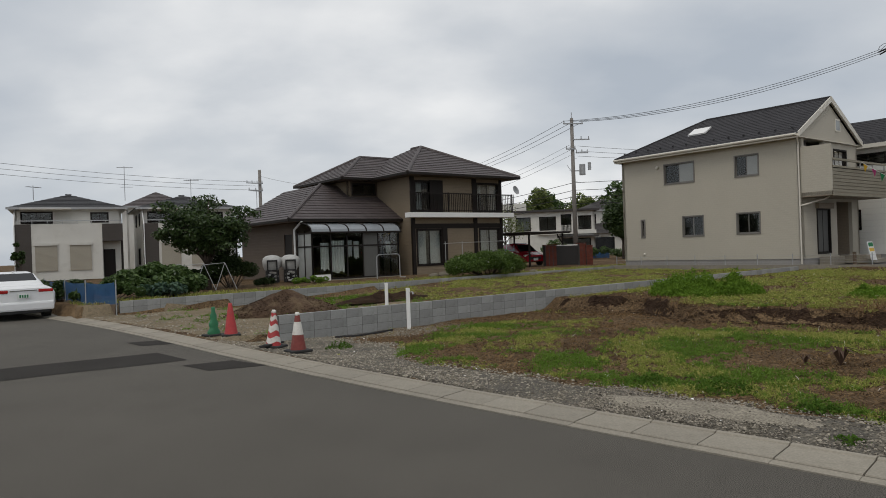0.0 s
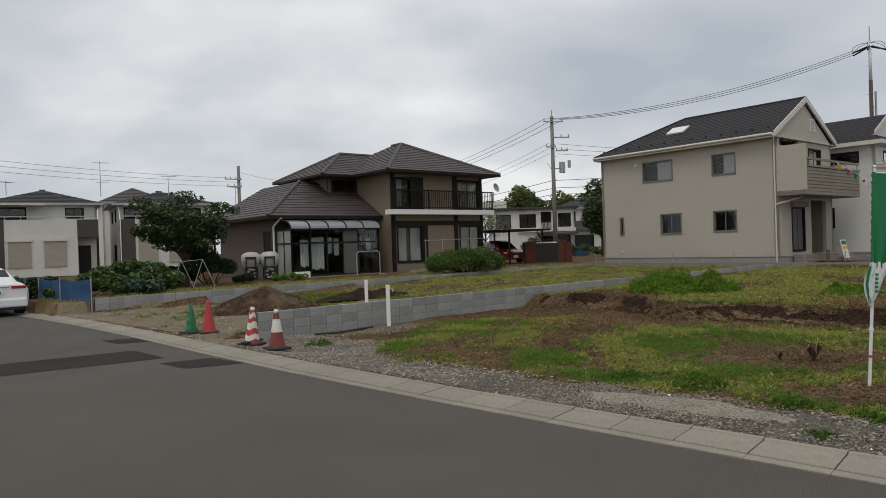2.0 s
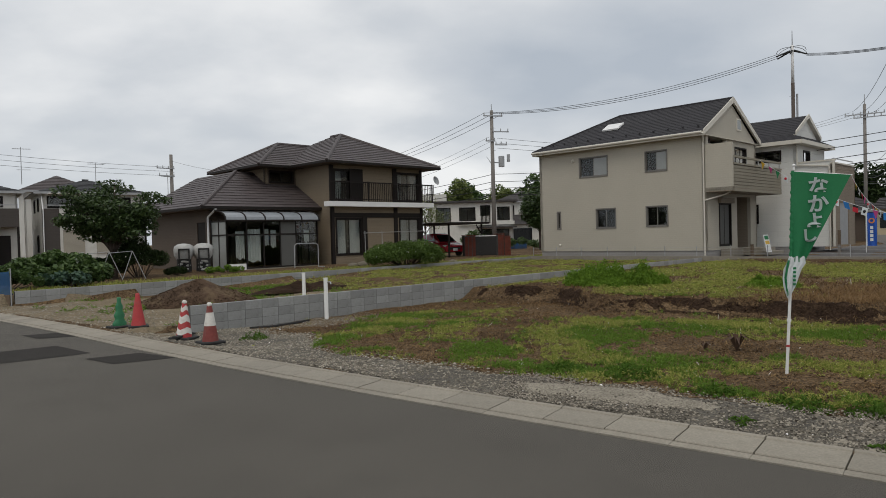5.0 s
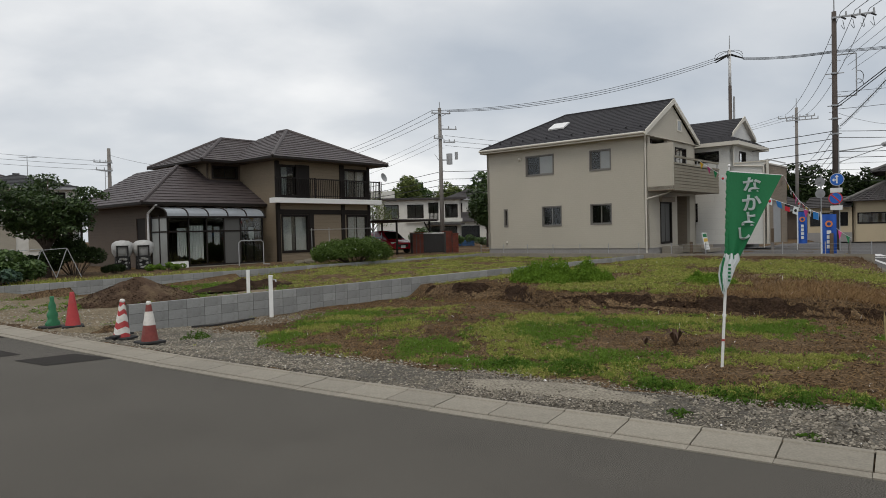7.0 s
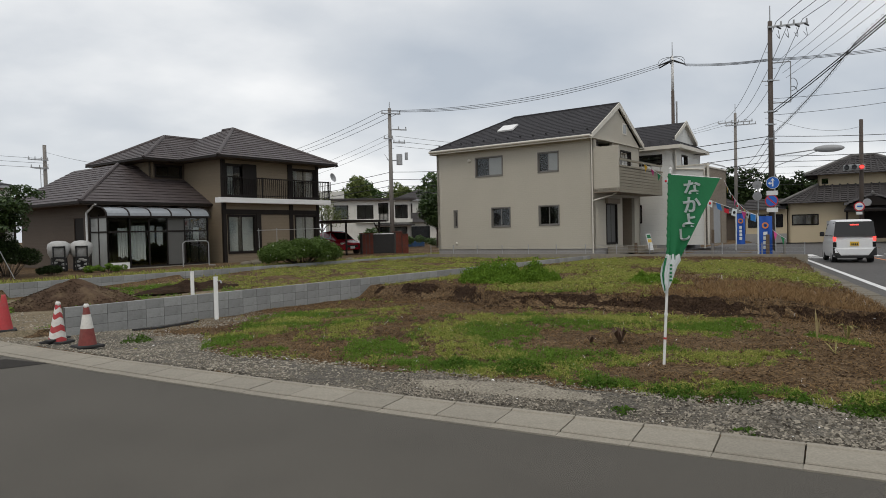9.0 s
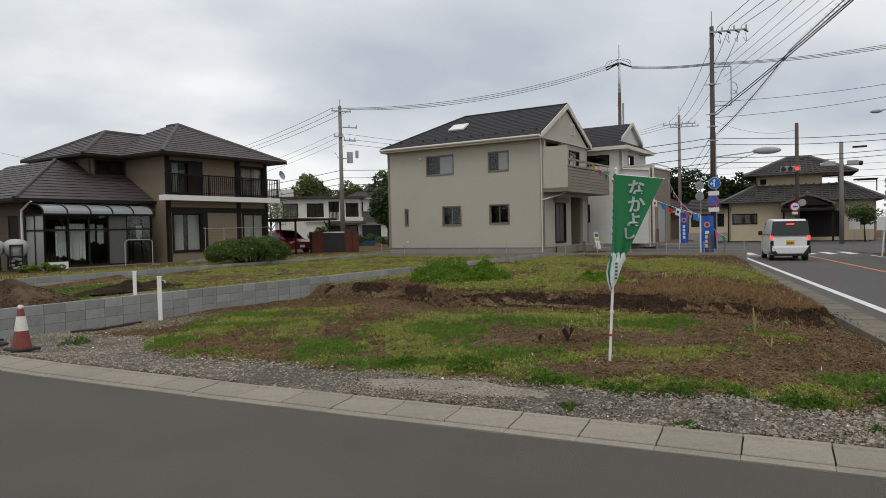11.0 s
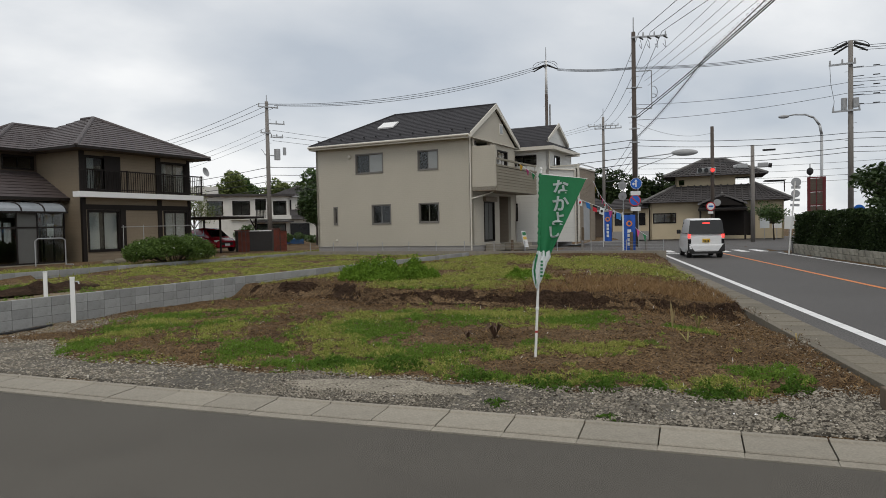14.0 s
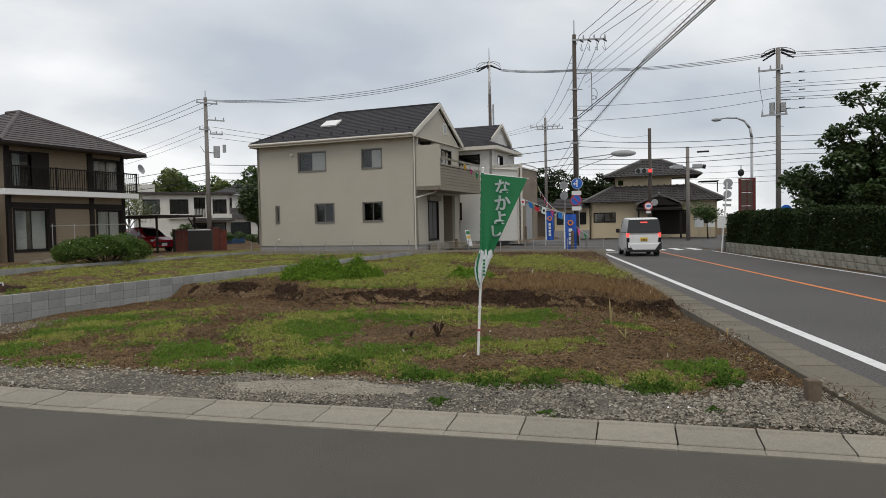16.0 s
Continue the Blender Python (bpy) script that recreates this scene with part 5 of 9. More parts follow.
def green(x, y, q, p, d, r):
    """Where green weeds cover the lot."""
    v = Vector((x, y, 0))
    if d < edge(v.dot(SK)) - 0.1:
        return 0.015 if nz(x, y, 2.2, 9) > 0.25 else 0
    u, w = v.dot(UA), v.dot(VA)
    u, w = u + 0.3 * nz(x, y, 1.2, 31), w + 0.3 * nz(x, y, 1.0, 33)
    band = 0.0
    for a, b, ru, rv, c in ALL_GREEN:
        e = ((u - a) / ru) ** 2 / 1.5 + ((w - b) / rv) ** 2 / 1.4
        if e < 4:
            band = max(band, c * math.exp(-0.7 * e ** 1.5))
    g = 0.5 * nz(x, y, 2.6, 5) + 0.45 * nz(x, y, 6.0, 8)
    base = 0.02 + 0.07 * ramp01(p, 5, 8) * (1 - ramp01(q, 11.8, 12.6)) + 0.14 * nz(x, y, 0.7, 23) * ramp01(q, 13.6, 15.5) - 0.14 * (1 - ramp01(d, 1.2, 2.6))
    k = q - bank_q(p)
    return min(max((band + base + 0.75 * g - 0.29 - 0.6 * math.exp(-(k / 0.35) ** 2)) * 1.9, 0.0), 1.0)


def dry(x, y, q, p, d, r):
    s = Vector((x, y, 0)).dot(SK)
    if d < edge(s):
        return 0
    return min(max(0.8 - 0.75 * green(x, y, q, p, d, r) + 0.5 * nz(x, y, 0.9, 12) + 0.4 * nz(x, y, 3.0, 14), 0.05), 1.0)


def tufts(cent, rad, hgt, per, lo, hi, mat, label, blade=0.3):
    """Many small domed weeds, each a handful of leaves with some blades standing out."""
    n = len(cent)
    c = np.repeat(cent, per, 0)
    rr = np.repeat(rad, per) * rng.uniform(0, 1, n * per) ** 0.55
    a = rng.uniform(0, 2 * np.pi, n * per)
    up = np.repeat(hgt, per) * (1.05 - (rr / np.repeat(rad, per)) ** 2) * rng.uniform(0.15, 1, n * per)
    pos = c + np.stack([rr * np.cos(a), rr * np.sin(a), up], -1)
    leaf_cloud(pos, rng.uniform(lo, hi, n * per), "weed", mat, None, label, "weeds", flat=1.1)
    k = rng.uniform(0, 1, n * per) < blade
    low = pos[k]
    low[:, 2] -= up[k]
    blades(low, up[k] * 1.1 + rng.uniform(0.015, 0.06, len(low)), rng.uniform(0.005, 0.011, len(low)), 1.0, "grass", mat, label, "grass")


near = scatter(42000, 5.5, 13.6, -6, 13.2, lambda *a: green(*a) ** 1.3)
sz = np.array([0.75 + 0.8 * max(nz(k[0], k[1], 1.9, 15), -0.4) for k in near])
pick = np.array([nz(k[0], k[1], 0.9, 51) + 0.3 * nz(k[0], k[1], 5, 52) for k in near]) + rng.uniform(-0.15, 0.15, len(near)) > 0.02
for sel, mat, word in ((pick, GRASS, "yellow-green low grass in patches over the vacant lot"), (~pick, WEED, "deep green low weeds in patches over the vacant lot")):
    m_ = near[sel]
    tufts(m_, rng.uniform(0.03, 0.085, len(m_)), sz[sel] * rng.uniform(0.015, 0.08, len(m_)), 16, 0.008, 0.021, mat, word)
back = scatter(26000, 12.9, 30, -6, 13.0, green)
tufts(back, rng.uniform(0.06, 0.14, len(back)), rng.uniform(0.03, 0.11, len(back)), 12, 0.014, 0.032, GRASS, "green grass on the raised back of the lot")
st = scatter(190000, 5.8, 14.5, -6, 13.2, dry)
blades(st + np.array([0, 0, 0.004]), rng.uniform(0.006, 0.04, len(st)) * rng.uniform(0.4, 1.3, len(st)), rng.uniform(0.004, 0.013, len(st)), 4.5, "dry_grass", STRAW, "dead brown thatch lying on the soil", "dry grass")
st = scatter(26000, 5.8, 14.5, -6, 13.2, lambda *a: dry(*a) * (0.25 + 0.75 * ramp01(a[5], -3, 0.5)) * (0.5 + nz(a[0], a[1], 1.4, 61)))
blades(st + np.array([0, 0, 0.012]), rng.uniform(0.006, 0.025, len(st)), rng.uniform(0.005, 0.014, len(st)), 9.0, "dry_grass", STRAW_PALE, "long pale dead stems lying flat", "dry grass")
st = scatter(70000, 13.0, 29.0, -6, 13.0, lambda *a: dry(*a) * (0.6 + 0.4 * math.exp(-((a[2] - 17) / 2.5) ** 2)))
blades(st, rng.uniform(0.015, 0.09, len(st)), rng.uniform(0.008, 0.018, len(st)), 2.2, "dry_grass", STRAW_MIX, "dead straw-coloured grass on the raised ground", "dry grass")


def strip_green(x, y, q, p, d, r):
    if q < 9.3:
        return 0.22 * ramp01(nz(x, y, 0.9, 4), 0.05, 0.3)
    return min(max(0.36 + 1.0 * nz(x, y, 0.6, 20) + 0.8 * nz(x, y, 1.9, 21), 0), 1)


sg = scatter(17000, 5, 33, 13.6, 22.4, strip_green)
far_ = np.array([k[0] * QA.x + k[1] * QA.y for k in sg]) > 13
tufts(sg[far_], rng.uniform(0.08, 0.17, far_.sum()), rng.uniform(0.03, 0.1, far_.sum()), 10, 0.018, 0.04, GRASS, "green grass between the two block walls")
tufts(sg[~far_], rng.uniform(0.08, 0.15, (~far_).sum()), rng.uniform(0.04, 0.16, (~far_).sum()), 12, 0.02, 0.04, WEED, "green weeds between the two block walls")
sg = scatter(16000, 9, 33, 13.6, 22.4, lambda *a: 0.6 - 0.6 * strip_green(*a))
blades(sg, rng.uniform(0.02, 0.06, len(sg)), rng.uniform(0.01, 0.02, len(sg)), 2.4, "dry_grass", STRAW, "dead grass between the block walls", "dry grass")
sg = scatter(16000, 4, 34, 22.75, 25.2, lambda x, y, q, p, d, r: 0.6 + 0.6 * nz(x, y, 0.8, 31))
blades(sg, rng.uniform(0.05, 0.16, len(sg)), rng.uniform(0.012, 0.028, len(sg)), 0.9, "grass", GRASS, "mown green grass edging the brown house's garden", "grass")

sg = scatter(45000, 13.2, 20.5, 0.0, 6.5, lambda x, y, q, p, d, r: (0.9 + 0.9 * nz(x, y, 1.1, 41)) * math.exp(-((q - 15.2) / 1.8) ** 2 - ((p - 2.6) / 1.9) ** 2))
blades(sg, rng.uniform(0.03, 0.17, len(sg)), rng.uniform(0.006, 0.013, len(sg)), 1.6, "dry_grass", STRAW_PALE, "pale dead straw standing on the bank", "dry grass")

# taller weed clumps
for q, p, h, rx in ((15.6, 9.9, 0.72, 0.95), (15.9, 8.8, 0.6, 0.7), (14.9, 9.3, 0.42, 0.6), (16.4, 5.8, 0.26, 0.6)):
    v = qp(q, p)
    n = int(5500 * rx)
    a, rr = rng.uniform(0, 2 * np.pi, n), rx * rng.uniform(0, 1, n) ** 0.6
    pts = np.stack([v.x + rr * np.cos(a), v.y + rr * np.sin(a), 0 * a], -1)
    pts[:, 2] = [gz(*k[:2]) for k in pts]
    pts[:, 2] += h * (1 - (rr / rx) ** 2) ** 0.6 * rng.uniform(0.1, 1.0, n) ** 0.6 * (0.8 + 0.2 * np.sin(a * 5 + rr * 9)) * np.array([0.75 + 0.7 * nz(k[0], k[1], 3.0, 17) for k in pts])
    leaf_cloud(pts, rng.uniform(0.02, 0.055, n), "weed_clump", WEED_TALL, None, "tall clump of bright green weeds", "weeds", flat=0.1)
    k = pts[rng.uniform(0, 1, n) < 0.1]
    blades(k - np.array([0, 0, 0.08]), rng.uniform(0.1, 0.34, len(k)) * (0.5 + h), rng.uniform(0.01, 0.024, len(k)), 0.8, "grass", WEED_TALL, "long grass standing out of the weed clump", "grass")
for s_, d_, h, rx in ((2.33, 7.0, 0.17, 0.24), (1.55, 6.95, 0.16, 0.3), (0.98, 6.95, 0.18, 0.22), (0.45, 7.0, 0.13, 0.15), (0.0, 6.98, 0.17, 0.2), (-0.2, 7.12, 0.17, 0.18), (-0.78, 7.3, 0.17, 0.18), (3.5, 7.5, 0.14, 0.4), (4.3, 7.3, 0.14, 0.35), (10.6, 7.2, 0.22, 0.3), (0.77, 5.92, 0.06, 0.15), (1.82, 6.1, 0.07, 0.16), (-0.6, 6.3, 0.06, 0.12)):
    v = kpos(s_, d_)
    n = int(2600 * rx)
    a, rr = rng.uniform(0, 2 * np.pi, n), rx * rng.uniform(0, 1, n) ** 0.6
    pts = np.stack([v.x + rr * np.cos(a), v.y + rr * np.sin(a), 0 * a], -1)
    pts[:, 2] = [gz(*k[:2]) for k in pts]
    pts[:, 2] += h * 1.1 * (1.1 - rr / rx) * rng.uniform(0.05, 1.0, n) * (0.6 + 0.4 * np.sin(a * 3 + s_))
    leaf_cloud(pts, rng.uniform(0.01, 0.026, n), "weed_clump", WEED_DEEP, None, "dark green weeds at the edge of the gravel", "weeds")
    k = pts[rng.uniform(0, 1, n) < 0.16]
    k[:, 2] -= 0.02
    blades(k, rng.uniform(0.03, 0.14, len(k)) * (0.3 + 2 * h), rng.uniform(0.006, 0.014, len(k)), 0.9, "grass", WEED_DEEP, "tufts of grass at the edge of the gravel", "grass")

# ---- gravel ----
gvv, gff = [], []
ns = 80
for i in range(ns + 1):
    s = -4.2 + i * 16.6 / ns
    w = edge(s)
    for j in range(13):
        d = kerb_d(s) + 0.5 + w * j / 12
        v = kpos(s, d)
        gvv.append((v.x, v.y, gz(v.x, v.y) + (0.018 if 0 < j < 11 else 0.004 if j == 11 else -0.05)))
for i in range(ns):
    for j in range(12):
        k = i * 13 + j
        gff.append((k, k + 1, k + 14, k + 13))
dvv, dff = [], []
for i in range(61):
    s = 12.2 + i * 10.6 / 60
    w = 1.5 + 7.0 * ramp01(s, 12.2, 13.5) - 4.5 * ramp01(s, 17, 22)
    for j in range(25):
        v = kpos(s, kerb_d(s) + 0.48 + w * j / 24)
        dvv.append((v.x, v.y, gz(v.x, v.y) + (0.016 if 0 < j < 23 else 0.003 if j == 23 else -0.05)))
for i in range(60):
    for j in range(24):
        k = i * 25 + j
        dff.append((k, k + 1, k + 26, k + 25))
raw("driveway", dvv, dff, DRIVE_DIRT, "bare tan dirt driveway between the block walls", "driveway", "structure", smooth=True)
raw("gravel_strip", gvv, gff, GRAVEL_BED, "strip of dusty crushed gravel beside the gutter", "gravel", "structure", smooth=True)


def stones(n, s0, s1, dmin, dmax, lo, hi, label, keep=lambda s, d: True, mat=STONES):
    S, Dd = rng.uniform(s0, s1, n), rng.uniform(dmin, dmax, n)
    pts = []
    for a, b in zip(S, Dd):
        w = edge(a) if a < 12.2 else 6.0
        if b > w + 0.08 * rng.normal() or not keep(a, b):
            continue
        v = kpos(a, kerb_d(a) + 0.53 + b)
        pts.append((v.x, v.y, gz(v.x, v.y) + 0.022))
    lumps_of(np.array(pts), lo, hi, "gravel", mat, label, "gravel")


def lumps_of(pts, lo, hi, name, mat, label, cat):
    """Angular stones or clods at pts, each of its own shape."""
    n = len(pts)
    sz = rng.uniform(lo, hi, n) * rng.uniform(0.5, 1.2, n)
    base = np.array([(1, 0, 0), (0.35, 0.9, 0), (-0.85, 0.5, 0), (-0.7, -0.7, 0), (0.3, -0.95, 0), (0.45, 0.1, 0.75), (-0.4, 0.2, 0.7), (0, -0.45, 0.6)])
    tr = np.array([(0, 1, 5), (1, 2, 6), (1, 6, 5), (2, 3, 6), (3, 7, 6), (3, 4, 7), (4, 0, 5), (4, 5, 7), (5, 6, 7)])
    a = rng.uniform(0, 2 * np.pi, n)
    ca, sa = np.cos(a)[:, None], np.sin(a)[:, None]
    bb = base[None] * (1 + 0.35 * rng.normal(size=(n, 8, 3)))
    x = bb[..., 0] * ca - bb[..., 1] * sa * 0.75
    y = bb[..., 0] * sa + bb[..., 1] * ca * 0.75
    v = np.stack([x, y, bb[..., 2] * 0.7 - 0.12], -1) * sz[:, None, None] + pts[:, None, :]
    t = (np.arange(n) * 8)[:, None, None] + tr[None]
    fast(name, v.reshape(-1, 3), t.reshape(-1, 3), mat, label, cat, "stuff")


stones(52000, -4.2, 4.5, 0, 2.1, 0.006, 0.017, "loose grey and white crushed stones", lambda s, d: noise.noise(Vector((s * 0.7, d, 6))) + 0.8 - 0.9 * math.exp(-((s - 3.4) / 1.1) ** 2 - ((d - 0.7) / 0.5) ** 2) > rng.uniform(0, 0.6))
stones(5000, -4.2, 3.5, 0, 2.1, 0.012, 0.026, "pale broken stones in the gravel", lambda s, d: 0.35 + 0.65 * ramp01(s, 2.0, -0.5) > rng.uniform(0, 1))
stones(2600, -4.2, 2.5, 0, 2.0, 0.016, 0.032, "larger broken stones and rubble", lambda s, d: ramp01(s, 2.5, -0.5) > rng.uniform(0, 1))
stones(26000, 4.5, 13, 0, 2.9, 0.008, 0.022, "loose grey crushed stones", lambda s, d: noise.noise(Vector((s * 0.7, d, 6))) > rng.uniform(-0.8, 0.25), STONES_DUSTY)
stones(3500, 12.3, 22, 0, 2.4, 0.01, 0.026, "sparse pale gravel on the driveway", mat=STONES_DUSTY)

wp = []
for _ in range(9000):
    a, b = rng.uniform(5.9, 10.2), rng.uniform(11.3, 13.1)
    v = qp(a, b)
    if nz(v.x, v.y, 0.9, 71) + 0.9 * ramp01(b, 11.3, 12.6) - 0.5 * ramp01(a, 8.8, 10.2) > rng.uniform(0.2, 0.9):
        wp.append((v.x, v.y, gz(v.x, v.y) + 0.006))
lumps_of(np.array(wp), 0.008, 0.024, "gravel", STONES_DUSTY, "grey gravel at the foot of the block wall", "gravel")

# pale dust on the gravel, ragged round its edge
pv, pf = [(0.0, 0.0)], []
for i in range(1, 7):
    for j in range(48):
        a = 2 * math.pi * j / 48
        k = (i / 6) * (1 + 0.3 * noise.noise(Vector((math.cos(a) * 2, math.sin(a) * 2, 4))) + 0.16 * noise.noise(Vector((math.cos(a) * 9, math.sin(a) * 9, 2))))
        pv.append((1.15 * k * math.cos(a), 0.3 * k * math.sin(a)))
pf += [(0, 1 + j, 1 + (j + 1) % 48) for j in range(48)]
for i in range(5):
    for j in range(48):
        pf.append((1 + i * 48 + j, 1 + (i + 1) * 48 + j, 1 + (i + 1) * 48 + (j + 1) % 48, 1 + i * 48 + (j + 1) % 48))
dust = []
for n_, (a, b) in enumerate(pv):
    v = kpos(3.2 + a, 6.35 + b)
    dust.append((v.x, v.y, gz(v.x, v.y) + (0.027 if n_ <= 240 else 0.012)))
raw("dust_patch", dust, pf, DUST, "pale fine dust lying over the gravel", "dust", "structure", smooth=True)

# clods of turned earth over the bare parts of the lot
cp = scatter(30000, 5.8, 13.5, -6, 13.2, lambda *a: dry(*a) * (0.35 + 0.4 * ramp01(a[5], -2, 1) + 0.5 * math.exp(-((a[2] - bank_q(a[3])) / 0.4) ** 2)))
lumps_of(cp, 0.008, 0.03, "clod", CLOD, "small clods of dark earth on the lot", "soil clods")

# heap of soil on the bare plot
hv, hf = [], []
nr, na = 16, 40
for i in range(nr + 1):
    for j in range(na):
        a = 2 * math.pi * j / na
        f = i / nr
        lx, ly = 1.65 * f * math.cos(a), 1.1 * f * math.sin(a)
        hgt = 0.68 * (1 - f) ** 0.85 * (1 + 0.25 * noise.noise(Vector((lx * 2, ly * 2, 3)))) + 0.05 * noise.noise(Vector((lx * 6, ly * 6, 1))) * (1 - f)
        hv.append((lx, ly, hgt - 0.05 * (f > 0.97)))
for i in range(nr):
    for j in range(na):
        hf.append((i * na + j, i * na + (j + 1) % na, (i + 1) * na + (j + 1) % na, (i + 1) * na + j))
heap = raw("soil_mound", hv, hf, SOIL, "heap of brown excavated soil with clods", "soil heap", smooth=True)
heap.matrix_world = pose(-4.55, 19.35, 0.04, 0, 0, 30)
n = 3500
a, f = rng.uniform(0, 2 * np.pi, n), rng.uniform(0, 1, n) ** 0.5
cl = np.stack([1.7 * f * np.cos(a), 1.15 * f * np.sin(a), 0.66 * (1 - f) ** 0.85], -1)
leaf_cloud(cl, rng.uniform(0.012, 0.035, n), "clod", SOIL, heap)
v2, f2 = [], []
for i in range(9):
    for j in range(24):
        a = 2 * math.pi * j / 24
        f = i / 8
        lx, ly = 1.9 * f * math.cos(a), 0.6 * f * math.sin(a)
        v2.append((lx, ly, 0.3 * (1 - f) ** 0.9 * (1 + 0.5 * noise.noise(Vector((lx * 2, ly * 3, 9))))))
for i in range(8):
    for j in range(24):
        f2.append((i * 24 + j, i * 24 + (j + 1) % 24, (i + 1) * 24 + (j + 1) % 24, (i + 1) * 24 + j))
mound = raw("soil_mound", v2, f2, SOIL_DARK_SHADED, "low dark mound of turned earth", "soil heap", smooth=True)
mound.matrix_world = pose(-1.9, 22.2, 0.1, 0, 0, 36)

# dark torn edge of the bank across the lot, its undercut shadow in the colour
bv, bf = [], []
nb, nw = 270, 15
for i in range(nb + 1):
    p = -3.4 + i * 16.2 / nb
    wid = 0.36 + 0.3 * noise.noise(Vector((p * 0.9, 7, 1))) + 0.3 * noise.noise(Vector((p * 3.1, 1, 4)))
    sink = 0.09 * ramp01(noise.noise(Vector((p * 1.1, 4, 8))), 0.0, 0.45) + 0.05 * ramp01(p, 6.8, 7.4) * ramp01(p, 8.8, 8.2)
    for j in range(nw):
        q = bank_q(p) - 0.05 + wid * (j / (nw - 1) - 0.5) + 0.15 * noise.noise(Vector((p * 0.6, 2, 5))) + 0.05 * noise.noise(Vector((p * 6, j, 5)))
        v = qp(q, p)
        lump = 0.035 * noise.noise(Vector((v.x * 5, v.y * 5, 2))) + 0.035 * noise.noise(Vector((v.x * 13, v.y * 13, 6)))
        bv.append((v.x, v.y, gz(v.x, v.y) + (0.028 + lump - sink * (0.5 + 0.9 * ramp01(p, 6.5, 8.0)) if 0 < j < nw - 1 else -0.08)))
for i in range(nb):
    for j in range(nw - 1):
        k = i * nw + j
        bf.append((k, k + nw, k + nw + 1, k + 1))
raw("soil_bank", bv, bf, SOIL_DARK_SHADED, "dark bare soil of a low bank, undercut shadow in its colour", "bank", "structure", smooth=True)
bs = scatter(16000, 11.5, 15.0, -4, 13.0, lambda x, y, q, p, d, r: math.exp(-((q - bank_q(p)) / 0.28) ** 2) * ramp01(nz(x, y, 1.6, 81), -0.25, 0.25))
blades(bs + np.array([0, 0, 0.04]), rng.uniform(0.02, 0.1, len(bs)), rng.uniform(0.005, 0.013, len(bs)), 2.0, "dry_grass", STRAW, "dead stems hanging over the bank", "dry grass")
bc = scatter(9000, 11.5, 14.8, -4, 13.0, lambda x, y, q, p, d, r: math.exp(-((q - bank_q(p) + 0.2) / 0.3) ** 2))
lumps_of(bc + np.array([0, 0, 0.025]), 0.012, 0.045, "clod", CLOD, "dark clods fallen from the bank", "soil clods")
lit, grit = [], []
for _ in range(14000):
    a, b = rng.uniform(0.4, 24.0), rng.normal(2.82, 0.16)
    if nz(a, b, 1.1, 91) + 0.25 < rng.uniform(0, 0.7) or b > 3.3:
        continue
    v = mpos(a, b)
    z = max(gz(v.x, v.y), 0.036 if b > 2.97 else -1) + 0.006
    (lit if rng.uniform() < 0.7 else grit).append((v.x, v.y, z))
blades(np.array(lit), rng.uniform(0.01, 0.05, len(lit)), rng.uniform(0.005, 0.014, len(lit)), 3.5, "dry_grass", STRAW_MIX, "dead grass spilling over the gutter's edge", "dry grass")
lumps_of(np.array(grit), 0.008, 0.028, "gravel", STONES_DUSTY, "grit spilled along the gutter's edge", "gravel")
# dead and yellowing stalks on the lot
def stalk(x, y, h, label, mat, n, lean, leafy, droop=0.0):
    t = thing("dead_plant", pose(x, y, gz(x, y)), label, "plant")
    for k in range(n):
        a = 2.4 * k + x
        e = Vector((math.cos(a) * lean * h, math.sin(a) * lean * h, h * (1 - 0.3 * (k % 3) / 2) * (1 - droop)))
        bm = B()
        w = h * 0.14 * leafy
        pr = Vector((-math.sin(a), math.cos(a), 0)) * w
        pts = [Vector((0, 0, 0)), e * (0.5 - 0.2 * droop) + Vector((0, 0, h * (0.12 + 0.6 * droop))), e]
        for i, (p, q) in enumerate(zip(pts, pts[1:])):
            w0, w1 = (0.3, 1.0) if i == 0 else (1.0, 0.05)
            m0, m1 = Vector((0, 0, -w * 0.35 * w0)), Vector((0, 0, -w * 0.35 * w1))
            face(bm, p - pr * w0, p + m0, q + m1, q - pr * w1)
            face(bm, p + m0, p + pr * w0, q + pr * w1, q + m1)
        bmesh.ops.remove_doubles(bm, verts=bm.verts, dist=0.0005)
        part("leaf", bm, mat, t)
    return t


stalk(4.88, 8.45, 0.36, "withered brown plant with drooping leaves", DEAD_LEAF, 13, 0.75, 0.42, 0.5)
stalk(4.6, 8.75, 0.2, "withered brown plant with drooping leaves", DEAD_LEAF, 7, 0.8, 0.6, 0.5)
stalk(7.63, 7.84, 0.46, "upright pale dead stalk", STALK_PALE, 3, 0.1, 0.3)
stalk(8.3, 7.98, 0.4, "yellowing green plant with bent leaves", YELLOW_LEAF, 5, 0.4, 0.45, 0.45)
stalk(7.0, 6.9, 0.14, "yellowing weed on the brown soil", YELLOW_LEAF, 4, 1.2, 0.6)
stalk(8.5, 6.4, 0.25, "pale dead stalks at the lot's edge", STALK_PALE, 3, 0.5, 0.35, 0.3)

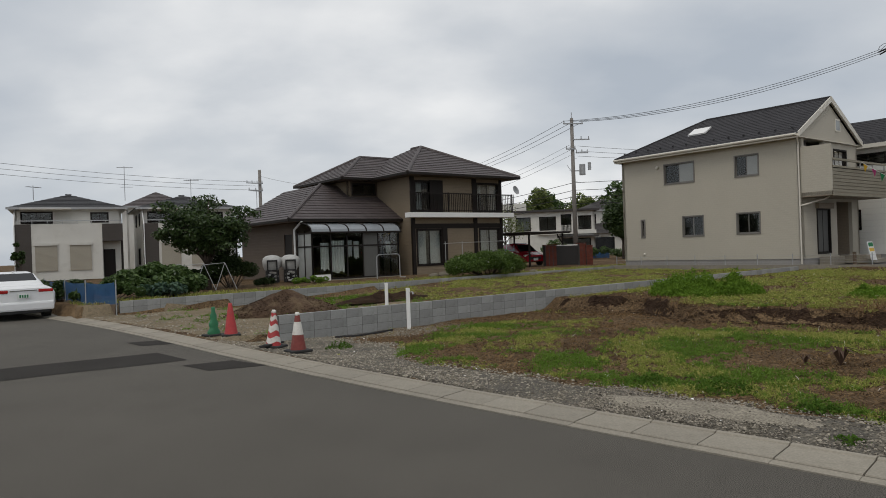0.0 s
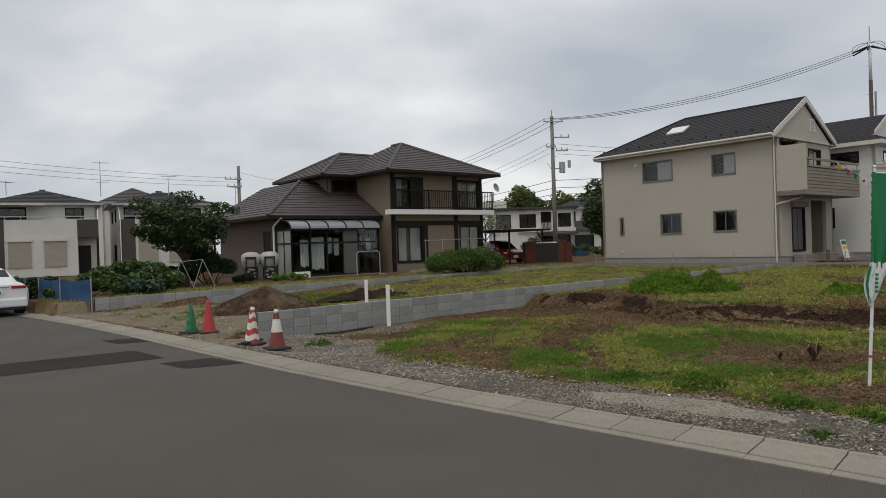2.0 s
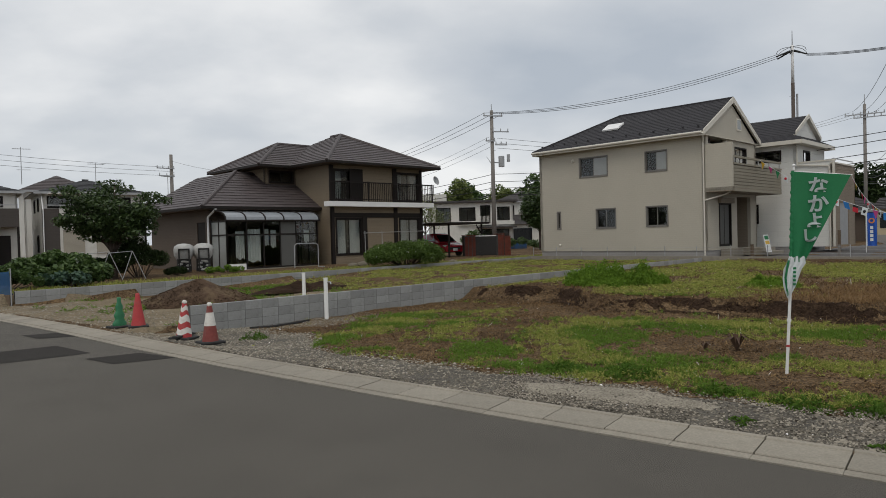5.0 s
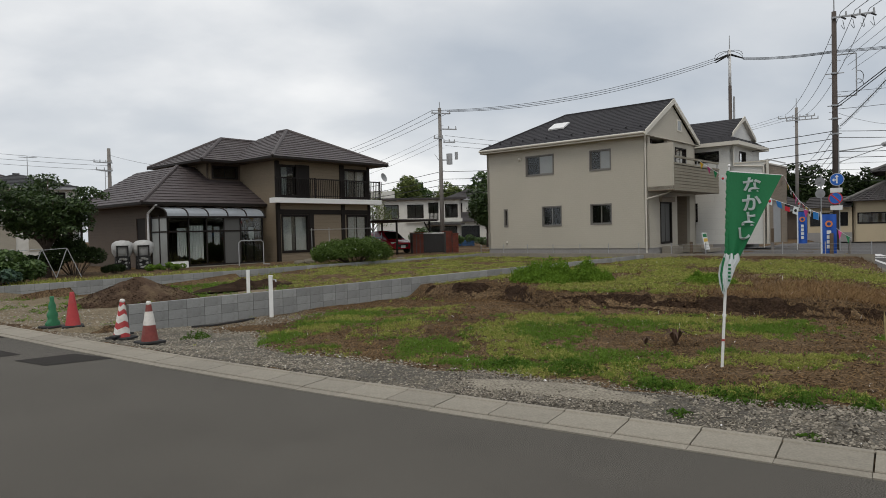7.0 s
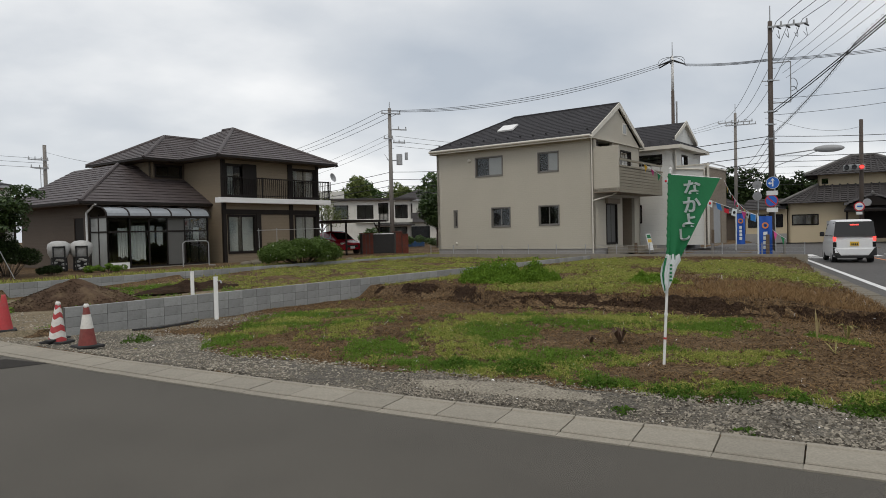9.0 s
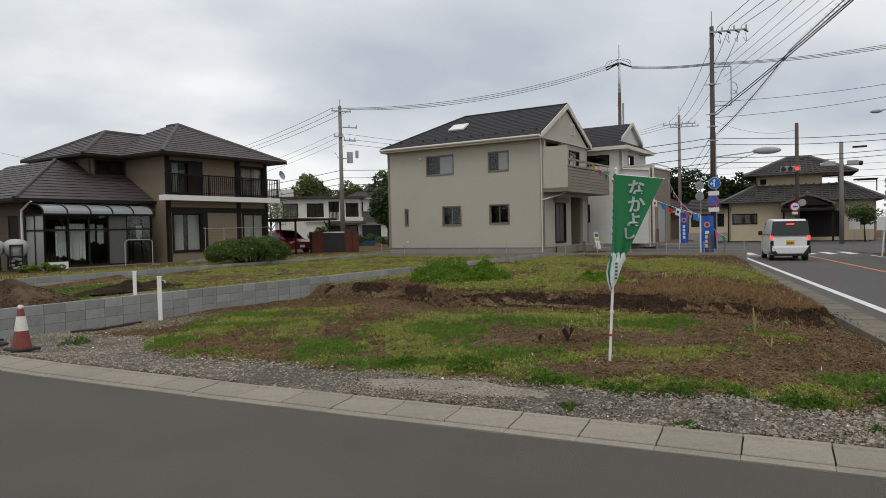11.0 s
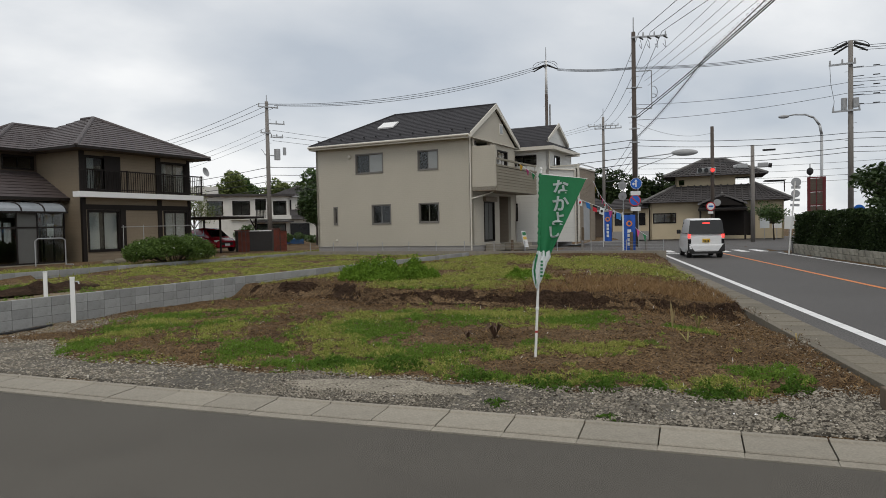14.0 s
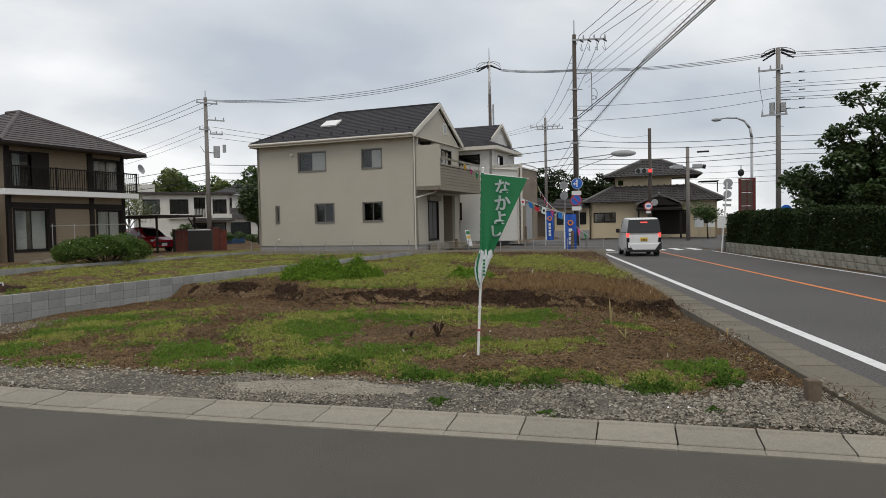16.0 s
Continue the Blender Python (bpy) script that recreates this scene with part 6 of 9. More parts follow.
# trees and bushes
tree(-9.75, 28.3, 0.42, 4.0, 1.8, "low spreading garden tree with dense dark green leaves", LEAF_DARK, 0.085, 15, 0.5, 620, 3, 0.24, 0.12, squash=0.6)
bush(-9.0, 28.9, 0.4, 1.1, 0.9, 1.95, "rounded dark green garden shrub", LEAF_HEDGE, 15000, 0.05, lumps=26)
bush(-10.2, 28.8, 0.38, 0.8, 0.6, 1.0, "dark shrubs under the garden tree", LEAF_HEDGE, 9000, 0.05, lumps=24)
bush(-7.7, 29.6, 0.4, 0.6, 0.4, 0.32, "low dark shrub beside the brown house", LEAF_HEDGE, 3000, 0.04)
bush(-5.9, 30.6, 0.4, 1.1, 0.4, 0.32, "low leafy weeds before the sunroom", WEED, 1600, 0.05, 38)
bush(-10.4, 24.5, 0.4, 1.7, 0.9, 1.15, "overgrown vegetable patch with broad leaves", LEAF_MID, 11000, 0.1, 38, "vegetable patch", 40)
bush(-9.6, 23.4, 0.4, 0.9, 0.5, 0.5, "blue-green cabbage plants in a row", LEAF_CABBAGE, 900, 0.11, 38, "vegetable patch")
bush(-13.2, 23.9, 0.3, 1.9, 0.6, 0.9, "dark leafy plants behind the blue mesh", LEAF_DARK, 6500, 0.08, 10, "vegetable patch", 26)
bush(-11.0, 22.3, 0.35, 1.2, 0.4, 0.75, "climbing leaves behind the blue mesh", LEAF_MID, 4000, 0.08, 10, "vegetable patch")
bush(2.0, 31.6, 0.4, 2.3, 1.0, 1.3, "broad low green shrub before the brown house", LEAF_SHRUB, 30000, 0.05, 38, lumps=70)
bush(-29.0, 46.5, 0.38, 0.4, 0.4, 3.6, "slim climbing shrub before the white house", LEAF_DARK, 1300, 0.12)


# ---- cones, posts, banner on the near edge ----
def cone(x, y, h, kind, tilt=0.0, rz=0.0):
    m = pose(x, y, max(gz(x, y), 0) + 0.02, tilt, 0, rz)
    label = {"plain": "plain faded red traffic cone on a rubber base", "stripe": "red traffic cone with white chevron bands, leaning on gravel",
             "old": "dark red traffic cone with one white band and taped tip", "green": "crumpled green plastic traffic cone"}[kind]
    c = thing("traffic_cone", m, label, "traffic cone", "traffic cones by the drive")
    base = RUBBER
    part("base", bx(-0.19, 0.19, -0.19, 0.19, 0.0, 0.045, bev=0.02), base, c, "black rubber base")
    r0, r1 = 0.135, 0.035
    rad = lambda z: r0 + (r1 - r0) * (z - 0.045) / (h - 0.045)
    body = {"plain": CONE_RED, "stripe": CONE_RED, "old": CONE_OLD, "green": CONE_GREEN}[kind]
    bm = B()
    n, rows = 24, 16
    vs = []
    for i in range(rows + 1):
        z = 0.045 + (h - 0.045) * i / rows
        dent = 1.0 if kind != "green" else 1 + 0.18 * math.sin(i * 1.3)
        vs.append([bm.verts.new((rad(z) * dent * math.cos(2 * math.pi * j / n), rad(z) * (dent if kind != "green" else 0.6) * math.sin(2 * math.pi * j / n), z)) for j in range(n)])
    for i in range(rows):
        for j in range(n):
            bm.faces.new((vs[i][j], vs[i][(j + 1) % n], vs[i + 1][(j + 1) % n], vs[i + 1][j]))
    bm.faces.new(vs[-1])
    part("body", bm, body, c, smooth=True)
    bands = {"stripe": ((0.1, 0.2), (0.3, 0.42), (0.5, 0.58)), "old": ((0.3, 0.52),), "plain": (), "green": ()}[kind]
    for z0, z1 in bands:
        bm = B()
        amp = 0.05 if kind == "stripe" else 0.0
        for j in range(n):
            a0, a1 = 2 * math.pi * j / n, 2 * math.pi * (j + 1) / n
            zz = [z + amp * (abs(((a * 3 / math.pi) % 2) - 1) - 0.5) for a in (a0, a1) for z in (z0, z1)]
            pts = [((rad(z) + 0.003) * math.cos(a), (rad(z) + 0.003) * math.sin(a), z) for a, z in ((a0, zz[0]), (a1, zz[2]), (a1, zz[3]), (a0, zz[1]))]
            face(bm, *pts)
        bmesh.ops.remove_doubles(bm, verts=bm.verts, dist=0.0004)
        part("band", bm, CONE_WHITE, c, "dirty white reflective band", smooth=True)
    if kind in ("stripe", "old"):
        bm = ball(B(), (0, 0, h - 0.01), 0.045, (1, 1, 0.9), 2)
        for v in bm.verts:
            v.co += Vector((0.012, 0.012, 0.012)) * noise.noise(v.co * 40)
        part("tip", bm, CONE_WHITE, c, "tip wrapped in worn tape", smooth=True)
    if kind == "stripe":
        part("weight", bx(-0.27, 0.27, -0.06, 0.06, 0.05, 0.085, bev=0.015), RUBBER, c, "black rubber weight")
    return c


cone(-4.47, 14.19, 0.68, "plain", 0, 20)
cone(-4.95, 14.55, 0.62, "green", 0, 50)
cone(-3.15, 12.42, 0.66, "stripe", 3, 70)
cone(-2.55, 11.74, 0.66, "old", 0, 35)


def water_post(x, y, z0, z1, tap):
    p = thing("water_standpipe", pose(x, y, 0), "white plastic standpipe post with a small tap", "standpipe", "standpipes on the lots")
    part("post", bx(-0.042, 0.042, -0.042, 0.042, z0, z1, bev=0.008), WHITE_PLASTIC, p)
    part("cap", bx(-0.047, 0.047, -0.047, 0.047, z1, z1 + 0.02, bev=0.006), WHITE_PLASTIC, p)
    if tap:
        part("tap", pipe(B(), [(0.04, -0.03, z1 - 0.08), (0.11, -0.05, z1 - 0.07), (0.12, -0.06, z1 - 0.12)], 0.014, 8), CHROME, p, "small metal tap")
    return p


water_post(-0.82, 15.25, -0.05, 0.84, True)
water_post(-1.55, 18.2, 0.0, 0.83, False)
pb = B()
pipe(pb, [(x, y, gz(x, y) + 0.03) for x, y in ((-2.35, 14.5), (-1.95, 14.78), (-1.6, 15.08), (-1.2, 15.38))], 0.025, 8)
single("drain_pipe", pb, RUBBER, Matrix(), "short black plastic drain pipe at the wall's foot", "pipe")


def text_mesh(body, size, m, mat, parent, label, name="lettering"):
    cu = bpy.data.curves.new("lettering", "FONT")
    cu.body, cu.size, cu.extrude, cu.align_x, cu.offset = body, size, 0.0008, "CENTER", 0.006
    tmp = new("lettering_tmp", cu)
    bpy.context.view_layer.update()
    me = bpy.data.meshes.new_from_object(tmp.evaluated_get(bpy.context.evaluated_depsgraph_get()))
    bpy.data.objects.remove(tmp)
    bpy.data.curves.remove(cu)
    me.materials.clear()
    me.materials.append(mat)
    me.transform(m)
    ob = new(name, me)
    ob.parent = parent
    return tagged(ob, label)


def banner_green():
    rz = -35.0
    f = thing("banner_flag", pose(4.79, 7.25, 0.03, 0, 1.9, rz), "green cloth advertising banner on a white pole, bunched at its foot", "banner")
    part("pole", tube(B(), (0, 0, -0.1), (0.02, 0, 0.95), 0.017, 0.016, 10), WHITE_PLASTIC, f, "white plastic pole")
    part("pole_top", tube(B(), (0.02, 0, 0.95), (0.03, 0, 2.36), 0.011, 0.011, 8), WHITE_PLASTIC, f)
    part("finial", ball(B(), (0.03, 0, 2.37), 0.018), WHITE_PLASTIC, f)
    part("collar", tube(B(), (0.014, 0, 0.6), (0.014, 0, 0.63), 0.024, 0.024, 10), WHITE_PLASTIC, f)
    part("tie", tube(B(), (0.009, 0, 0.31), (0.009, 0, 0.335), 0.021, 0.021, 10), CONE_RED, f, "red tape round the pole")
    part("cross_rod", tube(B(), (0.02, 0, 2.305), (0.6, 0, 2.245), 0.006, 0.006, 6), WHITE_PLASTIC, f)

    def wid(z):
        k = (z - 1.3) / (2.3 - 1.3)
        return 0.15 + 0.42 * max(k, 0)

    def cloth(u, z):
        """Point of the cloth: u from 0 at the pole to 1 at the free edge."""
        w = wid(z)
        x = 0.015 + w * u
        fold = (1 - (z - 1.3)) * 0.02
        y = -0.02 + 0.03 * math.sin(u * 5 + z * 3) * u + fold * math.sin(u * 9 + z * 5) * 0.8
        return Vector((x, y, z - 0.055 * u * max((z - 1.3), 0)))
    bm = B()
    nu, nz_ = 18, 36
    g = [[bm.verts.new(cloth(i / nu, 1.28 + 1.02 * j / nz_)) for i in range(nu + 1)] for j in range(nz_ + 1)]
    for j in range(nz_):
        for i in range(nu):
            bm.faces.new((g[j][i], g[j][i + 1], g[j + 1][i + 1], g[j + 1][i]))
    part("cloth", bm, FLAG_GREEN, f, "green cloth with white lettering", smooth=True)
    sl = B()
    rings = []
    for k in range(61):
        rr = 0.02 + 0.003 * math.sin(k * 1.55) + 0.002 * math.sin(k * 3.7)
        cx = 0.022 + 0.003 * math.sin(k * 1.05)
        rings.append([sl.verts.new((cx + rr * math.cos(a * math.pi / 4), -0.004 + rr * math.sin(a * math.pi / 4), 1.28 + k * 0.0172)) for a in range(8)])
    for a, b in zip(rings, rings[1:]):
        for k in range(8):
            sl.faces.new((a[k], a[(k + 1) % 8], b[(k + 1) % 8], b[k]))
    part("sleeve", sl, FLAG_GREEN, f, "ruffled green sleeve round the pole", smooth=True)
    # lettering runs down the cloth, lying just before it
    for ch, x, z, sz in (("な", 0.285, 2.125, 0.21), ("か", 0.285, 1.93, 0.21), ("よ", 0.26, 1.735, 0.2), ("し", 0.205, 1.575, 0.16)):
        t = text_mesh(ch, sz, Matrix.Translation((x, 0, z - sz * 0.32)) @ pose(0, 0, 0, 90, -6, 0), CLOTH_WHITE, f, "white lettering on the green cloth")
        for v in t.data.vertices:
            zz = v.co.z
            u = (v.co.x - 0.015) / wid(zz)
            v.co.y = cloth(min(max(u, 0), 1), zz).y - 0.016
    # bunched lower end, white side out
    bm = B()
    rows = ((1.34, 0.0, 0.16), (1.27, -0.02, 0.19), (1.2, -0.05, 0.18), (1.1, -0.06, 0.16), (1.0, -0.05, 0.12), (0.93, -0.03, 0.07), (0.87, -0.01, 0.03))
    g = []
    for z, x0, w in rows:
        g.append([bm.verts.new((x0 + w * i / 12, -0.035 + 0.022 * math.sin(i * 1.9 + z * 9), z + 0.012 * math.sin(i * 1.3))) for i in range(13)])
    for j in range(len(rows) - 1):
        for i in range(12):
            bm.faces.new((g[j][i], g[j][i + 1], g[j + 1][i + 1], g[j + 1][i]))
    part("lower_cloth", bm, CLOTH_WHITE, f, "bunched pale lower end of the banner", smooth=True)
    for k in range(5):
        part("print_bar", box(B(), 0.045, 0.075, -0.064, -0.06, 1.2 - k * 0.045, 1.225 - k * 0.045), FLAG_GREEN, f)
    part("lower_edge", pipe(B(), [(0.0, -0.04, 1.3), (-0.03, -0.05, 1.1), (0.0, -0.03, 0.9)], 0.012, 6), FLAG_GREEN, f)
    return f


banner_green()
single("boundary_stub", bx(-0.06, 0.06, -0.06, 0.06, -0.1, 0.23, bev=0.015), WOOD_BOARD, pose(6.08, 3.64, 0.0, 0, 0, 53), "short weathered concrete boundary post in the gravel", "post")


# ---- left: fence, car, garden things ----
def mesh_fence():
    f = thing("mesh_fence", Matrix(), "blue mesh sheet strung over low boards and blocks", "fence")
    pts = [kpos(29.5, 6.6), kpos(26.0, 6.45), kpos(23.1, 6.3), Vector((-9.95, 20.65, 0))]
    for a, b in zip(pts, pts[1:]):
        n = 14
        bm = B()
        top, bot = [], []
        for i in range(n + 1):
            p = a.lerp(b, i / n)
            sag = 0.05 * math.sin(math.pi * i / n)
            wob = 0.03 * math.sin(i * 1.7)
            top.append(bm.verts.new((p.x + wob, p.y + wob, 1.05 - sag)))
            bot.append(bm.verts.new((p.x - wob, p.y - wob, 0.36)))
        for i in range(n):
            bm.faces.new((bot[i], bot[i + 1], top[i + 1], top[i]))
        part("mesh_sheet", bm, BLUE_NET, f, smooth=True)
        k = max(2, int((b - a).length / 0.42))
        u = (b - a).normalized()
        for i in range(k):
            p, q = a.lerp(b, i / k), a.lerp(b, (i + 0.95) / k)
            h = 0.4 + 0.03 * math.sin(i * 2.1)
            nrm = Vector((-u.y, u.x, 0)) * 0.04
            bb = B()
            prism(bb, [p - nrm, q - nrm, q + nrm, p + nrm], (0, 0, h))
            part("board", bb, WOOD_BOARD if i % 3 else CONCRETE_OLD, f)
        part("post", tube(B(), (a.x, a.y, 0), (a.x, a.y, 1.12), 0.018, 0.018, 8), GALV, f)
    part("post", tube(B(), (pts[-1].x, pts[-1].y, 0), (pts[-1].x, pts[-1].y, 1.12), 0.018, 0.018, 8), GALV, f)
    return f


mesh_fence()


def loft(bm, sections):
    """Skins a row of closed sections with equal point counts, and caps both ends."""
    rings = [[bm.verts.new(p) for p in s] for s in sections]
    n = len(rings[0])
    for a, b in zip(rings, rings[1:]):
        for j in range(n):
            bm.faces.new((a[j], a[(j + 1) % n], b[(j + 1) % n], b[j]))
    bm.faces.new(rings[0][::-1])
    bm.faces.new(rings[-1])
    bmesh.ops.recalc_face_normals(bm, faces=bm.faces)
    return bm


def ring(x, zb, zt, hb, hm, ht, zm):
    """A car body's cross-section at x: half widths at the bottom, the widest line and the top."""
    right = [(hb, zb), (hm, zb + (zm - zb) * 0.35), (hm, zm), (ht + (hm - ht) * 0.5, zm + (zt - zm) * 0.6), (ht, zt - 0.03), (ht - 0.08, zt)]
    pts = right + [(-y, z) for y, z in right[::-1]]
    return [(x, y, z) for y, z in pts]


def wheel(parent, x, y, r, out):
    w = part("wheel", tube(B(), (x, y, r), (x, y + 0.2 * out, r), r, r, 24), RUBBER, parent, "black tyre", smooth=False)
    part("rim", tube(B(), (x, y + 0.185 * out, r), (x, y + 0.206 * out, r), r * 0.66, r * 0.6, 18), ALU, w, "silver wheel rim")
    return w


def vehicle(name, m, label, paint, L, hw, hull, cabin, wheels, wr):
    """A car along +x from its rear at x = 0: hull and cabin are lofted sections."""
    c = thing(name, m, label, "car")
    part("body", loft(B(), [ring(*s) for s in hull]), paint, c, "painted car body", smooth=True).data.set_sharp_from_angle(angle=radians(38))
    part("cabin", loft(B(), [ring(*s) for s in cabin]), paint, c, "car roof and pillars", smooth=True).data.set_sharp_from_angle(angle=radians(40))
    for x in wheels:
        wheel(c, x, hw - 0.2, wr, 1)
        wheel(c, x, -hw + 0.2, wr, -1)
    return c


def quad_plate(pts, t, mat, parent, name, label=""):
    bm = B()
    a, b, c, d = [Vector(p) for p in pts]
    n = (b - a).cross(d - a).normalized() * t
    prism(bm, [a, b, c, d], n)
    return part(name, bm, mat, parent, label)


def sedan():
    hd = 90 + 43
    c = vehicle("car", pose(-12.66, 20.5, 0, 0, 0, hd), "white four-door sedan parked at the roadside, seen from behind", CAR_WHITE, 4.65, 0.9,
                [(0.0, 0.42, 0.95, 0.72, 0.8, 0.66, 0.78), (0.12, 0.28, 1.02, 0.78, 0.88, 0.7, 0.8), (0.7, 0.22, 1.04, 0.82, 0.9, 0.74, 0.8), (2.3, 0.2, 0.98, 0.82, 0.9, 0.78, 0.75), (3.6, 0.2, 0.92, 0.82, 0.9, 0.74, 0.7), (4.45, 0.24, 0.78, 0.78, 0.84, 0.66, 0.6), (4.65, 0.3, 0.65, 0.6, 0.7, 0.55, 0.5)],
                [(0.55, 0.9, 1.02, 0.7, 0.72, 0.68, 0.96), (1.25, 0.9, 1.4, 0.74, 0.76, 0.56, 1.0), (2.0, 0.9, 1.46, 0.76, 0.78, 0.58, 1.0), (2.6, 0.9, 1.42, 0.76, 0.78, 0.56, 1.0), (3.45, 0.86, 0.96, 0.74, 0.76, 0.7, 0.9)],
                (0.95, 3.7), 0.32)
    quad_plate([(0.66, 0.57, 1.05), (0.66, -0.57, 1.05), (1.2, -0.5, 1.39), (1.2, 0.5, 1.39)], 0.012, CAR_GLASS, c, "rear_window", "dark rear window")
    for sy in (1, -1):
        quad_plate([(1.2, 0.775 * sy, 1.02), (2.0, 0.79 * sy, 1.0), (2.0, 0.62 * sy, 1.4), (1.45, 0.6 * sy, 1.36)], 0.01, CAR_GLASS, c, "side_window")
        quad_plate([(2.1, 0.79 * sy, 1.0), (2.95, 0.77 * sy, 1.0), (2.6, 0.6 * sy, 1.38), (2.1, 0.62 * sy, 1.4)], 0.01, CAR_GLASS, c, "side_window")
        part("tail_lamp", bx(-0.02, 0.16, 0.4 * sy, 0.8 * sy, 0.83, 0.92, bev=0.02), LAMP_RED, c, "red tail lamp")
    part("plate", box(B(), -0.04, -0.01, -0.165, 0.165, 0.66, 0.83), SIGN_WHITE, c, "white number plate with plain bars")
    for k in range(4):
        part("plate_bar", box(B(), -0.046, -0.04, -0.12 + 0.065 * k, -0.08 + 0.065 * k, 0.68, 0.77), FLAG_GREEN, c)
    part("bumper", bx(-0.06, 0.3, -0.82, 0.82, 0.28, 0.55, bev=0.06), CAR_WHITE, c, "rear bumper")
    part("diffuser", bx(-0.03, 0.3, -0.7, 0.7, 0.2, 0.32, bev=0.03), RUBBER, c, "black lower bumper")
    part("trim", box(B(), -0.03, 0.0, -0.36, 0.36, 0.885, 0.905), CHROME, c, "chrome strip")
    part("antenna", bx(1.3, 1.5, -0.03, 0.03, 1.4, 1.47, bev=0.015), CAR_WHITE, c)
    return c


sedan()


def kei_van():
    hd = math.degrees(math.atan2(SM.y, SM.x))
    p = mpos(33.2, 5.5)
    c = vehicle("car", pose(p.x, p.y, 0.01, 0, 0, hd), "small white boxy wagon waiting at the signal, brake lamps lit", CAR_WHITE, 3.4, 0.78,
                [(0.0, 0.35, 1.0, 0.72, 0.78, 0.74, 0.8), (0.1, 0.25, 1.08, 0.74, 0.8, 0.76, 0.8), (2.4, 0.22, 1.08, 0.74, 0.8, 0.76, 0.8), (3.1, 0.24, 1.0, 0.72, 0.78, 0.7, 0.75), (3.4, 0.3, 0.85, 0.62, 0.7, 0.6, 0.6)],
                [(0.03, 0.95, 1.7, 0.75, 0.76, 0.66, 1.2), (0.2, 0.95, 1.82, 0.76, 0.77, 0.66, 1.2), (1.8, 0.95, 1.84, 0.76, 0.77, 0.66, 1.2), (2.4, 0.95, 1.76, 0.76, 0.77, 0.64, 1.2), (2.95, 0.95, 1.05, 0.74, 0.76, 0.7, 1.0)],
                (0.6, 2.85), 0.28)
    quad_plate([(0.0, 0.775, 1.1), (0.0, -0.775, 1.1), (0.02, -0.69, 1.74), (0.02, 0.69, 1.74)], 0.03, CAR_GLASS, c, "rear_window", "dark tailgate window")
    for sy in (1, -1):
        quad_plate([(0.25, 0.775 * sy, 1.12), (1.3, 0.775 * sy, 1.12), (1.3, 0.69 * sy, 1.68), (0.3, 0.69 * sy, 1.68)], 0.012, CAR_GLASS, c, "side_window")
        quad_plate([(1.4, 0.775 * sy, 1.12), (2.5, 0.775 * sy, 1.12), (2.3, 0.69 * sy, 1.66), (1.4, 0.69 * sy, 1.68)], 0.012, CAR_GLASS, c, "side_window")
        part("tail_lamp", bx(-0.03, 0.08, 0.68 * sy, 0.79 * sy, 0.92, 1.12, bev=0.02), LAMP_LIT, c, "lit red brake lamp")
        part("lamp_case", bx(-0.025, 0.08, 0.66 * sy, 0.79 * sy, 0.66, 0.88, bev=0.02), CAR_GLASS, c)
        part("mirror", bx(2.35, 2.5, 0.8 * sy, 0.98 * sy, 1.1, 1.3, bev=0.03), CAR_GLASS, c, "dark door mirror")
        quad_plate([(-0.055, 0.5 * sy, 0.3), (-0.055, 0.8 * sy, 0.3), (-0.04, 0.8 * sy, 0.66), (-0.05, 0.72 * sy, 0.62)], 0.02, RUBBER, c, "bumper_vent", "black bumper corner")
    part("brake_lamp", bx(-0.02, 0.02, -0.16, 0.16, 1.58, 1.63, bev=0.01), LAMP_LIT, c, "lit high brake lamp")
    part("plate", box(B(), -0.035, 0.0, -0.165, 0.165, 0.72, 0.89), PLATE_YELLOW, c, "yellow number plate with plain bars")
    for k in range(4):
        part("plate_bar", box(B(), -0.041, -0.035, -0.12 + 0.065 * k, -0.08 + 0.065 * k, 0.74, 0.82), RUBBER, c)
    part("bumper", bx(-0.05, 0.3, -0.77, 0.77, 0.3, 0.62, bev=0.05), CAR_WHITE, c, "white rear bumper")
    part("lower_lip", bx(-0.04, 0.3, -0.7, 0.7, 0.2, 0.32, bev=0.03), RUBBER, c)
    part("wiper", pipe(B(), [(-0.02, 0.0, 1.14), (-0.03, -0.3, 1.2)], 0.01), RUBBER, c)
    return c


kei_van()


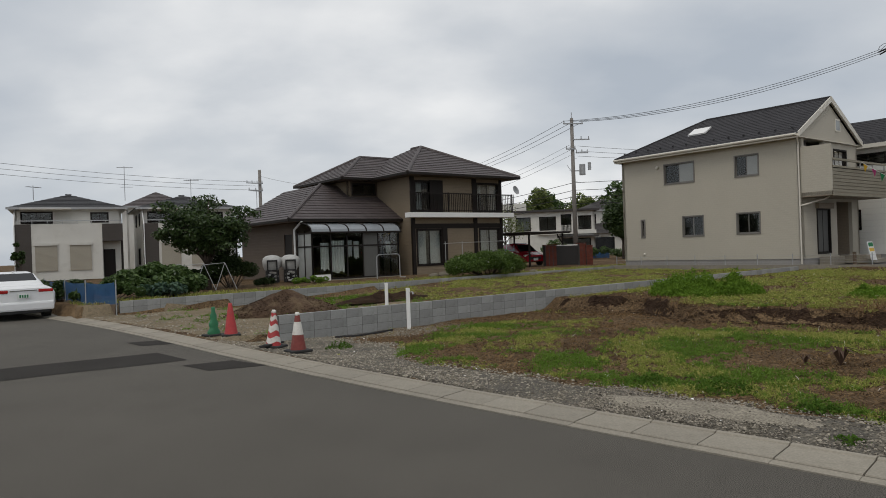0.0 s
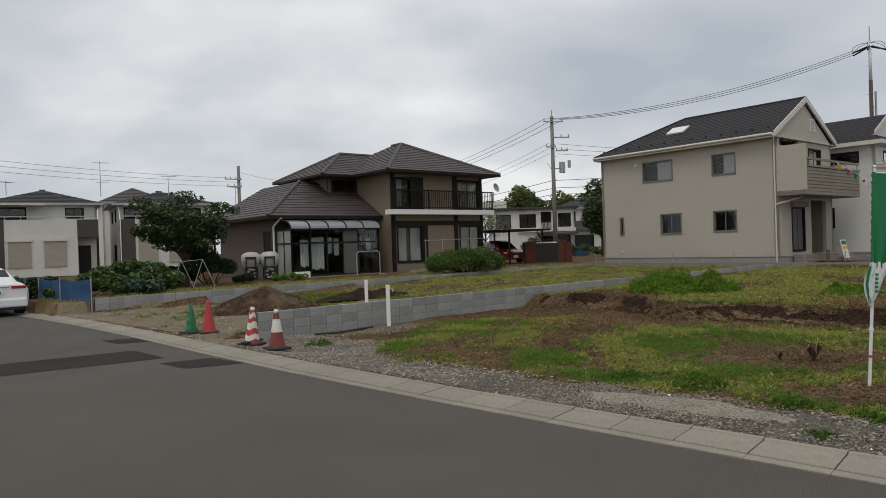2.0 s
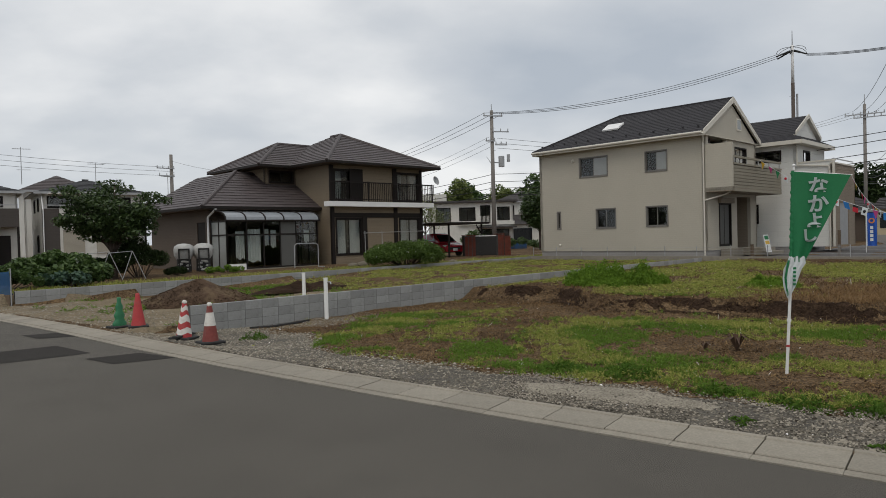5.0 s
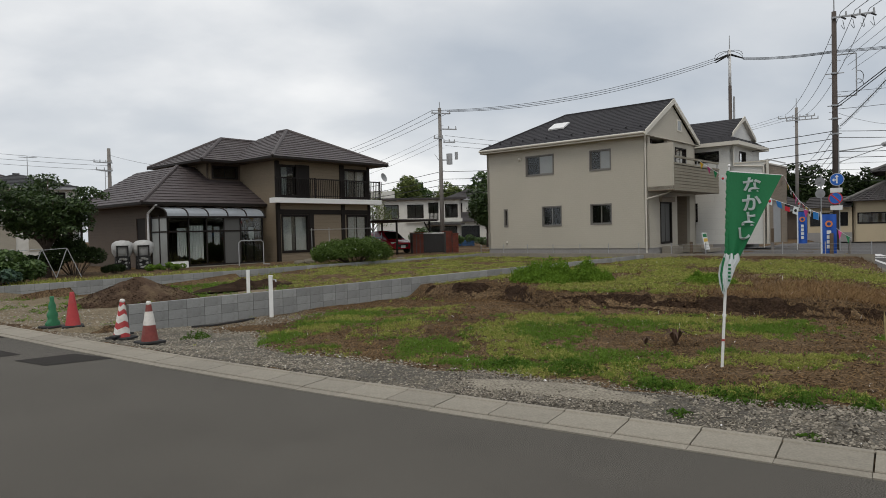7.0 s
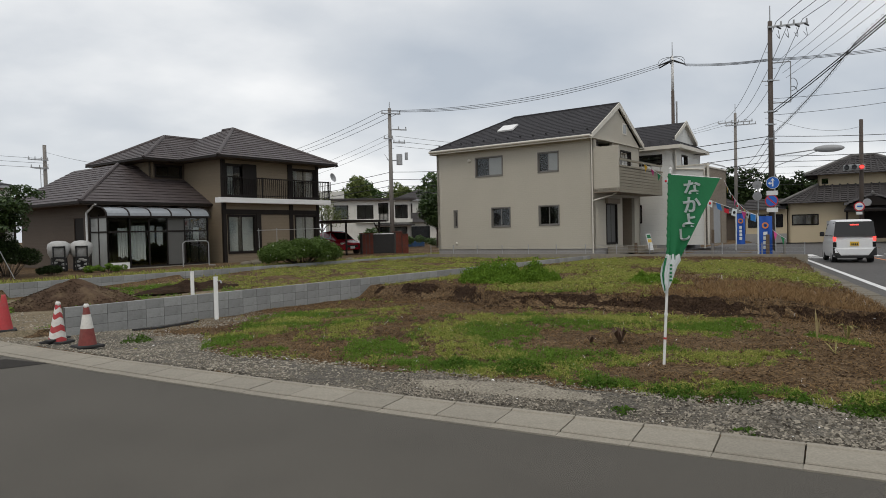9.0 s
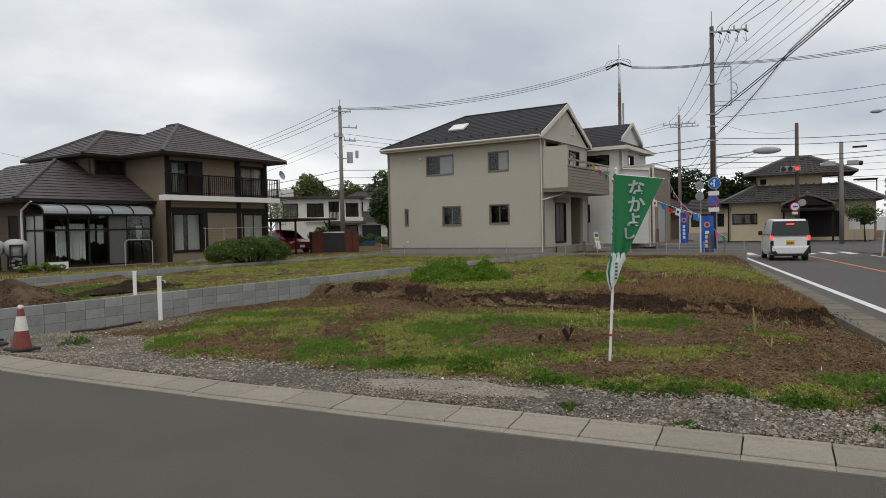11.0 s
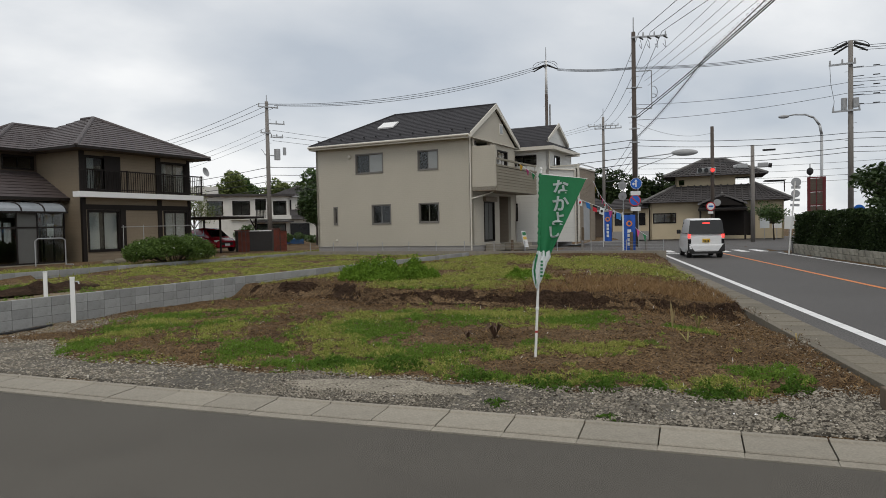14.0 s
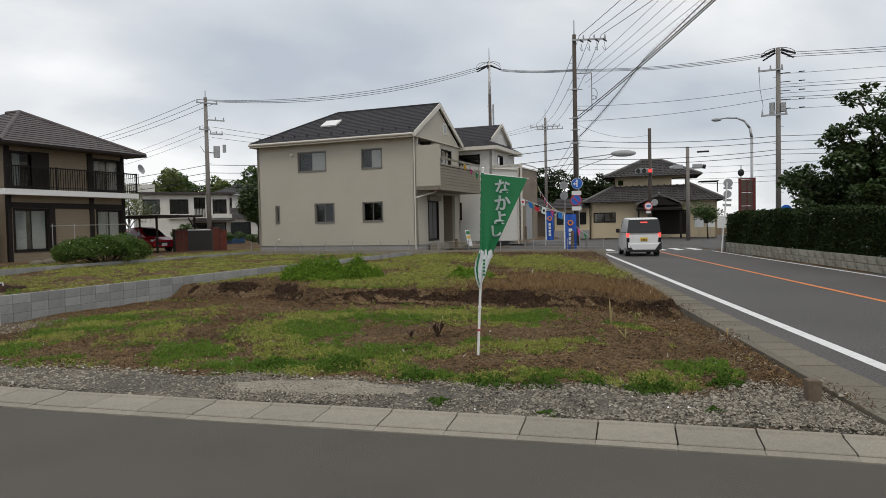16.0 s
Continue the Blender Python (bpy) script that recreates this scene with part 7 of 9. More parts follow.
def red_car():
    c = vehicle("car", pose(4.35, 47.0, 0.42, 0, 0, -66), "dark red compact car parked under the carport", CAR_RED, 3.8, 0.84,
                [(0.0, 0.4, 0.95, 0.7, 0.78, 0.66, 0.75), (0.2, 0.25, 1.0, 0.76, 0.84, 0.72, 0.75), (2.4, 0.2, 0.96, 0.76, 0.84, 0.74, 0.72), (3.3, 0.22, 0.86, 0.76, 0.82, 0.7, 0.65), (3.8, 0.3, 0.7, 0.62, 0.7, 0.55, 0.52)],
                [(0.1, 0.85, 1.1, 0.68, 0.7, 0.62, 0.98), (0.6, 0.85, 1.45, 0.7, 0.72, 0.54, 0.98), (1.8, 0.85, 1.5, 0.72, 0.74, 0.56, 0.98), (2.2, 0.85, 1.42, 0.72, 0.74, 0.54, 0.98), (3.0, 0.8, 0.92, 0.7, 0.72, 0.66, 0.86)],
                (0.7, 3.05), 0.3)
    quad_plate([(2.95, -0.6, 0.95), (2.95, 0.6, 0.95), (2.28, 0.5, 1.38), (2.28, -0.5, 1.38)], 0.015, CAR_GLASS, c, "windscreen", "dark windscreen")
    for sy in (1, -1):
        quad_plate([(0.7, 0.735 * sy, 0.98), (2.5, 0.745 * sy, 0.98), (2.1, 0.57 * sy, 1.38), (0.8, 0.56 * sy, 1.38)], 0.012, CAR_GLASS, c, "side_window")
        part("headlight", bx(3.45, 3.72, 0.42 * sy, 0.72 * sy, 0.62, 0.74, bev=0.03), SIGN_WHITE, c, "clear headlight")
    part("grille", bx(3.72, 3.82, -0.4, 0.4, 0.42, 0.6, bev=0.03), RUBBER, c)
    part("plate", box(B(), 3.82, 3.84, -0.165, 0.165, 0.36, 0.52), SIGN_WHITE, c, "white number plate")
    return c


red_car()


def covered_tank(x, y, z, rz):
    t = thing("covered_tank", pose(x, y, z, 0, 0, rz), "tall cylinder wrapped in white and black plastic sheeting", "tank", "tanks beside the sunroom")
    bm = B()
    part("lower_cover", tube(B(), (0, 0, 0.0), (0, 0, 0.6), 0.33, 0.31, 18), RUBBER, t, "black plastic wrap")
    rows = ((0.5, 0.28), (0.55, 0.3), (0.62, 0.34), (0.75, 0.42), (1.0, 0.44), (1.15, 0.4), (1.25, 0.25), (1.28, 0.05))
    n = 20
    rg = [[bm.verts.new((r * math.cos(2 * math.pi * j / n) * (1 + 0.06 * math.sin(j * 2.3 + z0 * 7)), r * math.sin(2 * math.pi * j / n) * (1 + 0.06 * math.sin(j * 1.7 + z0 * 5)), z0)) for j in range(n)] for z0, r in rows]
    for a, b in zip(rg, rg[1:]):
        for j in range(n):
            bm.faces.new((a[j], a[(j + 1) % n], b[(j + 1) % n], b[j]))
    bm.faces.new(rg[-1])
    part("cover", bm, TANK_COVER, t, "white plastic cover", smooth=True)
    part("strap", bx(-0.24, -0.18, -0.5, -0.42, 0.0, 1.05), RUBBER, t, "black frame")
    part("strap", bx(0.18, 0.24, -0.5, -0.42, 0.0, 1.05), RUBBER, t)
    part("strap", bx(-0.24, 0.24, -0.5, -0.42, 0.98, 1.05), RUBBER, t)
    part("strap", bx(-0.24, 0.24, -0.5, -0.42, 0.52, 0.6), RUBBER, t)
    for k in range(7):
        a = k * 0.9 + x
        part("patch", ball(B(), (0.17 * math.cos(a), -0.31, 0.28 + 0.2 * math.sin(a)), 0.1, (1.2, 0.35, 0.6), 1), TANK_COVER, t, "torn white plastic")
    return t


covered_tank(-8.05, 32.0, 0.42, 15)
covered_tank(-7.25, 32.25, 0.42, 15)
gf_ = B()
pipe(gf_, [(0, 0, 0), (0, 0, 1.05), (0.12, 0, 1.15), (0.95, 0.7, 1.15), (1.05, 0.78, 1.05), (1.05, 0.78, 0)], 0.022, 8)
pipe(gf_, [(1.05, 0.78, 0.02), (1.35, 0.45, 0.02)], 0.022, 8)
single("goal_frame", gf_, SIGN_GREY, pose(-3.2, 32.7, 0.4), "bent white tube frame standing on the grass", "goal frame")
for x, y in ((-9.15, 25.9), (-8.5, 26.4), (-9.8, 25.3)):
    tb = B()
    pipe(tb, [(-0.35, 0, 0), (0, 0.1, 1.05), (0.4, 0.25, 0)], 0.013, 6)
    pipe(tb, [(0, 0.1, 1.05), (-0.7, -0.35, 1.0)], 0.011, 6)
    single("garden_stake", tb, SIGN_GREY, pose(x, y, 0.42), "thin pale stakes tied as a bean frame", "garden stake", "garden stakes")
# laundry pole before the brown house
lb = B()
pipe(lb, [(0, 0, 1.62), (4.6, 0, 1.68)], 0.016, 6)
for x in (0.1, 1.25, 4.5):
    pipe(lb, [(x, 0, 0), (x, 0, 1.72)], 0.018, 6)
single("laundry_pole", lb, ALU, pose(-1.57, 35.97, 0.38, 0, 0, 38) @ pose(1.2, -1.1, 0), "silver laundry pole on slim stands", "laundry pole")
for k, (x, y, s) in enumerate(((0.0, 32.9, 0.24), (-0.5, 32.8, 0.2), (4.4, 33.6, 0.18))):
    bm = ball(B(), (0, 0, s * 0.3), s, (1.3, 0.9, 0.7), 2)
    for v in bm.verts:
        v.co *= 1 + 0.25 * noise.noise(v.co * 5 + Vector((k, 0, 0)))
    single("garden_rock", bm, CONCRETE_OLD, pose(x, y, 0.38), "rounded grey-brown garden rock on the soil", "rock", "garden rocks")


# carport, gate and brick pillars behind the brown house
def carport():
    c = thing("carport", pose(3.9, 43.2, 0.4, 0, 0, 38), "dark flat-roofed carport on slim posts", "carport")
    part("roof", bx(-0.3, 3.3, -2.6, 2.6, 2.05, 2.17, bev=0.02), DARK_BROWN, c)
    for x, y in ((0.0, -2.2), (3.0, -2.2), (0.0, 2.2), (3.0, 2.2)):
        part("post", box(B(), x, x + 0.09, y, y + 0.09, 0, 2.06), DARK_BROWN, c)
    part("brace", pipe(B(), [(3.05, -2.2, 1.3), (2.5, -2.2, 2.0)], 0.04), DARK_BROWN, c)
    return c


carport()


def pillar(x, y, w, h):
    p = thing("brick_pillar", pose(x, y, 0.4, 0, 0, 10), "dark red brick gate pillar", "gate pillar", "gate pillars")
    part("core", box(B(), -w / 2 + 0.006, w / 2 - 0.006, -0.24, 0.24, -0.2, h - 0.005), MORTAR, p)
    me = bpy.data.meshes.get("brick_shared")
    if not me:
        bm = bx(-0.105, 0.105, -0.05, 0.05, -0.03, 0.03)
        me = bpy.data.meshes.new("brick_shared")
        bm.to_mesh(me)
        bm.free()
        me.materials.append(BRICK)
    for r in range(int(h / 0.07)):
        n = max(1, round(w / 0.22))
        for k in range(n):
            ob = new("brick", me)
            ob.matrix_world = p.matrix_world @ Matrix.Translation((-w / 2 + w * (k + 0.5) / n + (0.0 if r % 2 else 0.015), -0.2, 0.035 + r * 0.07))
            ob.parent = p
            ob.matrix_parent_inverse = p.matrix_world.inverted()
    part("cap", bx(-w / 2 - 0.03, w / 2 + 0.03, -0.27, 0.27, h, h + 0.05), BRICK, p)
    return p


pillar(6.8, 43.5, 0.75, 1.3)
pillar(8.75, 43.15, 0.45, 1.35)
pillar(9.15, 43.05, 0.4, 1.2)
gt = thing("gate", pose(7.85, 43.3, 0.4, 0, 0, -10), "black slatted sliding gate between brick pillars", "gate")
part("panel", bx(-0.75, 0.75, -0.03, 0.03, 0.03, 1.25), BLACK_GATE, gt)
for k in range(9):
    part("slat", box(B(), -0.74, 0.74, -0.05, -0.03, 0.08 + k * 0.13, 0.17 + k * 0.13), BLACK_GATE, gt)
part("top_rail", box(B(), -0.76, 0.76, -0.05, 0.05, 1.25, 1.32), SIGN_WHITE, gt, "pale top rail")


# ---- boundary of the greige house ----
bw = B()
HM = pose(15.80, 29.88, 0, 0, 0, 38)
box(bw, -0.9, -0.78, -9.3, 9.8, -0.2, 0.5)
single("boundary_wall", bw, CONCRETE, HM, "low plain concrete wall before the new houses", "wall", kind="structure")
fence = thing("wire_fence", HM, "low fence of thin grey posts and wires", "fence")
for k in range(13):
    y = 9.4 - k * 1.55
    part("post", tube(B(), (-0.84, y, 0.5), (-0.84, y, 0.98), 0.02, 0.02, 8), GALV, fence)
for z in (0.62, 0.76, 0.9):
    part("wire", tube(B(), (-0.84, 9.4, z), (-0.84, -9.2, z), 0.004, 0.004, 5), GALV, fence)
sb = thing("sale_board", HM @ pose(2.9, -1.75, 0.45, -12, 0, 0), "small white and green sale notice board on the step", "notice board")
part("panel", bx(-0.3, 0.3, -0.015, 0.015, 0.1, 0.95), SIGN_WHITE, sb)
part("print_bar", box(B(), -0.25, 0.25, -0.02, -0.015, 0.72, 0.9), FLAG_GREEN, sb)
part("print_bar", box(B(), -0.25, 0.25, -0.02, -0.015, 0.5, 0.66), PLATE_YELLOW, sb)
for x in (-0.25, 0.25):
    part("leg", box(B(), x - 0.015, x + 0.015, -0.01, 0.01, 0, 0.12), GALV, sb)
for x, y, z in ((2.2, -1.2, 0.95), (7.0, -3.6, 1.5), (-0.5, -7.8, 1.3)):
    single("meter_post", bx(-0.06, 0.06, -0.06, 0.06, 0.3, z, bev=0.01), WOOD_BOARD, HM @ pose(x, y, 0), "slim brown utility post by the new houses", "post", "utility posts")


# ---- further houses ----
def quick_house(x, y, rz, w, d, z0, ze, zr, label, wmat, rmat, wins, name="house", over=0.45, flat=False, hipin=None, courses_n=10):
    """A plain two-storey house: front wall along local x facing -y, holes and windows (x0, x1, z0, z1, side)."""
    h = thing(name, pose(x, y, 0, 0, 0, rz), label, "house")
    sides = {"f": ((0, 0, 0), XL, -YL, w), "l": ((0, 0, 0), YL, -XL, d), "r": ((w, 0, 0), YL, XL, d), "b": ((0, d, 0), XL, YL, w)}
    for k, (o, u, n, ln) in sides.items():
        hs = [q[:4] for q in wins if q[4] == k]
        part("wall", wall(B(), o, u, n, ln, z0, ze, hs), wmat, h)
        for q in hs:
            window(h, o, u, n, q, DARK_BROWN if wmat is not CREAM_WALL else ALU)
    if flat:
        part("roof", bx(-over, w + over, -over, d + over, ze, ze + 0.22, bev=0.02), rmat, h, "flat roof slab")
        return h
    e = over
    k = hipin if hipin is not None else d / 2
    c = [(-e, -e, ze), (w + e, -e, ze), (w + e, d + e, ze), (-e, d + e, ze)]
    R0, R1 = (k, d / 2, zr), (w - k, d / 2, zr)
    r = B()
    courses(r, c[0], c[1], R1, R0, courses_n, 0.03)
    courses(r, c[1], c[2], R1, R1, courses_n, 0.03)
    courses(r, c[2], c[3], R0, R1, courses_n, 0.03)
    courses(r, c[3], c[0], R0, R0, courses_n, 0.03)
    part("roof", r, rmat, h, "hipped roof")
    s = B()
    face(s, *[(p[0], p[1], ze - 0.05) for p in c])
    part("soffit", s, OFFWHITE, h)
    # added dark sheet behind the front windows, in place of room shade
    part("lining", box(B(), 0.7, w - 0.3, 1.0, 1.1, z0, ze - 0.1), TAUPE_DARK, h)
    f = B()
    box(f, -e - 0.03, w + e + 0.03, -e - 0.06, -e, ze - 0.14, ze + 0.02)
    part("rain_gutter", f, SIGN_GREY if wmat is not CREAM_WALL else GREY_ROOF, h)
    return h


def two_tone(x, y, rz, label, flip=False):
    h = quick_house(x, y, rz, 7.0, 7.5, 0.4, 5.75, 7.1, label, OFFWHITE, SLATE_ROOF, [(0.4, 2.4, 4.6, 5.45, "f"), (4.9, 6.1, 4.65, 5.4, "f"), (2.0, 3.4, 1.3, 2.6, "l"), (4.2, 5.4, 4.4, 5.4, "l"), (1.5, 2.5, 4.4, 5.4, "l")])
    part("balcony", box(B(), 1.05, 5.6, -1.0, 0.0, 0.4, 4.5), OFFWHITE, h, "white ground floor bay and balcony front")
    part("panel", box(B(), 0.05, 1.05, -1.02, 0.0, 0.4, 4.5), TAUPE_DARK, h, "dark taupe panel")
    part("panel", box(B(), 5.6, 7.0, -1.02, 0.0, 3.2, 4.5), TAUPE_DARK, h, "dark taupe panel")
    part("door", box(B(), 5.7, 6.5, -0.06, 0.0, 0.5, 2.6), DARK_BROWN, h, "dark front door")
    part("column", box(B(), 6.85, 7.0, -1.0, -0.85, 0.4, 3.2), DARK_BROWN, h)
    for x0 in (1.25, 3.45):
        part("shutter", box(B(), x0, x0 + 1.4, -1.07, -1.0, 1.1, 2.95), BEIGE_SHUTTER, h, "closed beige roller shutter")
        part("shutter_box", box(B(), x0 - 0.05, x0 + 1.45, -1.14, -1.0, 2.95, 3.15), OFFWHITE, h)
    part("hand_rail", box(B(), 0.1, 6.95, -1.0, -0.95, 4.72, 4.78), ALU, h)
    for k in range(8):
        part("rail_post", box(B(), 0.15 + k * 0.95, 0.19 + k * 0.95, -0.99, -0.95, 4.5, 4.74), ALU, h)
    part("downpipe", pipe(B(), [(0.02, -0.05, 5.6), (0.02, -1.08, 4.4), (0.02, -1.08, 0.4)], 0.04), WHITE_PLASTIC, h)
    part("porch_roof", box(B(), 0.4, 3.6, -1.4, 0, 5.55, 5.6), H2_TRIM, h)
    return h


two_tone(-30.8, 49.1, 29, "white and taupe two-storey house with closed beige shutters")
two_tone(-23.4, 53.2, 29, "white and taupe two-storey house behind the garden tree")
quick_house(-42, 43, 29, 8, 7, 0.4, 5.6, 7.2, "pale house with a dark roof at the street's end", OFFWHITE, SLATE_ROOF, [(1, 2.4, 4.4, 5.3, "f")])
quick_house(-30.5, 66, 29, 6, 6, 0.4, 6.9, 8.6, "house with a reddish brown roof behind the others", OFFWHITE, H1_ROOF, [(3.2, 4.2, 5.6, 6.3, "f")])
quick_house(-14.5, 66, 20, 8, 8, 0.4, 5.9, 7.6, "house with a grey tile roof behind the brown house", OFFWHITE, GREY_ROOF, [(1, 2.4, 4.4, 5.3, "f")])


def antenna(x, y, z0, z1, rz):
    a = thing("tv_antenna", pose(x, y, 0, 0, 0, rz), "thin television antenna on a mast", "antenna", "antennas on roofs")
    part("mast", tube(B(), (0, 0, z0), (0, 0, z1), 0.03, 0.025, 6), GALV, a)
    part("boom", tube(B(), (-0.55, 0, z1 - 0.12), (0.65, 0, z1 - 0.12), 0.02, 0.02, 5), GALV, a)
    for k in range(7):
        part("rod", tube(B(), (-0.5 + k * 0.17, -0.25, z1 - 0.12), (-0.5 + k * 0.17, 0.25, z1 - 0.12), 0.012, 0.012, 4), GALV, a)
    part("boom", tube(B(), (-0.3, 0, z1 - 1.7), (0.6, 0, z1 - 1.7), 0.02, 0.02, 5), GALV, a)


antenna(-25.5, 55.0, 6.5, 9.3, 20)
antenna(-20.9, 57.0, 6.5, 8.3, 20)
antenna(-31.4, 52.5, 6.6, 7.7, 70)
antenna(-16.5, 61.0, 5.5, 7.6, 60)

# white flat-roofed house and its neighbour beyond the carport
wh = quick_house(7.6, 76.5, -4, 9.4, 8, 0.4, 5.45, 6, "cream two-storey flat-roofed house with aluminium windows", OFFWHITE, GREY_ROOF,
                 [(0.7, 2.3, 3.4, 4.9, "f"), (3.3, 5.1, 3.4, 4.9, "f"), (5.7, 6.8, 3.1, 5.1, "f"), (7.6, 9.0, 3.4, 4.9, "f"), (5.8, 8.9, 0.6, 2.4, "f")], flat=True, over=0.5)
part("balcony", box(B(), 5.4, 7.2, -0.8, 0, 2.9, 3.0), OFFWHITE, wh, "small balcony")
for k in range(12):
    part("baluster", box(B(), 5.45 + k * 0.15, 5.5 + k * 0.15, -0.8, -0.75, 3.0, 3.9), OFFWHITE, wh)
part("canopy", box(B(), 5.2, 9.6, -1.4, 0, 2.55, 2.7), GREY_ROOF, wh)
for x0 in (3.1, 7.4):
    part("flower_box", box(B(), x0, x0 + 2.1, -0.3, 0, 2.9, 3.3), OFFWHITE, wh)
part("upper_room", box(B(), -1.5, 2.0, 2, 6, 5.6, 6.6), OFFWHITE, wh)
qh = quick_house(17.2, 87, -4, 8, 8, 0.4, 6.0, 7.6, "white house with grey tile roofs behind the pole", OFFWHITE, GREY_ROOF, [(0.8, 2.4, 4.0, 5.5, "f"), (1.0, 3.6, 0.8, 2.4, "f")])
lr = B()
courses(lr, (-0.6, -3.2, 3.0), (8.4, -3.2, 3.0), (8.0, 0, 4.3), (0.5, 0, 4.3), 8, 0.03)
part("lower_roof", lr, GREY_ROOF, qh)
part("lower_wall", box(B(), 0, 8, -2.6, 0, 0.4, 3.0), OFFWHITE, qh)
# flat dark sheet on the solid wall, in place of a shaded opening
part("dark_opening", box(B(), 0.8, 4.2, -2.63, -2.6, 0.5, 2.5), CAR_GLASS, qh)
tree(14.7, 55.5, 0.36, 4.9, 1.3, "dense dark evergreen beside the greige house", LEAF_DARK, 0.14, 6, 0.9, 380, 12, 0.25, 0.14)
tree(5.2, 56.0, 0.4, 4.2, 1.6, "thin blossoming garden tree above the carport", LEAF_BAMBOO, 0.09, 6, 0.7, 110, 14, 0.35, 0.08)
bush(9.6, 58.0, 0.4, 1.2, 1.0, 2.2, "garden shrubs before the cream house", LEAF_MID, 1600, 0.1)
bush(13.6, 60.0, 0.4, 2.4, 1.0, 1.2, "garden shrubs before the white house", LEAF_MID, 1800, 0.1)
for k in range(9):
    x, y, hh = 13 + k * 2.6 + random.uniform(-0.6, 0.6), 96 + 4 * math.sin(k), 9.2 + 1.9 * math.sin(k * 1.9 + 0.4)
    tree(x, y, 0.3, hh * 0.86, 1.9, "tall yellow-green bamboo and trees behind the houses", LEAF_BAMBOO if k % 3 != 1 else LEAF_MID, 0.28, 5, 1.35, 100, 40 + k, 0.3, 0.12)
ws = single("water_tank", bx(-0.9, 0.9, -0.6, 0.6, 0.0, 0.55, bev=0.05), BLUE_NET, pose(14.2, 62.5, 0.35), "blue covered pile beyond the fence", "covered pile")


# old tiled house at the junction
def tiled_house():
    h = thing("house", pose(48.4, 45.2, 0, 0, 0, -46), "old cream-walled house with two tiers of grey tiled roof", "house")
    W = 5.6
    o, u, n = (-W, 0, 0), XL, -YL
    holes = [(0.3, 2.3, 1.6, 2.5), (2.9, 5.4, 0.9, 1.9), (5.6, 8.6, 0.4, 2.6), (9.3, 11.0, 1.4, 2.7)]
    part("wall", wall(B(), o, u, n, 2 * W, 0.1, 3.5, holes), CREAM_WALL, h, "cream plaster wall")
    for q in (holes[0], holes[3]):
        window(h, o, u, n, q, DARK_BROWN)
    part("notice_board", oriented(B(), o, u, n, 2.9, 5.4, -0.08, 0.02, 0.9, 1.9), SIGN_GREY, h, "pale notice board")
    part("door", oriented(B(), o, u, n, 5.6, 8.6, -0.3, -0.2, 0.4, 2.6), DARK_BROWN, h, "dark timber entrance")
    part("wall", wall(B(), (-W, 0, 0), YL, -XL, 8, 0.1, 3.5), CREAM_WALL, h)
    part("wall", wall(B(), (W, 0, 0), YL, XL, 8, 0.1, 3.5, [(1, 4, 0.6, 2.6)]), CREAM_WALL, h)
    part("wall", wall(B(), (-W, 8, 0), XL, YL, 2 * W, 0.1, 3.5), CREAM_WALL, h)
    part("upper_wall", wall(B(), (-3.4, 1.8, 0), XL, -YL, 6.8, 4.6, 5.9, [(0.3, 0.8, 5.1, 5.6), (5.2, 6.5, 4.9, 5.7)]), CREAM_WALL, h)
    part("upper_wall", wall(B(), (-3.4, 1.8, 0), YL, -XL, 4.5, 4.6, 5.9), CREAM_WALL, h)
    part("upper_wall", wall(B(), (3.4, 1.8, 0), YL, XL, 4.5, 4.6, 5.9), CREAM_WALL, h)

    def tiled(a, b, c, d, rows):
        bm = B()
        courses(bm, a, b, c, d, rows, 0.05)
        part("roof", bm, GREY_ROOF, h, "grey tiled roof slope")
        # raised tile rolls running down the slope
        a, b, c, d = map(Vector, (a, b, c, d))
        rl = B()
        nn = int((b - a).length / 0.55)
        for k in range(1, nn):
            p = a.lerp(b, k / nn)
            q = d.lerp(c, min(max(((p - a).length - (d - a).dot((b - a).normalized())) / max((c - d).length, 1e-3), 0), 1)) if (c - d).length > 0.1 else d
            tube(rl, p + Vector((0, 0, 0.04)), q + Vector((0, 0, 0.04)), 0.07, 0.07, 5, False)
        part("tile_roll", rl, GREY_ROOF, h)
        tagged(h.children[-1], kind="stuff")
    e = 0.7
    za, zb = 3.45, 5.0
    A0, A1, A2, A3 = (-W - e, -e, za), (W + e, -e, za), (W + e, 8 + e, za), (-W - e, 8 + e, za)
    tiled(A0, A1, (3.4, 1.8, zb), (-3.4, 1.8, zb), 9)
    tiled(A1, A2, (3.4, 6.3, zb), (3.4, 1.8, zb), 9)
    tiled(A3, A0, (-3.4, 1.8, zb), (-3.4, 6.3, zb), 9)
    C0, C1, C2, C3 = (-4.4, 0.9, 5.85), (4.4, 0.9, 5.85), (4.4, 7.2, 5.85), (-4.4, 7.2, 5.85)
    R0, R1 = (-0.9, 4.05, 7.5), (0.9, 4.05, 7.5)
    tiled(C0, C1, R1, R0, 9)
    tiled(C1, C2, R1, R1, 9)
    tiled(C3, C0, R0, R0, 9)
    tiled(C2, C3, R0, R1, 9)
    for a, b in ((C0, R0), (C1, R1), (R0, R1), (A0, (-3.4, 1.8, zb)), (A1, (3.4, 1.8, zb))):
        part("ridge_tile", pipe(B(), [Vector(a) + Vector((0, 0, 0.08)), Vector(b) + Vector((0, 0, 0.1))], 0.13, 8), RIDGE_GREY, h)
    # entrance canopy with its own little tiled roof
    bm = B()
    courses(bm, (-1.4, -2.3, 2.75), (2.6, -2.3, 2.75), (2.2, -0.6, 3.5), (-1.0, -0.6, 3.5), 6, 0.04)
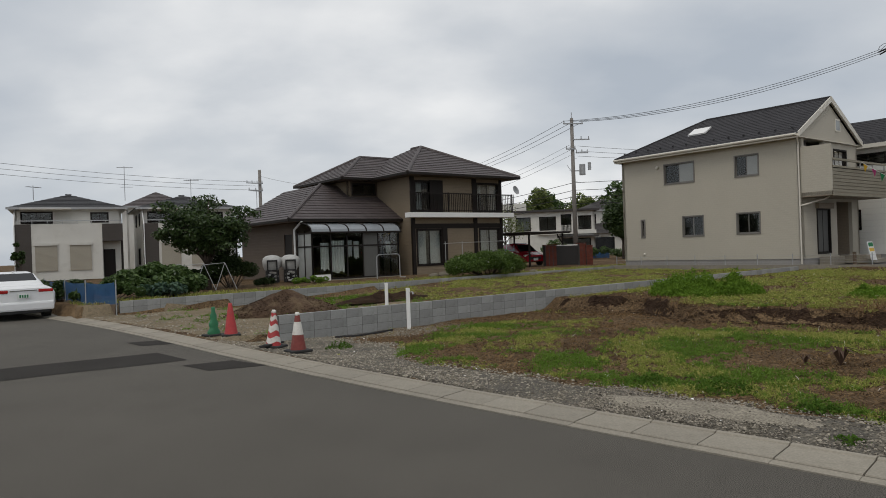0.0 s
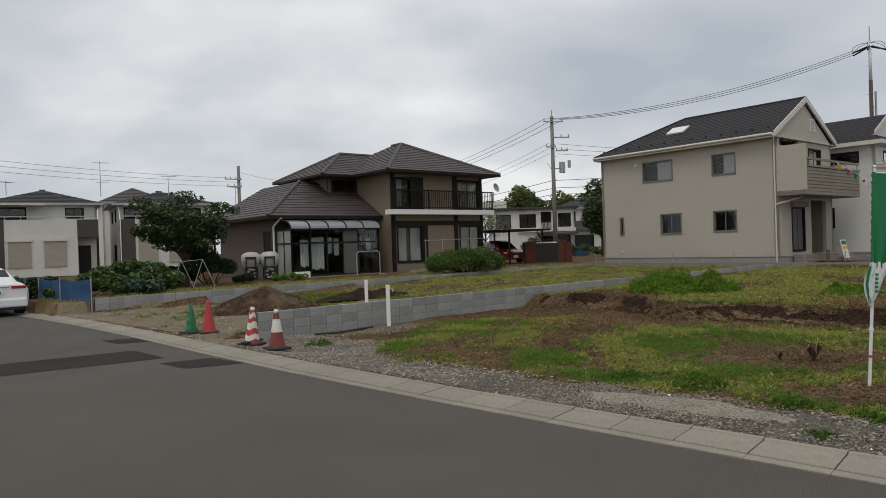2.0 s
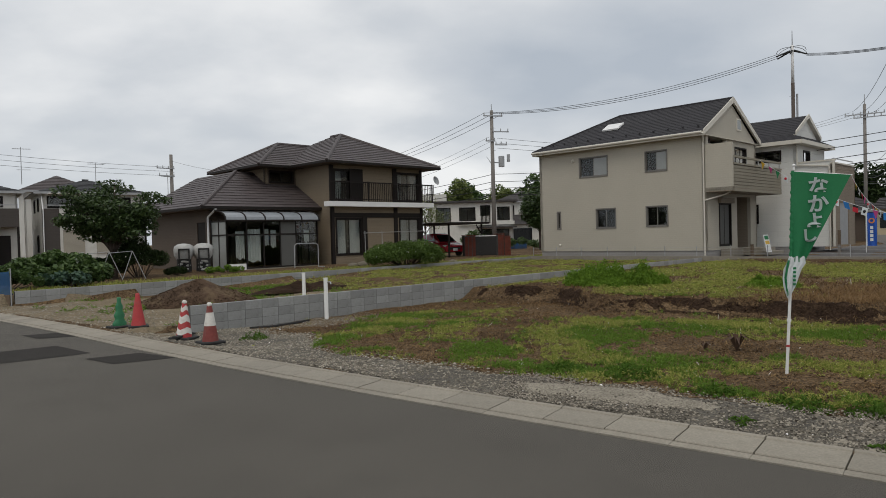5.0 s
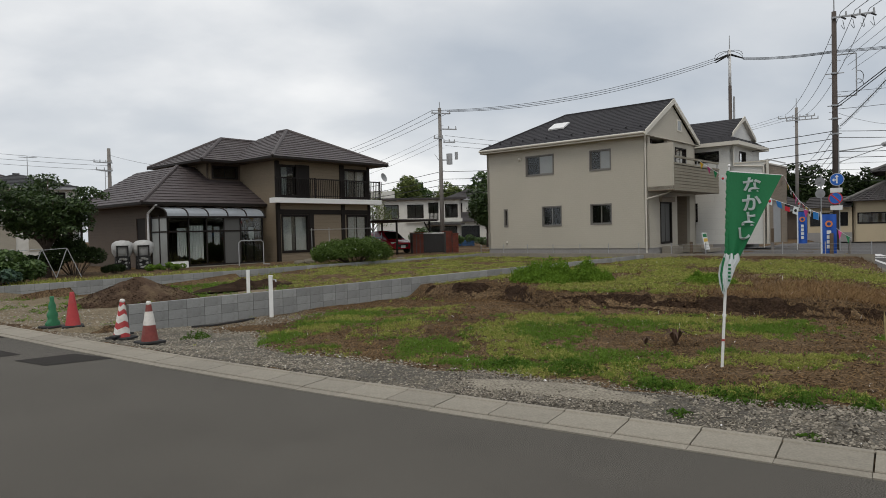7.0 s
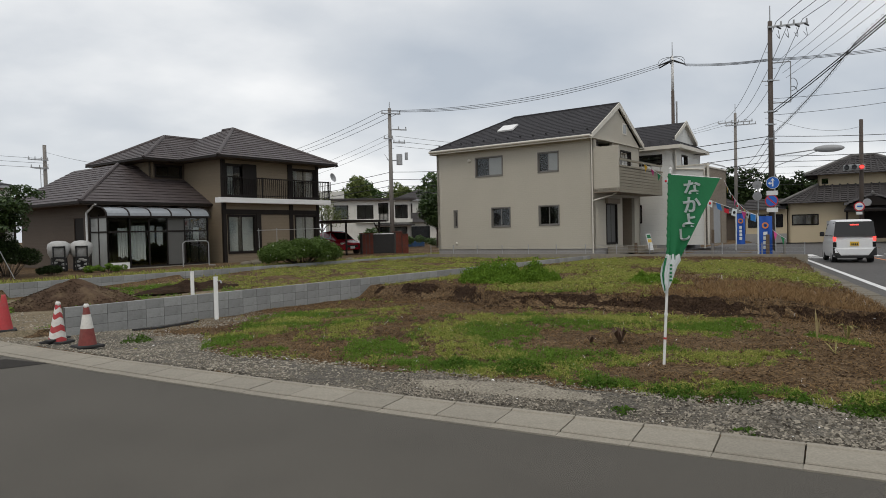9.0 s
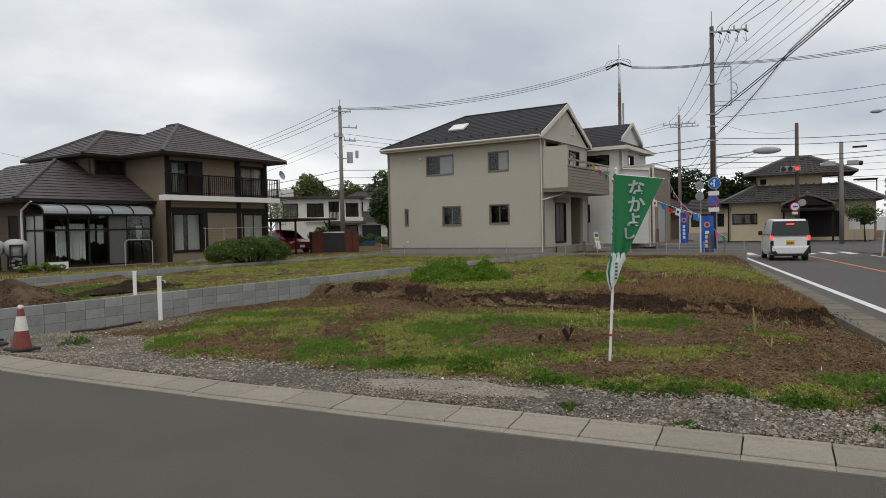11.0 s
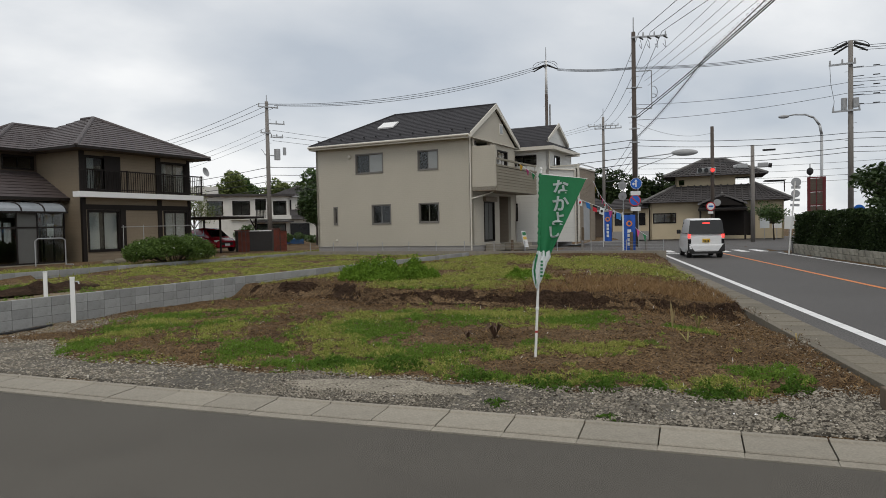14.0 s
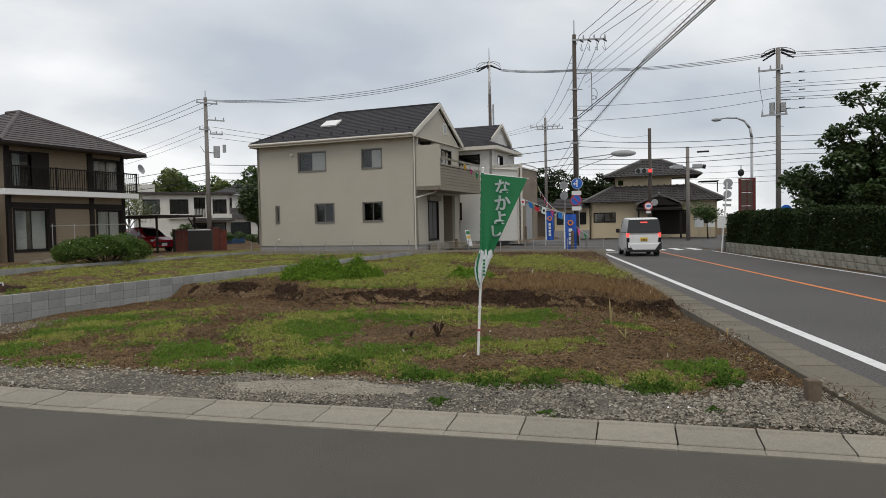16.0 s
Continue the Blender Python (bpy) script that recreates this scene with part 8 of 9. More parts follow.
    part("canopy_roof", bm, GREY_ROOF, h)
    part("canopy_beam", box(B(), -1.4, 2.6, -2.3, -0.1, 2.6, 2.75), DARK_BROWN, h)
    for x in (-1.2, 2.4):
        part("canopy_post", box(B(), x - 0.08, x + 0.08, -2.1, -1.94, 0.1, 2.6), DARK_BROWN, h)
    for sx in (-1, 1):
        gr = B()
        courses(gr, (0.6 + sx * 2.0, -2.5, 3.05), (0.6 + sx * 2.0, -0.4, 3.35), (0.6, -0.2, 4.15), (0.6, -2.5, 3.95), 6, 0.05)
        part("porch_roof", gr, GREY_ROOF, h, "gabled tiled porch roof")
    part("ridge_tile", pipe(B(), [(0.6, -2.55, 4.02), (0.6, -0.2, 4.2)], 0.11, 8), RIDGE_GREY, h)
    pg = B()
    prism(pg, [(-1.1, -2.4, 3.05), (2.3, -2.4, 3.05), (0.6, -2.4, 3.85)], (0, 0.08, 0))
    part("porch_gable", pg, DARK_BROWN, h, "dark timber porch gable")
    # tiled lean-to and the railed deck
    bm = B()
    courses(bm, (-9.4, -0.6, 3.0), (-5.7, -0.6, 3.0), (-5.7, 2.0, 4.0), (-9.0, 2.0, 4.0), 7, 0.05)
    part("lean_to_roof", bm, GREY_ROOF, h)
    part("lean_to_wall", box(B(), -9.0, -5.7, 0, 5, 0.1, 3.0), CREAM_WALL, h)
    part("lean_to_window", box(B(), -8.8, -6.0, -0.03, 0.0, 1.45, 2.6), CAR_GLASS, h)
    part("base_wall", box(B(), -9.05, -5.7, -0.06, -0.02, 0.1, 0.9), FOUNDATION, h)
    part("deck_rail", pipe(B(), [(4.4, 1.5, 5.15), (5.8, 1.5, 5.15), (5.8, 1.5, 4.2)], 0.05), DARK_BROWN, h)
    part("deck_roof", box(B(), 4.2, 5.9, 1.2, 3.0, 5.2, 5.26), DARK_BROWN, h)
    for k in range(3):
        part("notice", box(B(), 3.6 + k * 0.95, 4.35 + k * 0.95, -1.3, -1.26, 1.0 - 0.1 * (k == 2), 2.0), SIGN_WHITE if k else CLOTH_WHITE, h, "white notice board")
        part("notice_leg", box(B(), 3.95 + k * 0.95, 4.0 + k * 0.95, -1.27, -1.23, 0.0, 1.0), GALV, h)
    return h


tiled_house()
tree(49.0, 39.5, 0.05, 2.9, 1.2, "small trained garden tree with props", LEAF_MID, 0.1, 5, 0.5, 300, 21, 0.45, 0.07)
for k in range(13):
    a = k / 12
    x, y = 40 + 42 * a, 92 - 16 * a
    hh = 6.0 + 2.2 * math.sin(k * 2.1) + 1.2 * math.sin(k * 0.9)
    tree(x, y, 0, hh, 3.6, "dark wooded trees beyond the junction", LEAF_HEDGE, 0.34, 6, 2.0, 80, 60 + k, 0.18, 0.2)
# walls take the dark siding for the shadow under the eaves
quick_house(36, 62, -40, 12, 6, 0.1, 3.0, 4.6, "low old house with a grey tiled roof and shade-darkened walls", H1_SIDING_DARK_SHADED, GREY_ROOF, [(1, 3, 1.0, 2.2, "f")])
for k in range(7):
    bush(62 + k * 4.5, 40 - k * 4.0, 0.0, 2.4, 1.8, 2.6 + 0.5 * math.sin(k * 2), "green shrubs in the distance", LEAF_MID, 700, 0.24)


# ---- hedge on its stone wall ----
def hedge():
    h = thing("hedge", Matrix(), "clipped dark green hedge behind a pale stone wall", "hedge")
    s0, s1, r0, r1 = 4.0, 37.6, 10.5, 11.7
    # solid box behind the leaves, coloured as the shade between them
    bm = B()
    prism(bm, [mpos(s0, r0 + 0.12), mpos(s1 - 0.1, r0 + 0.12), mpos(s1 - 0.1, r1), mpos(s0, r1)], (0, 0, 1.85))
    part("inside", bm, HEDGE_SHADE_CORE, h, "solid core coloured as the shade between the leaves")
    n = 60000
    s = s0 + (s1 - s0) * rng.uniform(0, 1, n)
    side = rng.uniform(0, 1, n)
    top = 1.98 + 0.06 * np.sin(s * 1.3) + 0.05 * np.sin(s * 3.7) + 0.03 * rng.normal(size=n)
    z = np.where(side < 0.7, rng.uniform(0.22, 1, n) * top, top - 0.08 * rng.uniform(0, 1, n))
    r = np.where(side < 0.7, r0 + 0.1 * rng.normal(size=n) * 0.7 + 0.06 * np.sin(s * 2.1 + z * 3), rng.uniform(r0, r1, n))
    P = np.stack([SM.x * s + RM.x * r, SM.y * s + RM.y * r, z], -1)
    e = 2500
    re, ze = rng.uniform(r0, r1, e), rng.uniform(0.4, 1.95, e)
    se = s1 + 0.06 * rng.normal(size=e)
    P = np.concatenate([P, np.stack([SM.x * se + RM.x * re, SM.y * se + RM.y * re, ze], -1)])
    leaf_cloud(P, rng.uniform(0.035, 0.075, len(P)), "foliage", LEAF_HEDGE, h, "small dark hedge leaves")
    return h


hedge()
sw = thing("stone_wall", Matrix(), "low wall of stained pale stone blocks under the hedge", "wall", kind="structure")
core = B()
prism(core, [mpos(3.0, 10.36), mpos(37.7, 10.36), mpos(37.7, 10.62), mpos(3.0, 10.62)], (0, 0, 0.47))
part("core", core, MORTAR, sw)
st_me = []
for w in (0.86, 0.72, 0.6):
    bm = bx(0, w, 0, 0.12, 0, 0.235, bev=0.018)
    for v in bm.verts:
        v.co += Vector((0.008, 0.01, 0.006)) * noise.noise(v.co * 7 + Vector((w * 10, 0, 0)))
    me = bpy.data.meshes.new("stone")
    bm.to_mesh(me)
    bm.free()
    me.materials.append(STONE_WALL)
    st_me.append((w, me))
for row in range(2):
    s = 3.0 + 0.3 * row
    k = row
    while s < 37.2:
        w, me = st_me[(k * 7 + row) % 3]
        ob = new("stone", me)
        ob.matrix_world = Matrix.Translation(mpos(s, 10.3 + random.uniform(-0.008, 0.008), 0.005 + row * 0.245)) @ mrot
        ob.parent = sw
        s += w + 0.014
        k += 1
tree(30.6, 15.3, 0.0, 6.9, 5.2, "large dark broad-leaved tree behind the hedge", LEAF_DARK, 0.13, 20, 0.68, 330, 33, 0.22, 0.26, cone=0.7, squash=0.5)
tree(31.8, 18.3, 0.0, 4.3, 2.4, "lower dark tree behind the hedge", LEAF_DARK, 0.13, 8, 0.7, 300, 35, 0.25, 0.16, squash=0.6)
bush(33.0, 19.6, 0.0, 2.6, 1.4, 2.7, "yellow-green shrub behind the hedge", LEAF_MID, 3200, 0.1)
bush(44.0, 24.5, 0.0, 3.0, 1.6, 2.9, "green shrubs behind the hedge", LEAF_MID, 2600, 0.12)
bush(50.0, 27.0, 0.0, 3.0, 1.6, 3.0, "green shrubs behind the hedge", LEAF_MID, 2000, 0.14)


# ---- poles, lines, signals, signs ----
def utility_pole(x, y, z1, r0, r1, mat, label, arms=(), steps=True, rz=0, z0=-0.2, top=None):
    p = thing("utility_pole", pose(x, y, 0, 0, 0, rz), label, "utility pole", "utility poles")
    part("shaft", tube(B(), (0, 0, z0), (0, 0, z1), r0, r1, 14), mat, p, smooth=True)
    if top:
        part("top_mast", tube(B(), (0, 0, z1), (0, 0, z1 + top), 0.035, 0.03, 8), GALV, p)
    for z, a, b in arms:
        part("cross_arm", box(B(), a, b, -r1 - 0.09, -r1 - 0.01, z, z + 0.09), GALV, p, "steel cross arm")
        k = max(2, int((b - a) / 0.55))
        for i in range(k + 1):
            xx = a + 0.06 + (b - a - 0.12) * i / k
            if abs(xx) > 0.12:
                bm = tube(B(), (xx, -r1 - 0.05, z + 0.09), (xx, -r1 - 0.05, z + 0.3), 0.05, 0.035, 8)
                part("insulator", bm, SIGN_GREY, p, "grey insulator")
    if steps:
        for i in range(int((z1 - 2.2) / 0.9)):
            s = 1 if i % 2 else -1
            part("climbing_step", tube(B(), (0, 0, 2.2 + i * 0.9), (s * (r0 + 0.12), 0, 2.2 + i * 0.9), 0.012, 0.012, 5), GALV, p)
    return p


def transformer(p, x, y, z):
    part("transformer", tube(B(), (x, y, z), (x, y, z + 0.85), 0.24, 0.24, 14), SIGN_GREY, p, "grey pole transformer")
    part("bracket", box(B(), min(0, x), max(0, x), y - 0.04, y + 0.04, z + 0.3, z + 0.38), GALV, p)


pa = utility_pole(10.53, 53.98, 11.7, 0.19, 0.13, POLE_CONC, "concrete utility pole with cross arms beyond the carport", ((11.2, -0.75, 0.85), (9.95, 0.0, 1.35), (9.2, -0.6, 0.2), (8.9, 0.2, 1.2)), rz=8, top=0.5)
transformer(pa, 0.75, 0, 7.2)
part("cutout", box(B(), 1.25, 1.45, -0.1, 0.1, 7.6, 8.2), SIGN_GREY, pa)
part("stay", pipe(B(), [(-0.5, 0, 8.0), (0, 0, 7.3)], 0.02), GALV, pa)
pb_ = utility_pole(31.35, 46.4, 12.2, 0.16, 0.12, POLE_BROWN, "tall pole with a white steel upper half behind the new houses", (), rz=0)
part("upper_shaft", tube(B(), (0, 0, 12.2), (0, 0, 14.9), 0.11, 0.09, 14), WHITE_PLASTIC, pb_, "white steel upper part", smooth=True)
part("top_mast", tube(B(), (0, 0, 14.9), (0, 0, 15.95), 0.04, 0.025, 8), GALV, pb_)
for a in range(6):
    q = Vector((math.cos(a), math.sin(a), 0))
    part("insulator", tube(B(), q * 0.15 + Vector((0, 0, 14.5)), q * 1.15 + Vector((0, 0, 14.3 - 0.06 * a)), 0.07, 0.05, 8), RUBBER, pb_, "black line insulator")
    part("jumper", pipe(B(), [q * (1.15 * math.cos(k * 0.39)) + Vector((0, 0, 14.3 + 0.5 * math.sin(k * 0.39))) for k in range(5)], 0.018, 5), RUBBER, pb_, "black jumper wire")
part("riser_pipe", tube(B(), (0.32, 0, 8.5), (0.32, 0, 11.4), 0.07, 0.07, 8), GALV, pb_)
pc = utility_pole(46.75, 58.68, 13.0, 0.18, 0.13, POLE_CONC, "distant concrete pole with two cross arms", ((12.0, -1.6, 1.6), (11.7, -0.9, 1.9)), rz=-40, top=0.9)
pd = utility_pole(27.65, 31.75, 12.9, 0.165, 0.115, POLE_BROWN, "tall dark pole beside the main road carrying many lines", ((12.5, -0.15, 1.85),), rz=-36, top=0.85)
part("bracket", pipe(B(), [(0, 0, 10.6), (1.0, 0, 10.6), (1.0, 0, 8.4), (0, 0, 8.4)], 0.032, 6), GALV, pd, "square steel bracket")
part("coil", pipe(B(), [(1.15 + 0.18 * math.cos(a * 0.7), 0, 8.9 + 0.22 * math.sin(a * 0.7) + 0.05 * a) for a in range(14)], 0.018, 5), CABLE_GREY, pd)
for k in range(4):
    xx = 0.35 + 0.45 * k
    part("insulator", tube(B(), (xx, -0.2, 12.5), (xx + 0.12, -0.55, 12.3), 0.055, 0.045, 8), RUBBER, pd, "black strain insulator")
    part("jumper", pipe(B(), [(xx + 0.12 * math.sin(j * 0.6), -0.55 + 0.2 * j, 12.25 - 0.35 * math.sin(j * 0.63)) for j in range(6)], 0.014, 5), RUBBER, pd, "black jumper wire")
for z, w in ((9.6, 0.45), (7.9, 0.35), (7.2, 0.3), (6.4, 0.3)):
    part("band", tube(B(), (0, 0, z), (0, 0, z + 0.09), 0.17, 0.17, 12), GALV, pd, "steel band round the pole")
    part("bracket", tube(B(), (-w, 0, z + 0.04), (w, 0, z + 0.04), 0.025, 0.025, 6), GALV, pd)
part("riser_pipe", tube(B(), (0.16, -0.1, 0), (0.14, -0.08, 6.9), 0.035, 0.035, 8), GALV, pd, "grey cable riser")
part("lamp_arm", tube(B(), (0.1, 0, 5.5), (2.4, 0.2, 5.75), 0.03, 0.03, 6), GALV, pd)
part("lamp_arm", tube(B(), (0.1, 0, 4.9), (2.4, 0.2, 5.68), 0.02, 0.02, 6), GALV, pd)
bm = ball(B(), (2.85, 0.25, 5.76), 0.4, (1.9, 0.5, 0.5), 3)
part("lamp_head", bm, SIGN_GREY, pd, "long oval grey street lamp head", smooth=True)
pe = utility_pole(34.95, 23.45, 11.0, 0.15, 0.115, POLE_CONC, "concrete pole behind the hedge with a transformer", ((9.75, -1.0, 0.25), (7.3, -0.85, 0.45)), rz=-56)
part("transformer", tube(B(), (-0.3, 0.1, 7.42), (-0.3, 0.1, 8.05), 0.15, 0.15, 14), SIGN_GREY, pe, "small grey pole transformer")
for k in range(5):
    z = 9.6 - 0.48 * k
    part("insulator", tube(B(), (0.12, 0, z), (0.6, -0.1, z - 0.02), 0.022, 0.02, 6), RUBBER, pe, "black line insulator")
    part("insulator", tube(B(), (1.0, -0.12, z - 0.03), (1.3, -0.16, z - 0.04), 0.03, 0.026, 6), RUBBER, pe)
part("drop_wire", pipe(B(), [(-0.95, -0.1, 9.75), (-0.9, -0.1, 8.8), (-0.75, -0.1, 7.9), (-0.8, -0.1, 7.4)], 0.012, 4), CABLE_GREY, pe)
part("box", bx(0.12, 0.38, -0.15, 0.1, 7.5, 8.0, bev=0.02), SIGN_GREY, pe, "small grey switch box")
for q in (-0.9, 0.9):
    part("insulator", tube(B(), (q * 0.15, 0, 10.9), (q * 0.95, 0, 10.6), 0.08, 0.05, 8), RUBBER, pe, "black line insulator")
    part("insulator", tube(B(), (q * 0.15, 0, 10.75), (q * 0.85, 0.1, 10.4), 0.06, 0.04, 8), RUBBER, pe, "black line insulator")
    part("jumper", pipe(B(), [(q * 0.95 * math.cos(k * 0.39), 0.05, 10.6 + 0.42 * math.sin(k * 0.39)) for k in range(5)], 0.018, 5), RUBBER, pe, "black jumper wire")
pf = utility_pole(-17.94, 67.66, 10.2, 0.2, 0.15, POLE_CONC, "concrete pole behind the white houses", ((8.8, -1.5, 0.2), (8.1, -1.3, 0.2)), rz=40)
utility_pole(44, 72, 8.0, 0.12, 0.1, POLE_CONC, "slim distant pole with cross arms", ((7.4, -0.8, 0.8), (6.8, -0.8, 0.8)), steps=False, rz=-40)


def cable(a, b, sag, r, mat=None, name="power_line", label="black overhead line sagging between poles"):
    a, b = Vector(a), Vector(b)
    bm = B()
    n = 14
    pts = [a.lerp(b, i / n) - Vector((0, 0, sag * 4 * (i / n) * (1 - i / n))) for i in range(n + 1)]
    rings = []
    side = (b - a).cross(Vector((0, 0, 1))).normalized()
    for p in pts:
        up = Vector((0, 0, 1))
        rings.append([bm.verts.new(p + (side * math.cos(k * 2.094) + up * math.sin(k * 2.094)) * r) for k in range(3)])
    for u, v in zip(rings, rings[1:]):
        for k in range(3):
            bm.faces.new((u[k], u[(k + 1) % 3], v[(k + 1) % 3], v[k]))
    return single(name, bm, mat or CABLE, Matrix(), label, "cable", "overhead lines")


PA, PBt, PC, PD, PE, PF = (10.53, 53.98), (31.35, 46.4), (46.75, 58.68), (27.65, 31.75), (34.95, 23.45), (-17.94, 67.66)


def at_pole(p, z, dx=0.0, dy=0.0): return (p[0] + dx, p[1] + dy, z)


for k in range(3):
    o = -0.6 + 0.6 * k
    cable(at_pole(PBt, 14.3 - 0.14 * k, -1.0, 0.2), at_pole(PA, 11.5 - 0.04 * k, o), 0.9, 0.02)
    cable(at_pole(PA, 11.5 - 0.12 * k, o), (-3 + o, 112, 13.0 - 0.25 * k), 0.9, 0.022)
    cable(at_pole(PA, 9.6 - 0.42 * k, -0.2), (-4, 118, 10.6 - 0.5 * k), 1.2, 0.015, CABLE_GREY)
    cable(at_pole(PA, 9.5 - 0.4 * k, 0.4), (42 + k, 66, 10.4 - 0.3 * k), 0.6, 0.016, CABLE_GREY)
    cable(at_pole(PBt, 14.25 - 0.07 * k, 0.9, -0.3), at_pole(PD, 10.85 - 0.05 * k), 0.12, 0.022)
    # three high lines along the main road, overhead past the camera
    cable(at_pole(PD, 12.85, 0.25 + 0.55 * k, -0.2 - 0.35 * k), (10.5 + 1.6 * k, -7.0 - 0.6 * k, 13.2), 0.4, 0.02)
    cable(at_pole(PD, 12.85, 0.25 + 0.55 * k, -0.2 - 0.35 * k), at_pole(PC, 12.3, -1.2 + 1.1 * k), 0.9, 0.018)
    cable(at_pole(PC, 12.3, -1.0 + 1.0 * k, 0.6 - 0.6 * k), (28, 76 + k, 9.5), 0.8, 0.016, CABLE_GREY)
    cable(at_pole(PF, 9.0 - 0.4 * k), (-33.5, 50.5, 9.35 - 0.42 * k), 0.25, 0.016, CABLE_GREY)
    cable((-33.5, 50.5, 9.35 - 0.42 * k), (-48, 34, 9.6 - 0.42 * k), 0.25, 0.016, CABLE_GREY)
for k in range(4):
    cable(at_pole(PD, 10.6 - 0.25 * k, 0.3 + 0.25 * k), (6.2 + 0.35 * k, -7, 10.6 - 0.2 * k), 0.5, 0.011, CABLE_GREY)
def spiral(a, b, sag, rad, pitch, r, mat, label, f0=0.0, f1=1.0):
    """A hanger wire wound round the part f0 to f1 of a sagging cable."""
    a, b = Vector(a), Vector(b)
    n = int((b - a).length * (f1 - f0) / pitch * 7)
    side = (b - a).cross(Vector((0, 0, 1))).normalized()
    pts = []
    for i in range(n + 1):
        f = f0 + (f1 - f0) * i / n
        t = i * 2 * math.pi / 7
        pts.append(a.lerp(b, f) - Vector((0, 0, sag * 4 * f * (1 - f) + rad * math.sin(t))) + side * rad * math.cos(t))
    return single("hanger_wire", pipe(B(), pts, r, 3), mat, Matrix(), label, "cable", "overhead lines")


FAR_END = (4.1, -10.8, 10.25)
for k in range(2):
    cable(at_pole(PD, 8.05 - 0.15 * k, 0.2), (FAR_END[0] + 0.12 * k, FAR_END[1], FAR_END[2] + 0.12 * k), 0.5, 0.026, CABLE, "telephone_cable", "thick black bundled cable over the road")
f = 0.27
MEET = Vector(at_pole(PD, 8.05, 0.2)).lerp(Vector(FAR_END), f) - Vector((0, 0, 0.5 * 4 * f * (1 - f) - 0.08))
HIGH_END = (FAR_END[0] - 0.1, FAR_END[1], FAR_END[2] + 0.55)
cable(at_pole(PD, 6.85, 0.3), MEET, 0.15, 0.022, CABLE_GREY, "telephone_cable", "grey spiral-wrapped cable rising to the bundle")
spiral(at_pole(PD, 6.85, 0.3), MEET, 0.15, 0.09, 0.42, 0.0055, CABLE_GREY, "thin hanger wire wound round the telephone cable")
cable(MEET, HIGH_END, 0.25, 0.022, CABLE_GREY, "telephone_cable", "grey spiral-wrapped cable over the road")
spiral(MEET, HIGH_END, 0.25, 0.1, 0.45, 0.0055, CABLE_GREY, "thin hanger wire wound round the telephone cable", 0.0, 0.7)
for k in range(3):
    cable(at_pole(PD, 10.85 - 0.05 * k), at_pole(PE, 10.75 - 0.1 * k, -0.4, 0.2), 0.25, 0.016)
    cable(at_pole(PE, 10.75 - 0.12 * k, 0.4, -0.2), (49.5, 9.5, 11.0 - 0.12 * k), 0.2, 0.016)
for za, zb, zc in ((8.65, 8.85, 9.2), (7.75, 8.3, 8.6), (6.6, 6.2, 6.4), (6.25, 5.9, 6.0), (5.5, 5.45, 5.6), (5.2, 5.2, 5.3)):
    cable(at_pole(PD, za), at_pole(PE, zb), 0.22, 0.018 if za < 7 else 0.013)
    cable(at_pole(PE, zb), (49.5, 9.5, zc), 0.15, 0.016)
for za, zb in ((6.6, 6.6), (6.2, 6.0), (5.6, 5.5), (5.2, 4.95)):
    cable(at_pole(PD, za), at_pole(PA, zb), 0.5, 0.022)
    cable(at_pole(PA, zb), (-6, 96, zb + 0.2), 0.5, 0.025)
for za in (7.5, 6.9, 6.3, 5.8):
    cable(at_pole(PD, za - 0.6), at_pole(PC, za), 0.7, 0.018, CABLE_GREY)
    cable(at_pole(PC, za), (70, 34, za), 0.5, 0.018)
for k, z in enumerate((10.0, 9.4, 8.9, 8.5, 8.0)):
    cable(at_pole(PE, z * 0.96, 0.2), (49.5, 9.5, z), 0.1, 0.012, CABLE_GREY)
cable(at_pole(PF, 9.6), (-4.5, 42.0, 5.6), 0.3, 0.014, CABLE_GREY)
cable((43.8, 41.1, 8.9), at_pole(PD, 7.6), 0.5, 0.012, CABLE_GREY)


def disc_sign(name, x, y, z, r, rz, face_mat, label, rim=None, rim_mat=None):
    s = thing(name, pose(x, y, z, 0, 0, rz), label, "road sign")
    part("plate", tube(B(), (0, 0, 0), (0, 0.02, 0), r, r, 28), SIGN_GREY if rim is None else rim_mat, s)
    part("face", tube(B(), (0, -0.006, 0), (0, 0, 0), r * (rim or 0.97), r * (rim or 0.97), 28), face_mat, s)
    part("bracket", box(B(), -0.03, 0.03, 0.02, 0.35, -0.03, 0.03), GALV, s)
    return s


sg1 = disc_sign("road_sign", 27.25, 31.2, 3.98, 0.33, -41, SIGN_BLUE, "round blue direction sign with white arrows", 0.94, SIGN_WHITE)
part("arrow", box(B(), -0.04, 0.03, -0.012, -0.006, -0.2, 0.12), SIGN_WHITE, sg1)
for px, pz, dx, dz in ((-0.005, 0.22, 0, 0), (-0.2, -0.02, 0, 0)):
    bm = B()
    if pz > 0.1:
        prism(bm, [(px - 0.1, -0.012, pz - 0.1), (px + 0.1, -0.012, pz - 0.1), (px, -0.012, pz + 0.03)], (0, 0.006, 0))
    else:
        prism(bm, [(px - 0.03, -0.012, pz), (px + 0.08, -0.012, pz - 0.1), (px + 0.08, -0.012, pz + 0.1)], (0, 0.006, 0))
    part("arrow", bm, SIGN_WHITE, sg1)
part("arrow", box(B(), -0.14, 0.0, -0.012, -0.006, -0.05, 0.01), SIGN_WHITE, sg1)
sg2 = disc_sign("road_sign", 27.2, 31.25, 3.0, 0.33, -41, SIGN_BLUE, "round no parking sign, blue with a red rim", 0.84, SIGN_RED)
